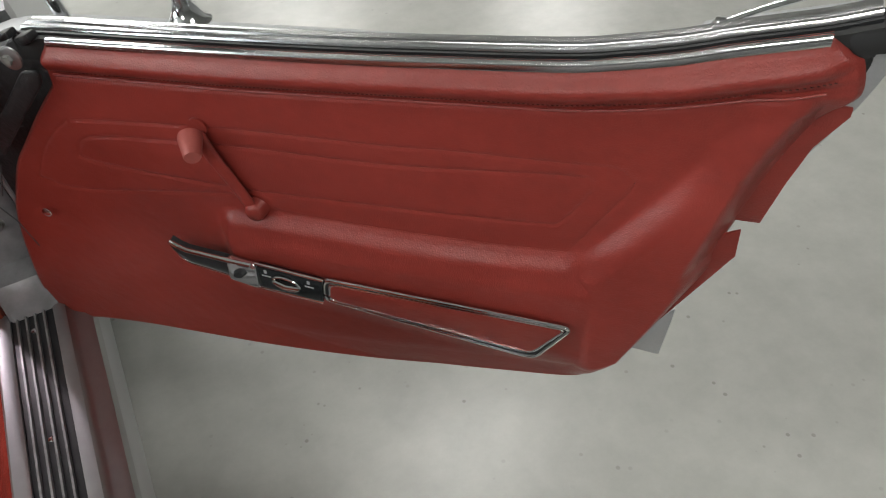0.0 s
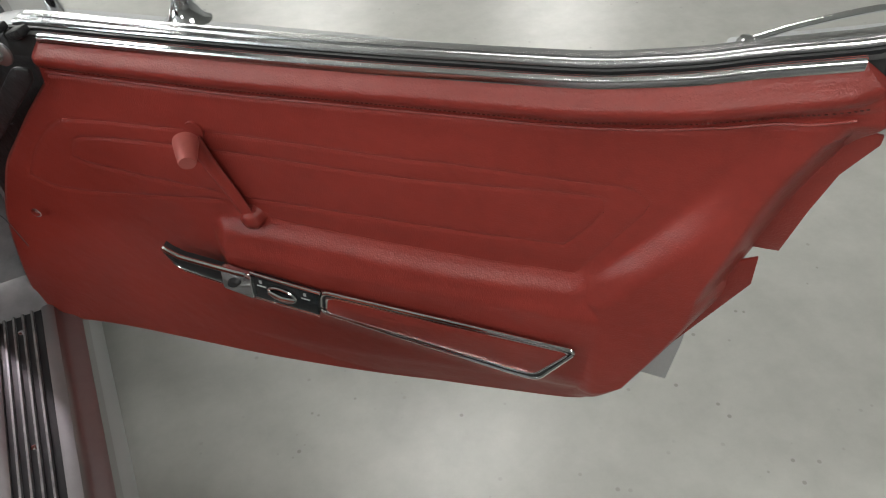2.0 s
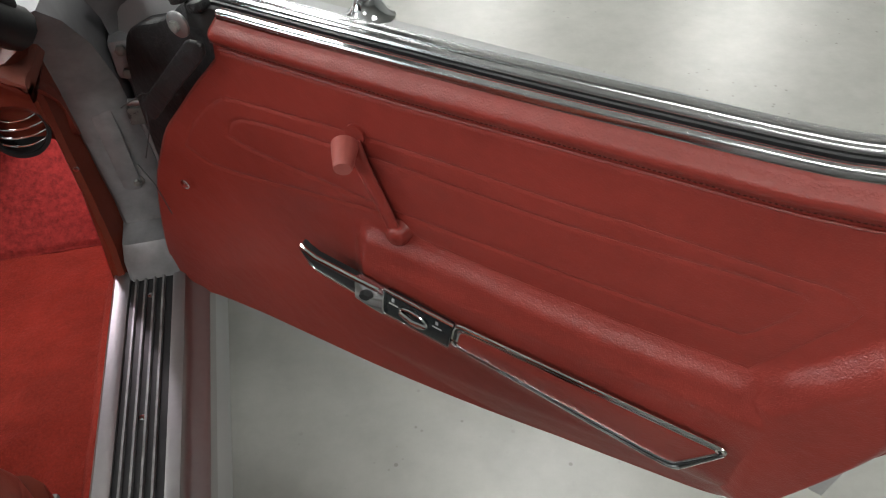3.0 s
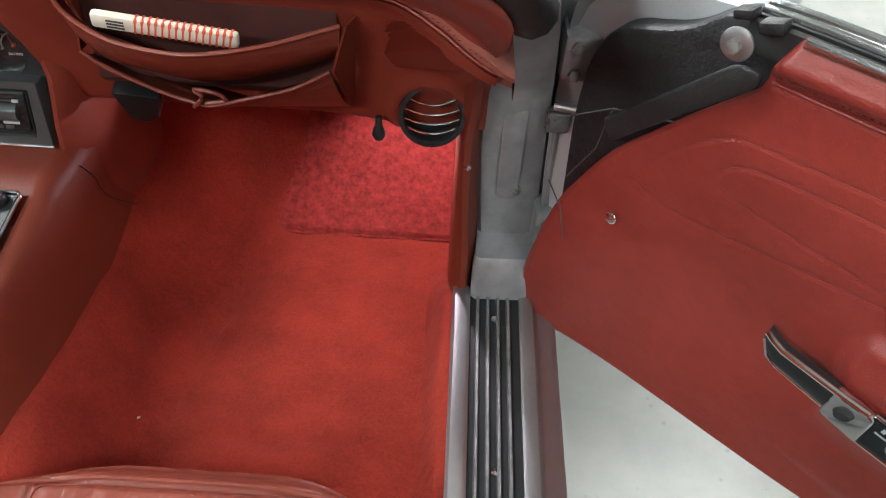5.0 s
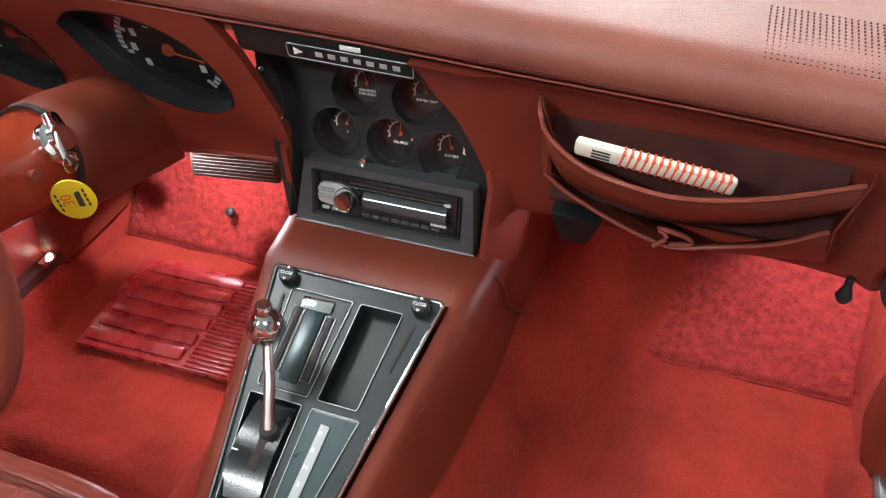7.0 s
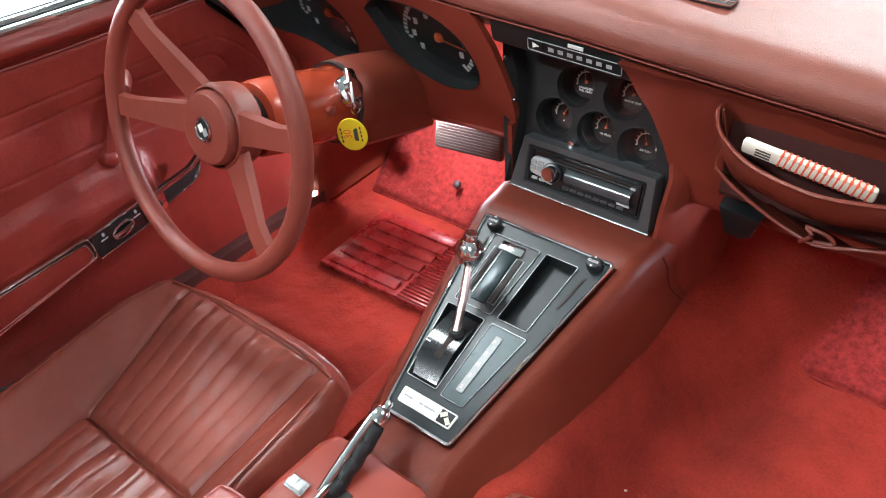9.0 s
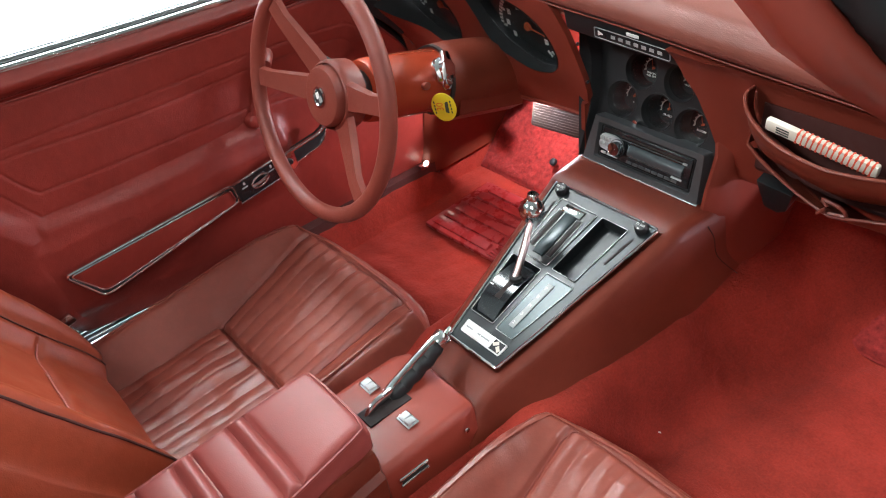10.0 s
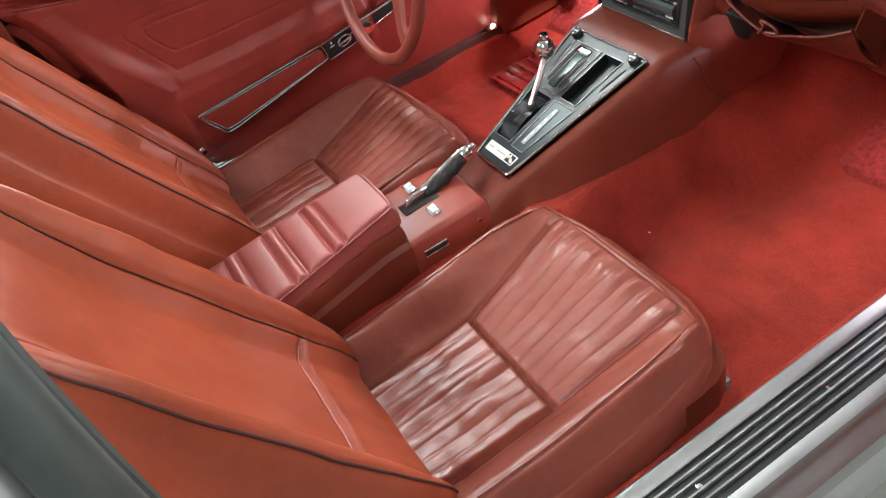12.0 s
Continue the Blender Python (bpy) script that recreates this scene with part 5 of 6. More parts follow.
# overhanging brow with the badge strip above the gauges
part("brow", loft([[V((x, 0.079, 0.866)), V((x, 0.075, 0.862)), V((x, 0.0815, zb + 0.006)), V((x, 0.0855, zb)), V((x, 0.092, zb + 0.006)), V((x, 0.098, 0.866))] for x, zb in ((-0.150, 0.826), (-0.10, 0.824), (-0.03, 0.822), (0.04, 0.820), (0.078, 0.819))]), M_BLACK, stack, "black overhanging brow")
BT = axes((-0.015, 0.0770, 0.8385), (0.9995, 0.0, -0.030), (0.03, -0.16, 0.987), (0.0, -0.987, -0.16))
badge = part("badge_strip", prism(round_poly([(-0.071, -0.0085), (0.071, -0.0085), (0.071, 0.0085), (-0.071, 0.0085)], 0.003), 0.002, BT, 0.0006), M_TRAY, stack, "black badge strip with light marks")
part("badge_rim", tube([BT @ V((a, b, 0.0022)) for a, b in round_poly([(-0.071, -0.0085), (0.071, -0.0085), (0.071, 0.0085), (-0.071, 0.0085)], 0.003)], 0.0006, 6, True), M_GREYPRINT, badge)
for k in range(7):
    part("mark", rbox(0.0082, 0.0058, 0.0006, BT @ pose(-0.034 + 0.0145 * k, 0, 0.0024), 0.0001), M_GREYPRINT, badge, smooth=False)
part("arrow_box", rbox(0.022, 0.014, 0.0016, BT @ pose(-0.058, 0.001, 0.0025), 0.0005), M_TRAY, stack)
part("arrow_lens", prism([(-0.005, -0.004), (0.005, 0.0), (-0.005, 0.004)], 0.001, BT @ pose(-0.057, 0.001, 0.0034)), M_WHITE, stack, "white arrow lens")
part("warning_lens", rbox(0.023, 0.0055, 0.002, BT @ pose(0.003, 0.0135, 0.001), 0.0006), M_WHITE, stack)
for x, y, z in ((-0.131, 0.085, 0.805), (-0.127, 0.104, 0.731)):
    part("screw", lathe([(0.0035, 0), (0.003, 0.002), (0.001, 0.002)], 10, axes((x, y, z), (0, 0, 1), (0.3, 0.95, 0), (0.95, -0.3, 0))), M_CHROME, stack)

# ---- radio ----
rad = thing("car_radio", "silver and black single-slot car radio in a black surround", "car radio", ST @ pose(0.0, 0.042, 0))
out = round_poly([(-0.124, -0.042), (0.116, -0.042), (0.110, 0.042), (-0.110, 0.042)], 0.004)
inn = round_poly([(-0.096, -0.029), (0.094, -0.029), (0.094, 0.029), (-0.096, 0.029)], 0.003)
part("surround", loft([[V((x, y, -0.03)) for x, y in out], [V((x, y, 0.0)) for x, y in out], [V((x * 0.985, y * 0.97, 0.003)) for x, y in out], [V((x * 1.04, y * 1.08, 0.003)) for x, y in inn], [V((x, y, -0.004)) for x, y in inn], [V((x, y, -0.03)) for x, y in inn]], True, False), M_SURROUND, rad, "black radio surround")
part("lower_moulding", tube([V((x, -0.0425, 0.003)) for x in (-0.124, -0.06, 0.0, 0.06, 0.116)], 0.0022, 8), M_CHROME, rad, "bright lower moulding")
fc = part("faceplate", rbox(0.182, 0.053, 0.022, pose(-0.001, 0, -0.012), 0.004), M_GLOSS, rad, "black radio faceplate")
part("well_lip", tube([V((x, y, -0.002)) for x, y in round_poly([(-0.0935, -0.0275), (0.0925, -0.0275), (0.0925, 0.0275), (-0.0935, 0.0275)], 0.003)], 0.0014, 6, True), M_BLACK, rad)
disp = []
for k in range(25):
    x = -0.030 + 0.108 * k / 24
    disp.append([V((x, -0.014 + 0.026 * q / 10, -0.002 + 0.0085 * math.sin(math.pi * q / 10) ** 0.8)) for q in range(11)] + [V((x, 0.012, -0.006)), V((x, -0.014, -0.006))])
part("display", loft(disp), M_LCD, fc, "dark glossy rounded display", sharp=60)
part("disc_slot", rbox(0.128, 0.003, 0.002, pose(0.014, 0.0195, -0.0005), 0.0006), M_DARK, fc)
part("slot_edge", tube([V((x, 0.0150, 0.0002)) for x in (-0.050, 0.0, 0.05, 0.080)], 0.0010, 6), M_SURROUND, fc)
part("key_block", prism(round_poly([(-0.090, -0.010), (-0.058, -0.014), (-0.040, -0.004), (-0.042, 0.010), (-0.060, 0.018), (-0.088, 0.016)], 0.007), 0.008, pose(0, 0, -0.001), 0.0025), M_SILKEY, fc, "silver key block")
knob = part("volume_knob", lathe([(0.0125, 0.0), (0.0125, 0.010), (0.0115, 0.013), (0.0105, 0.012), (0.001, 0.0115)], 32, pose(-0.051, -0.001, 0.005)), M_CHROME, fc, "round chrome volume knob")
part("knob_ring", tube([V((-0.051 + 0.0150 * math.cos(a), -0.001 + 0.0150 * math.sin(a), 0.006)) for a in [2 * math.pi * k / 28 for k in range(28)]], 0.0012, 6, True), M_BLACK, fc)
for k in range(4):
    part("key", rbox(0.010, 0.0065, 0.003, pose(-0.083 + 0.012 * (k % 2), 0.0085 - 0.009 * (k // 2), 0.0075), 0.001), M_GREYPRINT, fc)
for k in range(3):
    part("key", rbox(0.010, 0.0045, 0.003, pose(-0.082 + 0.013 * k, -0.0195, -0.0002), 0.001), M_SILKEY, fc)
for k in range(8):
    part("key", rbox(0.0108, 0.0050, 0.003, pose(-0.027 + 0.0130 * k, -0.0195, -0.0002), 0.001), M_SURROUND, fc)
part("model_print", rbox(0.020, 0.0030, 0.0006, pose(0.068, -0.0135, 0.0012), 0), M_SILKEY, fc, smooth=False)
part("corner_key", rbox(0.008, 0.004, 0.003, pose(0.078, 0.0150, 0.0005), 0.001), M_SILKEY, fc)

# ---- centre console ----
con = thing("centre_console", "red vinyl centre console over the tunnel", "console")
SEC = []
for y, tw, tz, bx, bz in ((0.34, 0.150, 0.60, 0.19, 0.36), (0.16, 0.140, 0.600, 0.176, 0.372), (0.10, 0.138, 0.592, 0.170, 0.378), (0.06, 0.134, 0.591, 0.166, 0.380), (0.022, 0.130, 0.591, 0.163, 0.384), (0.006, 0.128, 0.582, 0.161, 0.386), (0.0, 0.127, 0.580, 0.1605, 0.3865), (-0.06, 0.117, 0.558, 0.155, 0.392), (-0.15, 0.101, 0.526, 0.143, 0.405), (-0.25, 0.083, 0.490, 0.128, 0.405), (-0.296, 0.0735, 0.473, 0.1195, 0.397), (-0.305, 0.072, 0.470, 0.118, 0.395), (-0.33, 0.070, 0.461, 0.114, 0.37), (-0.37, 0.075, 0.446, 0.114, 0.35), (-0.40, 0.080, 0.440, 0.114, 0.33)):
    h = tz - bz
    half = [(bx, bz - 0.08), (bx, bz), (bx - 0.004 + (tw - bx) * 0.15, bz + h * 0.2), (tw + (bx - tw) * 0.42, bz + h * 0.55), (tw + 0.010, tz - 0.022), (tw + 0.004, tz - 0.008), (tw - 0.005, tz), (tw - 0.016, tz + 0.001), (tw - 0.024, tz - (0.045 if -0.30 < y < 0.003 else 0.0))]
    SEC.append([V((x, y, z)) for x, z in half] + [V((-x, y, z)) for x, z in half[::-1]])
part("cover", loft(SEC), M_VINYL, con, "red grained vinyl cover")
part("screw", lathe([(0.0045, 0), (0.004, 0.002), (0.001, 0.0025)], 12, axes((0.147, 0.121, 0.511), (0, 1, 0), (0, 0, 1), (1, 0, 0.2))), M_CHROME, con, "small chrome screw")
part("panel_gap", tube(spline([(0.146, 0.075, 0.575), (0.150, 0.090, 0.545), (0.156, 0.098, 0.505), (0.170, 0.16, 0.43)], 20), 0.0007, 6), M_DARK, con)

PT = axes((0, 0.0, 0.584), (1, 0, 0), (0, 0.9415, 0.337), (0, -0.337, 0.9415))
K = lambda x, d, o=0.0: PT @ V((x, -d, o))
plate = thing("shifter_plate", "black console plate with bright edging and recessed tray", "shifter plate", PT)
pl = [(-0.107, 0.004), (0.107, 0.004), (0.054, -0.323), (-0.054, -0.323)]
COIN = [(0.014, -0.020), (0.066, -0.020), (0.055, -0.140), (0.008, -0.140)]
GATE = [(-0.070, -0.150), (-0.006, -0.150), (-0.006, -0.268), (-0.056, -0.268)]
bm = bmesh.new()
loops = []
for poly in (round_poly(pl, 0.006), round_poly(COIN, 0.003), round_poly(GATE, 0.003)):
    vs = [bm.verts.new((x, y, 0.004)) for x, y in poly]
    loops += [bm.edges.new((vs[q], vs[(q + 1) % len(vs)])) for q in range(len(vs))]
bmesh.ops.triangle_fill(bm, use_beauty=True, edges=loops)
drop_inside(bm, [round_poly(COIN, 0.003), round_poly(GATE, 0.003)])
ext = bmesh.ops.extrude_face_region(bm, geom=bm.faces[:])
bmesh.ops.translate(bm, vec=(0, 0, -0.004), verts=[g for g in ext["geom"] if isinstance(g, bmesh.types.BMVert)])
part("base", bm, M_PLATE, plate, "satin black plate", sharp=30)
part("edging", tube([V((x, y, 0.005)) for x, y in round_poly(pl, 0.006)], 0.0026, 8, True), M_CHROME, plate, "bright metal edging")


def pocket(name, poly, depth, mat, lab, floor_mat=None):
    """A sunk tray with a bright rim."""
    q = round_poly(poly, 0.003)
    cx, cy = sum(p[0] for p in q) / len(q), sum(p[1] for p in q) / len(q)
    o = part(name, loft([[V((x, y, 0.0055)) for x, y in q], [V((x + (cx - x) * 0.05, y + (cy - y) * 0.05, 0.0055 - depth)) for x, y in q]], True, False), mat, plate, lab)
    part("tray_floor", prism([(x + (cx - x) * 0.04, y + (cy - y) * 0.04) for x, y in q], 0.0006, pose(0, 0, 0.0052 - depth)), floor_mat or mat, o)
    part("rim", tube([V((x, y, 0.0056)) for x, y in q], 0.0007, 6, True), M_BRUSH, o, "bright rim")
    return o


tray = pocket("coin_tray", COIN, 0.020, M_TRAY, "sunk black tray", M_TRAY)
heat = pocket("climate_panel", [(-0.074, -0.020), (0.004, -0.020), (-0.004, -0.140), (-0.066, -0.140)], 0.001, M_TRAY, "climate control panel")
for x0, x1, y0, y1 in ((-0.062, -0.048, -0.040, -0.120), (-0.020, -0.008, -0.045, -0.125)):
    part("lever_slot", rbox(abs(x1 - x0) * 0.45, abs(y1 - y0), 0.001, pose((x0 + x1) / 2, (y0 + y1) / 2, 0.0056), 0), M_DARK, heat, smooth=False)
    part("slot_rim", tube([V((a, b, 0.006)) for a, b in ((x0, y0), (x1, y0), (x1, y1), (x0, y1))], 0.0006, 6, True), M_BRUSH, heat)
part("slide_panel", rbox(0.022, 0.088, 0.002, pose(-0.034, -0.085, 0.006), 0.0006), M_SLATE, heat, "brushed slate-grey panel")
part("slide_head", rbox(0.040, 0.016, 0.003, pose(-0.036, -0.034, 0.006), 0.001), M_CHROME, heat)
gate = pocket("shift_gate", GATE, 0.014, M_TRAY, "black shift gate")
part("gate_cover", loft([[V((x, y, -0.0030 + 0.014 * math.sin(math.pi * (y + 0.268) / 0.118))) for x in (-0.060, -0.030, -0.012)] for y in [-0.262 + 0.106 * k / 10 for k in range(11)]], False, False), M_GLOSS, gate, "curved gloss black gate cover")
part("gate_slot", tube([V((-0.031, -0.230, 0.0095)), V((-0.029, -0.176, 0.0105))], 0.006, 8, flat=0.25), M_DARK, gate)
for k in range(4):
    part("gate_tick", rbox(0.007, 0.0016, 0.0006, pose(-0.056 + 0.001 * k, -0.215 - 0.012 * k, 0.0112 - 0.0032 * k), 0), M_WHITE, gate, smooth=False)
quad = pocket("quadrant_panel", [(0.006, -0.150), (0.062, -0.150), (0.040, -0.272), (0.004, -0.272)], 0.001, M_SLATE, "slate-grey gear indicator panel")
part("indicator_strip", rbox(0.011, 0.092, 0.002, pose(0.026, -0.210, 0.006, 0, 0, -3), 0.0006), M_GREYPRINT, quad, "pale gear indicator strip")
for k, ch in enumerate("PRN32"):
    letters(ch, 0.0075, pose(0.0262 - 0.0008 * k, -0.174 - 0.0185 * k, 0.0073), M_WHITE, quad)
idp = part("badge_plate", prism(round_poly([(-0.046, -0.284), (0.044, -0.284), (0.042, -0.306), (-0.044, -0.306)], 0.003), 0.003, pose(0, 0, 0.004), 0.0006), M_WHITE, plate, "white badge plate with a small flag emblem")
part("emblem", prism([(0.020, -0.286), (0.041, -0.286), (0.040, -0.304), (0.020, -0.304)], 0.0006, pose(0, 0, 0.007)), M_BLACK, idp, smooth=False)
for a, b, r in ((0.026, -0.292, 40), (0.035, -0.298, -40)):
    part("emblem_mark", rbox(0.010, 0.006, 0.0008, pose(a, b, 0.008, 0, 0, r), 0), M_PAPER, idp, smooth=False)
for a, w in ((-0.032, 0.014), (-0.010, 0.006), (0.004, 0.018)):
    part("print_bar", rbox(w, 0.0022, 0.0005, pose(a, -0.295, 0.0072), 0), M_GREYPRINT, idp, smooth=False)
for sgn in (-1, 1):
    lv = part("vent_lever", lathe([(0.011, 0.0), (0.011, 0.010), (0.009, 0.013), (0.001, 0.014)], 20, pose(sgn * 0.084, -0.008, 0.003)), M_BLACK, plate, "round black vent knob")
    part("lever_slot", rbox(0.004, 0.060, 0.001, pose(sgn * 0.078, -0.060, 0.0045, 0, 0, -sgn * 9), 0), M_DARK, lv, smooth=False)
    letters("CLOSE", 0.0052, pose(sgn * 0.084, -0.008, 0.0175), M_WHITE, lv)
    for dy in (0.0062, -0.0062):
        part("arrow", prism([(-0.0022, 0), (0.0022, 0), (0, 0.0032 * (1 if dy > 0 else -1))], 0.0004, pose(sgn * 0.084, -0.008 + dy, 0.0172)), M_WHITE, lv, smooth=False)

# ---- shift lever ----
shf = thing("gear_lever", "chrome ball gear lever with steel shaft", "gear lever")
foot, head = K(-0.028, 0.186, 0.013), V((-0.053, -0.112, 0.606))
part("shaft", tube([foot, foot.lerp(head, 0.5) + V((0.002, 0, 0)), head], [0.0065, 0.006, 0.005], 14), M_SHAFT, shf, "brushed steel shaft")
part("ball", lathe([(0.001, -0.021), (0.010, -0.019), (0.018, -0.012), (0.0215, 0.0), (0.019, 0.011), (0.012, 0.019), (0.0095, 0.021), (0.0095, 0.030), (0.008, 0.032), (0.001, 0.032)], 30, Matrix.Translation(head + V((0, 0, 0.01))) @ pose(0, 0, 0, -6, 3, 0)), M_CHROME, shf, "polished chrome ball")
part("collar", lathe([(0.011, 0.0), (0.010, 0.006), (0.007, 0.008), (0.001, 0.008)], 20, Matrix.Translation(foot + V((0, 0, -0.004)))), M_RUBBER, shf)

# ---- handbrake and rear console box ----
SW = []
for y, hw, z in ((-0.36, 0.060, 0.455), (-0.375, 0.078, 0.478), (-0.40, 0.084, 0.484), (-0.47, 0.086, 0.484), (-0.53, 0.086, 0.482), (-0.56, 0.084, 0.478)):
    SW.append([V((hw + 0.010, y, 0.30)), V((hw + 0.006, y, z - 0.06)), V((hw + 0.002, y, z - 0.012)), V((hw - 0.004, y, z - 0.003)), V((hw - 0.014, y, z)), V((-hw + 0.014, y, z)), V((-hw + 0.004, y, z - 0.003)), V((-hw - 0.002, y, z - 0.012)), V((-hw - 0.006, y, z - 0.06)), V((-hw - 0.010, y, 0.30))])
box = thing("brake_console", "red plastic console section around the handbrake", "console")
part("cover", loft(SW), M_PLAST, box, "smooth red cover")
part("slot", rbox(0.034, 0.075, 0.003, pose(-0.006, -0.470, 0.4842), 0.001), M_DARK, box, "dark handbrake slot")
for sx_ in (-0.053, 0.040):
    sw = part("window_switch", rbox(0.030, 0.020, 0.004, pose(sx_, -0.463, 0.4865, 4, 0, 0), 0.001), M_CHROME, box, "chrome window switch")
    part("rocker", rbox(0.011, 0.015, 0.005, pose(sx_ - 0.006, -0.463, 0.490, 10, 0, 0), 0.001), M_SILKEY, sw)
    part("rocker", rbox(0.011, 0.015, 0.005, pose(sx_ + 0.006, -0.463, 0.490, -10, 0, 0), 0.001), M_SILKEY, sw)
part("belt_guide", tube([V((0.0905, -0.498 + a * 0.024, 0.448 + b * 0.006)) for a, b in ((-1, -1), (1, -1), (1, 1), (-1, 1))], 0.0026, 8, True), M_CHROME, box, "chrome belt guide")
part("guide_slot", rbox(0.003, 0.042, 0.007, pose(0.0905, -0.498, 0.448), 0.001), M_DARK, box)
for y, z in ((-0.40, 0.452), (-0.52, 0.40)):
    part("screw", lathe([(0.0045, 0), (0.004, 0.002), (0.001, 0.0025)], 12, axes((0.090, y, z), (0, 1, 0), (0, 0, 1), (1, 0, 0.1))), M_CHROME, box)
hb = thing("handbrake_lever", "handbrake lever with black grip and chrome arm", "handbrake")
p0, p1 = V((-0.012, -0.487, 0.476)), V((-0.024, -0.340, 0.517))
dirv = (p1 - p0).normalized()
part("arm", tube(spline([p0 + V((0, -0.016, -0.01)), p0 + V((0, 0.000, 0.014)), p0.lerp(p1, 0.18) + V((0, 0, 0.010)), p0.lerp(p1, 0.36)], 12), 0.009, 10, flat=0.55, up=(1, 0, 0)), M_CHROME, hb, "polished chrome arm")
ng = 34
grip = [p0.lerp(p1, 0.22 + 0.71 * k / (ng - 1)) + V((0, 0, -0.004 - 0.0022 * math.cos(k * 2 * math.pi / 8.2) * smooth01(k / 5) * smooth01((ng - 1 - k) / 4))) for k in range(ng)]
part("grip", tube(grip, [0.0138 * min(1.0, 0.72 + 0.28 * smooth01(k / 3), 0.8 + 0.2 * smooth01((ng - 1 - k) / 3)) for k in range(ng)], 16), M_BLACK, hb, "black plastic grip with finger notches")
part("spine", tube([p0.lerp(p1, t) + V((-0.004, -0.001, h)) for t, h in ((0.22, 0.008), (0.3, 0.0095), (0.5, 0.0098), (0.8, 0.0096), (0.96, 0.008))], 0.0062, 12), M_CHROME, hb, "chrome spine along the grip")
part("end_cap", tube([p0.lerp(p1, t) + V((-0.001, 0, 0.001)) for t in (0.91, 0.94, 1.02, 1.04)], [0.0125, 0.0140, 0.0140, 0.0115], 14), M_CHROME, hb, "chrome end collar")
part("release_button", lathe([(0.006, 0.0), (0.0065, 0.012), (0.005, 0.015), (0.001, 0.0155)], 18, axes(p1 + dirv * 0.006, (1, 0, 0), V((1, 0, 0)).cross(dirv), dirv)), M_CHROME, hb, "small chrome release button")

arm_ = thing("armrest_box", "red vinyl armrest box with pleated lid between the seats", "armrest")
AB = []
for y, hw, z in ((-0.540, 0.074, 0.535), (-0.545, 0.082, 0.548), (-0.60, 0.090, 0.552), (-0.75, 0.104, 0.535), (-0.87, 0.112, 0.515), (-0.93, 0.114, 0.505)):
    AB.append([V((x, y, zz)) for x, zz in ((hw + 0.02, 0.28), (hw + 0.016, z - 0.06), (hw + 0.006, z - 0.052), (hw + 0.006, z - 0.03), (hw, z - 0.02), (-hw, z - 0.02), (-hw - 0.006, z - 0.03), (-hw - 0.006, z - 0.052), (-hw - 0.016, z - 0.06), (-hw - 0.02, 0.28))])
part("box", loft(AB), M_VINYL, arm_, "red vinyl box")


def lid_fn(a, b):
    p, q = 2 * a - 1, 2 * b - 1
    y = -0.7175 - 0.1875 * q * (1 - 0.045 * abs(p) ** 5)
    hw = 0.078 + 0.034 * b
    x = hw * p * (1 - 0.10 * abs(q) ** 16)
    z = 0.572 - 0.052 * b
    roll = 1 - smooth01(min((1 - abs(p)) / 0.20, (1 - abs(q)) / 0.10))
    z -= 0.026 * roll ** 2
    gutter = 0.0
    for c in (0.30, 0.37, 0.52, 0.59, 0.74, 0.81):
        gutter += math.exp(-((b - c) / 0.010) ** 2)
    z -= 0.0055 * gutter * smooth01((1 - abs(p) - 0.1) / 0.1)
    for lo_, hi_ in ((0.02, 0.29), (0.38, 0.51), (0.60, 0.73), (0.82, 0.98)):
        if lo_ < b < hi_:
            z += 0.0034 * math.sin(math.pi * (b - lo_) / (hi_ - lo_)) ** 0.6 * smooth01((1 - abs(p) - 0.08) / 0.2)
    for c in (0.335, 0.555, 0.775):
        z += 0.0030 * math.exp(-((b - c) / 0.02) ** 2) * smooth01((1 - abs(p) - 0.1) / 0.1)
    return V((x, y, z))


lid = part("lid", sheet(60, 150, lid_fn, (0, 0, -0.02)), M_LIDV, arm_, "pleated red vinyl lid")
rimp = [lid_fn(a, b) + V((0, 0, 0.001)) for a, b in [(0.05 + 0.9 * k / 20, 0.03) for k in range(21)] + [(0.95, 0.03 + 0.94 * k / 40) for k in range(1, 41)] + [(0.95 - 0.9 * k / 20, 0.97) for k in range(1, 21)] + [(0.05, 0.97 - 0.94 * k / 40) for k in range(1, 40)]]
part("piping", tube(rimp, 0.0024, 6, True), M_LIDV, lid, "raised piping round the lid")

# ---- bucket seats ----
def cushion_at(fn, s, cx, dx, y):
    """The point of the cushion surface over a place in the plan."""
    p, q = dx / 0.243, (y + 0.557) / 0.320
    for _ in range(6):
        v = fn((p + 1) / 2, (q + 1) / 2)
        p += (dx - (s * v.x - cx)) / 0.243
        q += (y - v.y) / 0.320
        p, q = max(-0.98, min(0.98, p)), max(-0.98, min(0.98, q))
    return fn((p + 1) / 2, (q + 1) / 2)


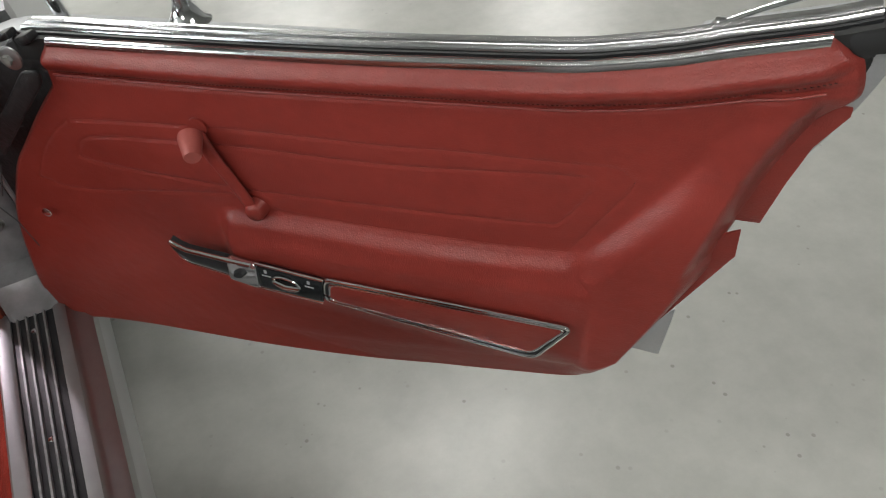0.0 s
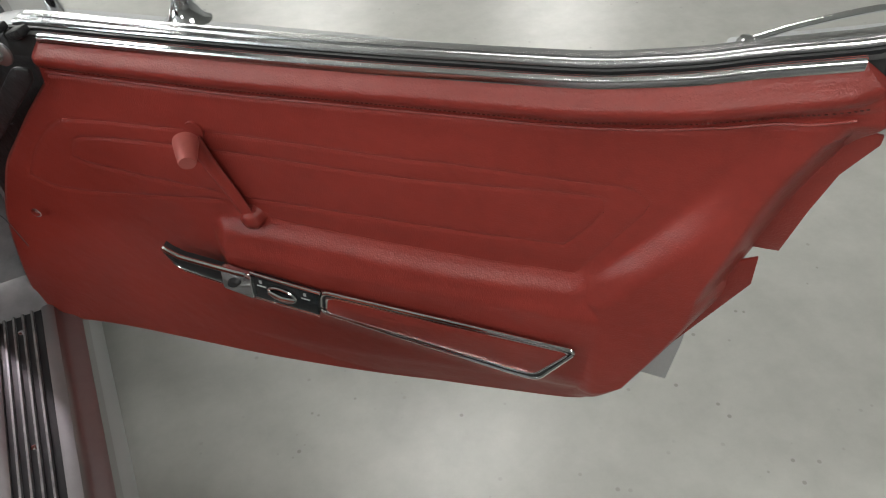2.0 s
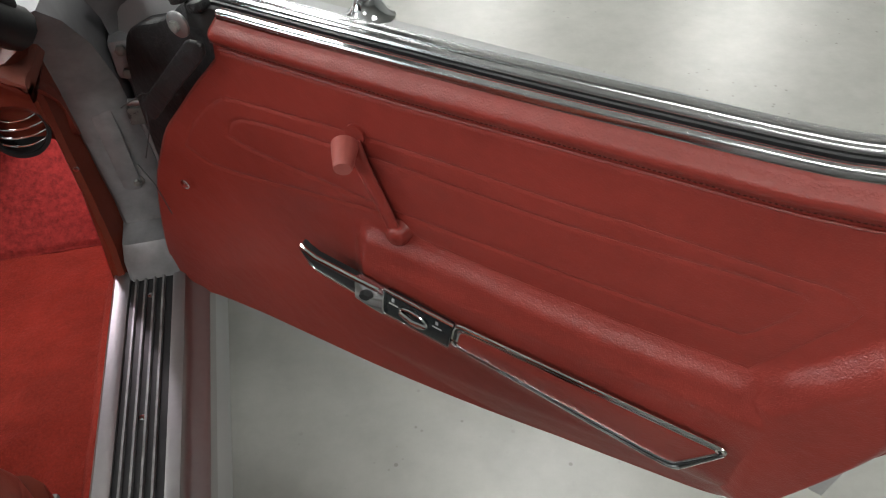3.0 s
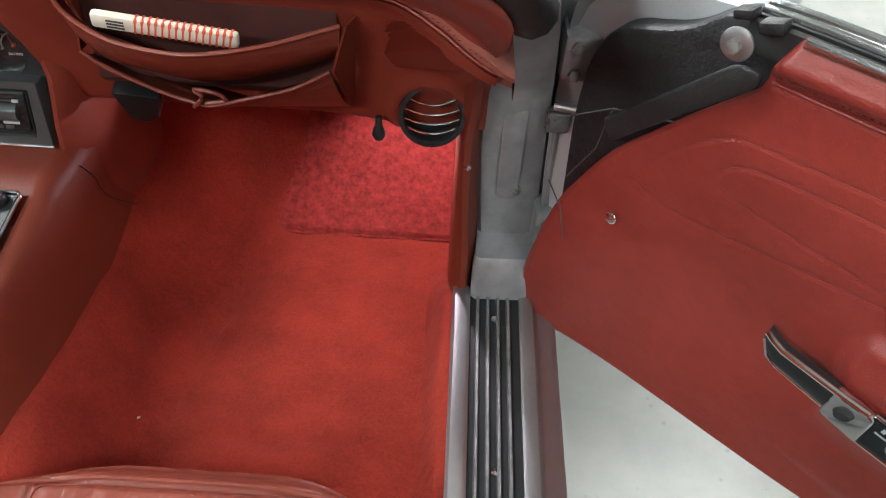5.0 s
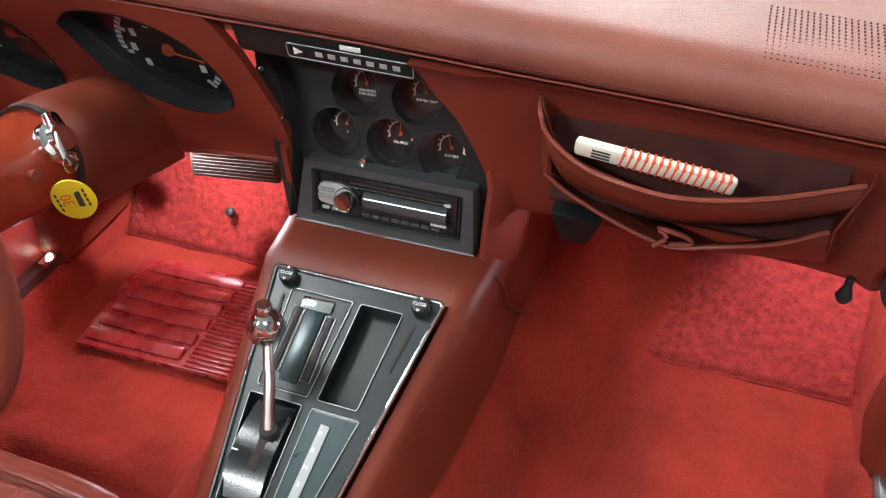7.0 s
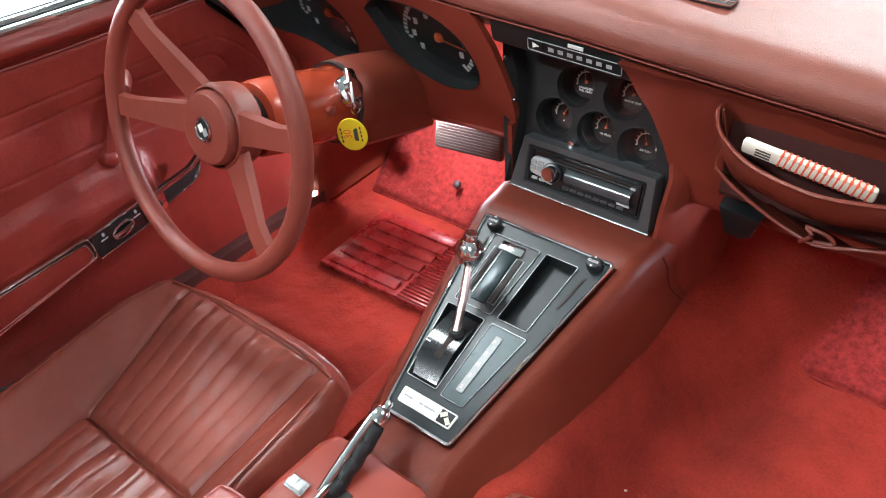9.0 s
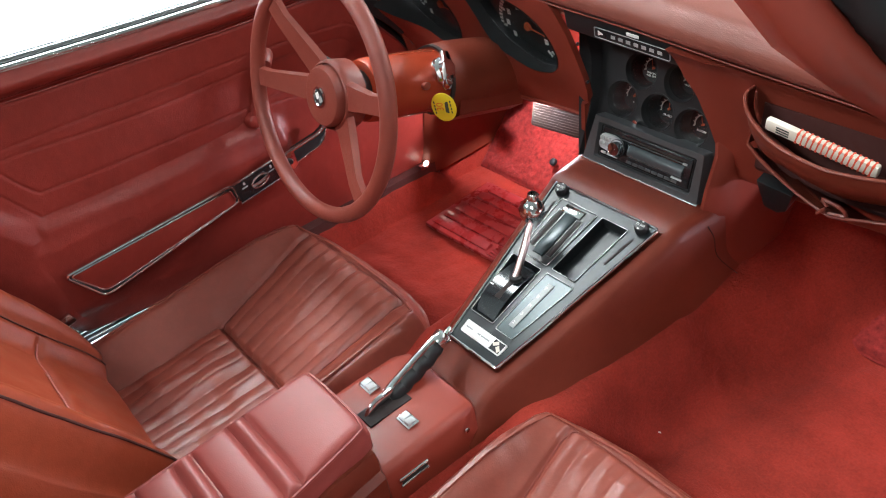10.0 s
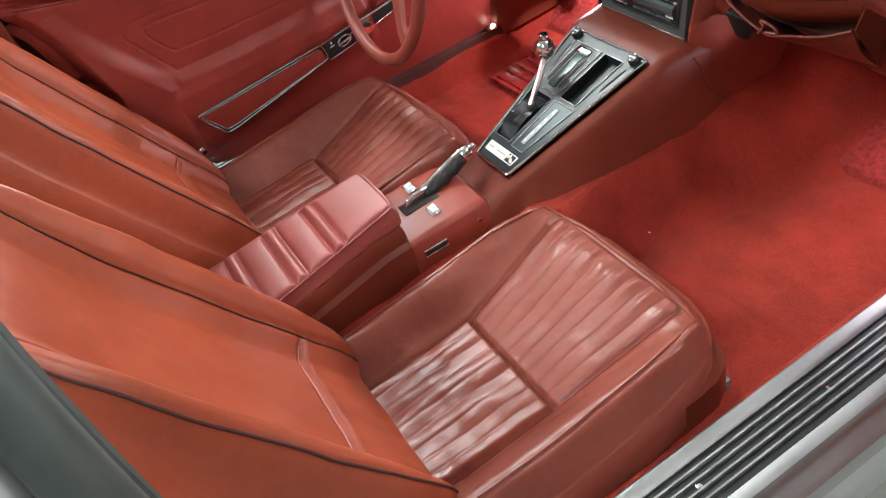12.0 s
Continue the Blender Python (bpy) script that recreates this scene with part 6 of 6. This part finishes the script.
def build_seat(s, label):
    st = thing("bucket_seat", label, "car seat", group="bucket seats")
    cx = 0.347

    def map2(p, q, k=0.58):
        return p * math.sqrt(max(0, 1 - k * q * q * q * q / 2)), q * math.sqrt(max(0, 1 - k * p * p * p * p / 2))

    def cushion(a, b):
        p, q = 2 * a - 1, 2 * b - 1
        X, Y = map2(p, q)
        x = cx + 0.243 * X
        y = -0.557 + 0.320 * Y
        z = interp(y, [(-0.87, 0.372), (-0.70, 0.376), (-0.53, 0.386), (-0.42, 0.421), (-0.32, 0.455), (-0.24, 0.460)])
        dx = (x - cx)
        ad = abs(dx)
        hw = interp(y, [(-0.85, 0.118), (-0.53, 0.122), (-0.40, 0.138), (-0.30, 0.152)])
        out = smooth01((ad - hw) / 0.075)
        z += interp(y, [(-0.80, 0.055), (-0.53, 0.062), (-0.40, 0.040), (-0.28, 0.012), (-0.22, 0.0)]) * out
        e = min((1 - abs(p)) / 0.20, (1 - abs(q)) / 0.20)
        z -= 0.060 * (1 - smooth01(e)) ** 2.2
        rear_part = smooth01((-0.528 - y) / 0.01)
        ins = smooth01((hw - ad) / 0.008) * smooth01((-0.288 - y) / 0.012)
        wob = 0.0035 * noise.noise(V((dx * 12, y * 14, 3 * s)))
        u = (dx + wob) / (hw / 4.5) + 0.5
        g = abs(u - round(u)) * hw / 4.5
        z += ins * (-0.0016 * math.exp(-(g / 0.0018) ** 2))
        z += ins * (0.0004 + 0.0014 * smooth01((y + 0.38) / 0.08)) * math.cos(2 * math.pi * (u - 0.5))
        z += ins * 0.0035 * math.exp(-((y + 0.318) / 0.022) ** 2) * noise.noise(V((dx * 60, y * 12, 5 * s)))
        z += rear_part * ins * (0.0060 * noise.noise(V((dx * 26, y * 7, 3 * s))) + 0.0035 * noise.noise(V((dx * 13, y * 20, 7))) + 0.008)
        z += (1 - rear_part) * ins * 0.0012 * noise.noise(V((dx * 20, y * 10, 9 * s)))
        z -= 0.009 * math.exp(-((y + 0.527) / 0.0045) ** 2) * smooth01((hw + 0.004 - ad) / 0.01)
        z -= 0.007 * math.exp(-((ad - hw) / 0.005) ** 2) * smooth01((-0.288 - y) / 0.01)
        z -= 0.006 * math.exp(-((y + 0.288) / 0.005) ** 2) * smooth01((hw + 0.004 - ad) / 0.01)
        z -= 0.003 * math.exp(-((ad - 0.205) / 0.003) ** 2) * smooth01((-0.30 - y) / 0.03)
        z += 0.0032 * noise.noise(V((x * 12 * s, y * 10, 4))) + 0.0012 * noise.noise(V((x * 40, y * 30, 8)))
        return V((s * x, y, z))
    cu = part("cushion", sheet(190, 220, cushion, (0, 0, -0.10)), M_LEATHER, st, "pleated red leather seat cushion", sharp=75)
    loop = []
    for k in range(72):
        t = 2 * math.pi * k / 72
        c, n_ = math.cos(t), math.sin(t)
        m_ = max(abs(c), abs(n_))
        p, q = c / m_ * 0.83, n_ / m_ * 0.86
        loop.append(cushion((p + 1) / 2, (q + 1) / 2) + V((0, 0, 0.001)))
    part("piping", tube(loop, 0.0026, 6, True), M_LEATHER, cu)
    ring = []
    for k in range(81):
        yy = -0.84 + 0.52 * k / 80
        ring.append((interp(yy, [(-0.85, 0.118), (-0.53, 0.122), (-0.40, 0.138), (-0.325, 0.149)]), yy))
    arc = [(0.149 * math.cos(t_ * math.pi / 20) ** 0.45, -0.312 + 0.024 * math.sin(t_ * math.pi / 20) ** 0.6) for t_ in range(1, 10)]
    outline = ring + arc
    outline = outline + [(-x, y) for x, y in outline[::-1]]
    part("insert_seam", tube([cushion_at(cushion, s, cx, x, y) + V((0, 0, 0.0012)) for x, y in outline], 0.0009, 5), M_STITCH, cu, "sewn seam round the pleated insert")
    part("cross_seam", tube([cushion_at(cushion, s, cx, -0.122 + 0.244 * k / 24, -0.527) + V((0, 0, 0.002)) for k in range(25)], 0.0010, 5), M_STITCH, cu)
    part("seat_base", loft([[V((s * (cx + 0.235 * a), -0.552 + 0.302 * b, z)) for a, b in round_poly([(-1, -1), (1, -1), (1, 1), (-1, 1)], 0.3)] for z in (0.285, 0.36)]), M_VINYL, st, "red vinyl seat base")
    for xx in (0.17, 0.55):
        part("seat_rail", rbox(0.03, 0.52, 0.025, pose(s * xx, -0.52, 0.302), 0.004), M_GREASE, st, "dark metal seat rail")
    # backrest
    B0, U, N = V((0, -0.715, 0.385)), V((0, -0.485, 0.875)), V((0, 0.875, 0.485))

    def back_half(v):
        return interp(v, [(0.0, 0.215), (0.10, 0.226), (0.30, 0.230), (0.50, 0.228), (0.62, 0.220), (0.72, 0.200), (0.80, 0.175)])

    def back(a, b):
        p, q = 2 * a - 1, 2 * b - 1
        X, Y = map2(p, q, 0.5)
        v = 0.39 + 0.41 * Y
        dx = back_half(v) * X
        ad = abs(dx)
        split = interp(v, [(0.0, 0.165), (0.17, 0.150), (0.35, 0.140), (0.55, 0.135), (0.80, 0.13)])
        bol = smooth01((ad - split + 0.045) / 0.085)
        n = -0.018 + 0.052 * bol
        n += 0.025 * smooth01((v - 0.48) / 0.2) * (1 - bol)
        e = min((1 - abs(p)) / 0.26, (1 - abs(q)) / 0.14)
        n -= 0.075 * (1 - smooth01(e)) ** 2.2
        n -= 0.007 * math.exp(-((ad - split) / 0.004) ** 2)
        n -= 0.008 * math.exp(-((v - 0.172) / 0.005) ** 2) * smooth01((split - ad) / 0.01)
        n += 0.004 * smooth01((0.172 - v) / 0.02) * smooth01((split - ad) / 0.02)
        for vv in (0.690, 0.704):
            n -= 0.003 * math.exp(-((v - vv) / 0.004) ** 2)
        n += 0.003 * noise.noise(V((dx * 9, v * 9, 2 * s))) + 0.0016 * noise.noise(V((dx * 26, v * 18, 11)))
        return V((s * (cx + dx), 0, 0)) + B0 + U * v + N * n
    bk_ = part("backrest", sheet(130, 200, back, -N * 0.075), M_SEATB, st, "high red leather backrest with side bolsters", sharp=75)
    for side in (-1, 1):
        pts = []
        for k in range(50):
            b = 0.03 + 0.94 * k / 49
            pts.append(back(0.5 + side * 0.425, b) + N * 0.001)
        part("bolster_piping", tube(pts, 0.0020, 6), M_TRIMSHADE, bk_)
        seam = []
        for k in range(46):
            b = 0.05 + 0.86 * k / 45
            v = 0.39 + 0.41 * (2 * b - 1)
            sp = interp(v, [(0.0, 0.165), (0.17, 0.150), (0.35, 0.140), (0.55, 0.135), (0.80, 0.13)])
            seam.append(back(0.5 + side * 0.5 * sp / back_half(v), b) + N * 0.0022)
        part("bolster_seam", tube(seam, 0.0013, 5), M_TRIMSHADE, bk_, "dark bolster seam")
    lip = [back(0.5 + t, 0.232) + N * 0.003 for t in [-0.30 + 0.60 * k / 24 for k in range(25)]]
    part("seam_fold", tube(lip, 0.0016, 6), M_PALE, bk_, "pale stitched seam fold")
    for vv in (0.884, 0.901):
        part("headrest_seam", tube([back(0.5 + t, vv - 0.02) + N * 0.002 for t in [-0.36 + 0.72 * k / 24 for k in range(25)]], 0.0013, 6), M_PALE, bk_, "pale double headrest seam")
    part("backrest_shell", loft([[V((s * (cx + back_half(v) * 0.97 * a), 0, 0)) + B0 + U * v + N * n for a, n in ((-1, -0.075), (1, -0.075), (0.9, -0.105), (-0.9, -0.105))] for v in (0.03, 0.2, 0.45, 0.65, 0.76)]), M_VINYL, st, "red vinyl backrest shell")
    part("recline_lever", rbox(0.012, 0.05, 0.022, pose(s * 0.612, -0.755, 0.455, 20, 0, 0), 0.004), M_CHROME, st, "chrome seat release lever")
    return st


build_seat(1, "red leather passenger bucket seat with pleated cushion")
build_seat(-1, "red leather driver bucket seat beside the armrest box")

# ---- steering column and wheel ----
WC = V((-0.355, -0.283, 0.792))
AX = V((0, 0.966, -0.259))
WT = axes(WC, (1, 0, 0), (0, 0.259, 0.966), -AX)
wh = thing("steering_wheel", "red leather four-spoke steering wheel", "steering wheel", WT)
part("rim", tube([V((0.193 * math.cos(a), 0.193 * math.sin(a), 0.0)) for a in [2 * math.pi * k / 72 for k in range(72)]], 0.0135, 14, True), M_WHEEL, wh, "stitched red leather rim")
for ang in (-44, 12, 138, 184):
    a = radians(ang)
    d, q = V((math.cos(a), math.sin(a), 0)), V((-math.sin(a), math.cos(a), 0))
    rings = []
    for r, w, o, h in ((0.040, 0.026, -0.030, 0.006), (0.062, 0.023, -0.028, 0.006), (0.10, 0.020, -0.018, 0.006), (0.15, 0.0165, -0.004, 0.005), (0.189, 0.017, 0.0, 0.005)):
        rings.append([d * r + q * w + V((0, 0, o - h)), d * r + q * (w * 0.85) + V((0, 0, o + h)), d * r - q * (w * 0.85) + V((0, 0, o + h)), d * r - q * w + V((0, 0, o - h))])
    part("spoke", loft(rings), M_WHEEL, wh, "flat red spoke", sharp=30)
HZ = -0.036
hub = part("horn_pad", lathe([(0.056, -0.024 + HZ), (0.058, 0.004 + HZ), (0.056, 0.014 + HZ), (0.0535, 0.016 + HZ), (0.0525, 0.004 + HZ), (0.0500, 0.004 + HZ), (0.050, 0.022 + HZ), (0.046, 0.028 + HZ), (0.036, 0.030 + HZ), (0.001, 0.030 + HZ)], 48), M_WHEEL, wh, "round red horn pad")
part("emblem_ring", lathe([(0.015, 0.028 + HZ), (0.017, 0.032 + HZ), (0.014, 0.033 + HZ), (0.013, 0.031 + HZ)], 30, None, False), M_CHROME, hub)
part("emblem", lathe([(0.001, 0.0315 + HZ), (0.014, 0.0315 + HZ), (0.014, 0.030 + HZ), (0.001, 0.030 + HZ)], 30), M_BLACK, hub, "black round emblem")
for a, b, r in ((-0.004, 0.002, 35), (0.005, -0.002, 35)):
    part("emblem_flag", rbox(0.008, 0.010, 0.001, pose(a, b, 0.032 + HZ, 0, 0, r), 0), M_WHITE if a < 0 else M_GREYPRINT, hub, smooth=False)
part("hub_boss", lathe([(0.030, -0.09), (0.036, -0.085), (0.046, -0.06), (0.046, -0.05)], 32), M_BLACK, wh)

col = thing("steering_column", "red painted steering column with ignition lock", "steering column", WT)
part("tube", lathe([(0.001, -0.085), (0.050, -0.085), (0.053, -0.090), (0.055, -0.12), (0.055, -0.245), (0.052, -0.250)], 40), M_COLUMN, col, "bright red painted column")
# Darker vinyl red on cowl and lower cover stands in for their shadow.
part("cowl", lathe([(0.058, -0.238), (0.063, -0.244), (0.066, -0.28), (0.066, -0.34), (0.064, -0.42)], 40), M_VINYL, col, "column cowl, shadow put into its darker red")
part("cowl_ring", lathe([(0.0585, -0.236), (0.0615, -0.236), (0.0625, -0.243), (0.0585, -0.244)], 40, None, False), M_DARK, col)
part("lower_cover", loft([[V((x, y, z)) for x, y in ((-0.062, 0.02), (-0.060, -0.05), (-0.03, -0.070), (0.03, -0.070), (0.060, -0.05), (0.062, 0.02))] for z in (-0.26, -0.34, -0.42)]), M_VINYL, col)
part("turn_stalk", tube([V((-0.05, 0.0, -0.115)), V((-0.09, 0.012, -0.107)), V((-0.125, 0.02, -0.10)), V((-0.145, 0.02, -0.098))], [0.004, 0.004, 0.0055, 0.006], 10), M_BLACK, col, "black turn stalk")
part("hazard_knob", lathe([(0.006, 0), (0.007, 0.010), (0.001, 0.011)], 14, axes((0.0525, 0.012, -0.178), (0, 1, 0), (0, 0, 1), (1, 0.2, 0))), M_WHEEL, col)
part("rivet_hole", lathe([(0.005, 0), (0.005, 0.001), (0.001, 0.001)], 12, axes((0.0448, -0.032, -0.21), (0, 1, 0), (0, 0, 1), (0.82, -0.57, 0))), M_DARK, col)
LK = axes((0.0455, 0.031, -0.222), (0, 0, 1), (-0.56, 0.83, 0), (0.83, 0.56, 0))
lockc = part("ignition_lock", lathe([(0.023, -0.006), (0.024, 0.003), (0.022, 0.010), (0.016, 0.013), (0.014, 0.020), (0.001, 0.020)], 26, LK), M_CHROME, col, "chrome ignition lock")
part("lock_ear", prism(round_poly([(-0.009, -0.030), (0.006, -0.032), (0.014, -0.008), (0.010, 0.010), (0.010, 0.030), (-0.006, 0.030), (-0.013, 0.006)], 0.004), 0.008, LK @ pose(0, 0, 0.010, 0, 0, 12), 0.002), M_CHROME, lockc, "chrome lock ears")

ky = thing("ignition_key", "metal key in the lock with a yellow oval tag", "key", Matrix.Translation((-0.282, -0.078, 0.772)))
part("key_bow", prism(round_poly([(-0.012, -0.012), (0.014, -0.010), (0.014, 0.012), (-0.010, 0.014)], 0.005), 0.0026, axes((0.0, 0, 0.006), (0.7, -0.7, 0), (0, 0, 1), (0.7, 0.7, 0)), 0.0008), M_WHITE, ky, "pale nickel key bow")
part("key_ring", tube([V((0.002, 0.004 + 0.010 * math.cos(a), -0.016 + 0.012 * math.sin(a))) for a in [2 * math.pi * k / 24 for k in range(24)]], 0.0011, 6, True), M_CHROME, ky, "thin key ring")
TG = axes((0.002, -0.010, -0.056), (0.80, 0.56, 0.06), (0.02, -0.14, 0.99), (0.56, -0.82, -0.12))
tag = part("key_tag", lathe([(0.001, -0.0012), (0.0215, -0.0012), (0.022, 0.0), (0.0215, 0.0012), (0.001, 0.0012)], 40, TG @ Matrix.Diagonal((1, 1.32, 1, 1))), M_YELLOW, ky, "yellow oval plastic tag")
letters("30", 0.017, TG @ pose(-0.006, 0.002, 0.0016, 0, 0, 90), M_TAGRED, tag)
part("tag_picture", prism(round_poly([(0.002, -0.010), (0.008, -0.012), (0.009, 0.012), (0.003, 0.010)], 0.002), 0.0004, TG @ pose(0, 0, 0.0013)), M_TAGINK, tag)
for k, x in enumerate((-0.0155, 0.0130)):
    for y in (-0.010, -0.003, 0.004, 0.011):
        part("print_bar", rbox(0.0022, 0.0048, 0.0004, TG @ pose(x, y, 0.0015), 0), M_TAGINK, tag, smooth=False)

# ---- driver footwell ----
matd = thing("heel_pad", "red ribbed rubber heel pad moulded into the carpet", "heel pad", pose(-0.385, 0.108, 0.3045, 1, 0, 2))
part("pad", rbox(0.285, 0.205, 0.010, None, 0.003), M_MAT, matd)
for k in range(6):
    part("ridge", rbox(0.175, 0.022, 0.012, pose(-0.045 + 0.004 * k, -0.080 + 0.032 * k, 0.006, 14, 0, 0), 0.003), M_MAT, matd)
for k in range(22):
    part("fine_rib", rbox(0.075, 0.0038, 0.006, pose(0.092, -0.097 + 0.0089 * k, 0.0065), 0.001), M_MAT, matd)
brk = thing("brake_pedal", "wide worn grey rubber brake pedal", "pedal", axes((-0.325, 0.245, 0.530), (0.993, 0.05, 0.09), (-0.09, 0.3, 0.94), (0.05, -0.95, 0.3)))
part("pad", rbox(0.155, 0.056, 0.014, None, 0.006), M_PEDAL, brk, "ridged grey pedal rubber")
for k in range(9):
    part("groove", rbox(0.140, 0.0022, 0.002, pose(0, -0.022 + 0.0055 * k, 0.0072), 0.0006), M_PEDAL, brk)
part("pedal_arm", tube([V((0.03, 0.0, -0.006)), V((0.03, 0.06, -0.04)), V((0.03, 0.16, -0.06))], 0.009, 10, flat=0.5), M_BLACK, brk)
cab = thing("release_pull", "small black pull knob under the dash edge", "pull knob")
part("stem", tube([(-0.463, 0.255, 0.640), (-0.463, 0.259, 0.553)], 0.004, 10), M_BLACK, cab)
part("knob", rbox(0.012, 0.010, 0.022, pose(-0.463, 0.259, 0.543), 0.003), M_BLACK, cab)
tagged(part("carpet_stud", lathe([(0.009, 0), (0.008, 0.006), (0.004, 0.008), (0.001, 0.008)], 16, axes((-0.405, 0.300, 0.368), (1, 0, 0), (0, 0.7, 0.7), (0, -0.7, 0.7))), M_BLACK), "small dark carpet stud", "stud")
ln = thing("courtesy_lamp", "small glowing courtesy lamp low on the sill", "lamp")
part("base", rbox(0.012, 0.03, 0.012, pose(-0.622, 0.09, 0.376), 0.003), M_CHROME, ln)
part("lens", lathe([(0.007, 0), (0.006, 0.005), (0.001, 0.007)], 14, axes((-0.616, 0.09, 0.384), (0, 1, 0), (0, 0, 1), (1, 0, 0.4))), M_LENS, ln, "lit lens")
tagged(part("lint_fleck", rbox(0.0042, 0.0024, 0.0016, pose(0.218, -0.118, footwell(0.218, -0.118) + 0.0012, 0, 8, 30), 0.0004), M_PAPER), "tiny pale lint fleck on the passenger carpet", "lint")
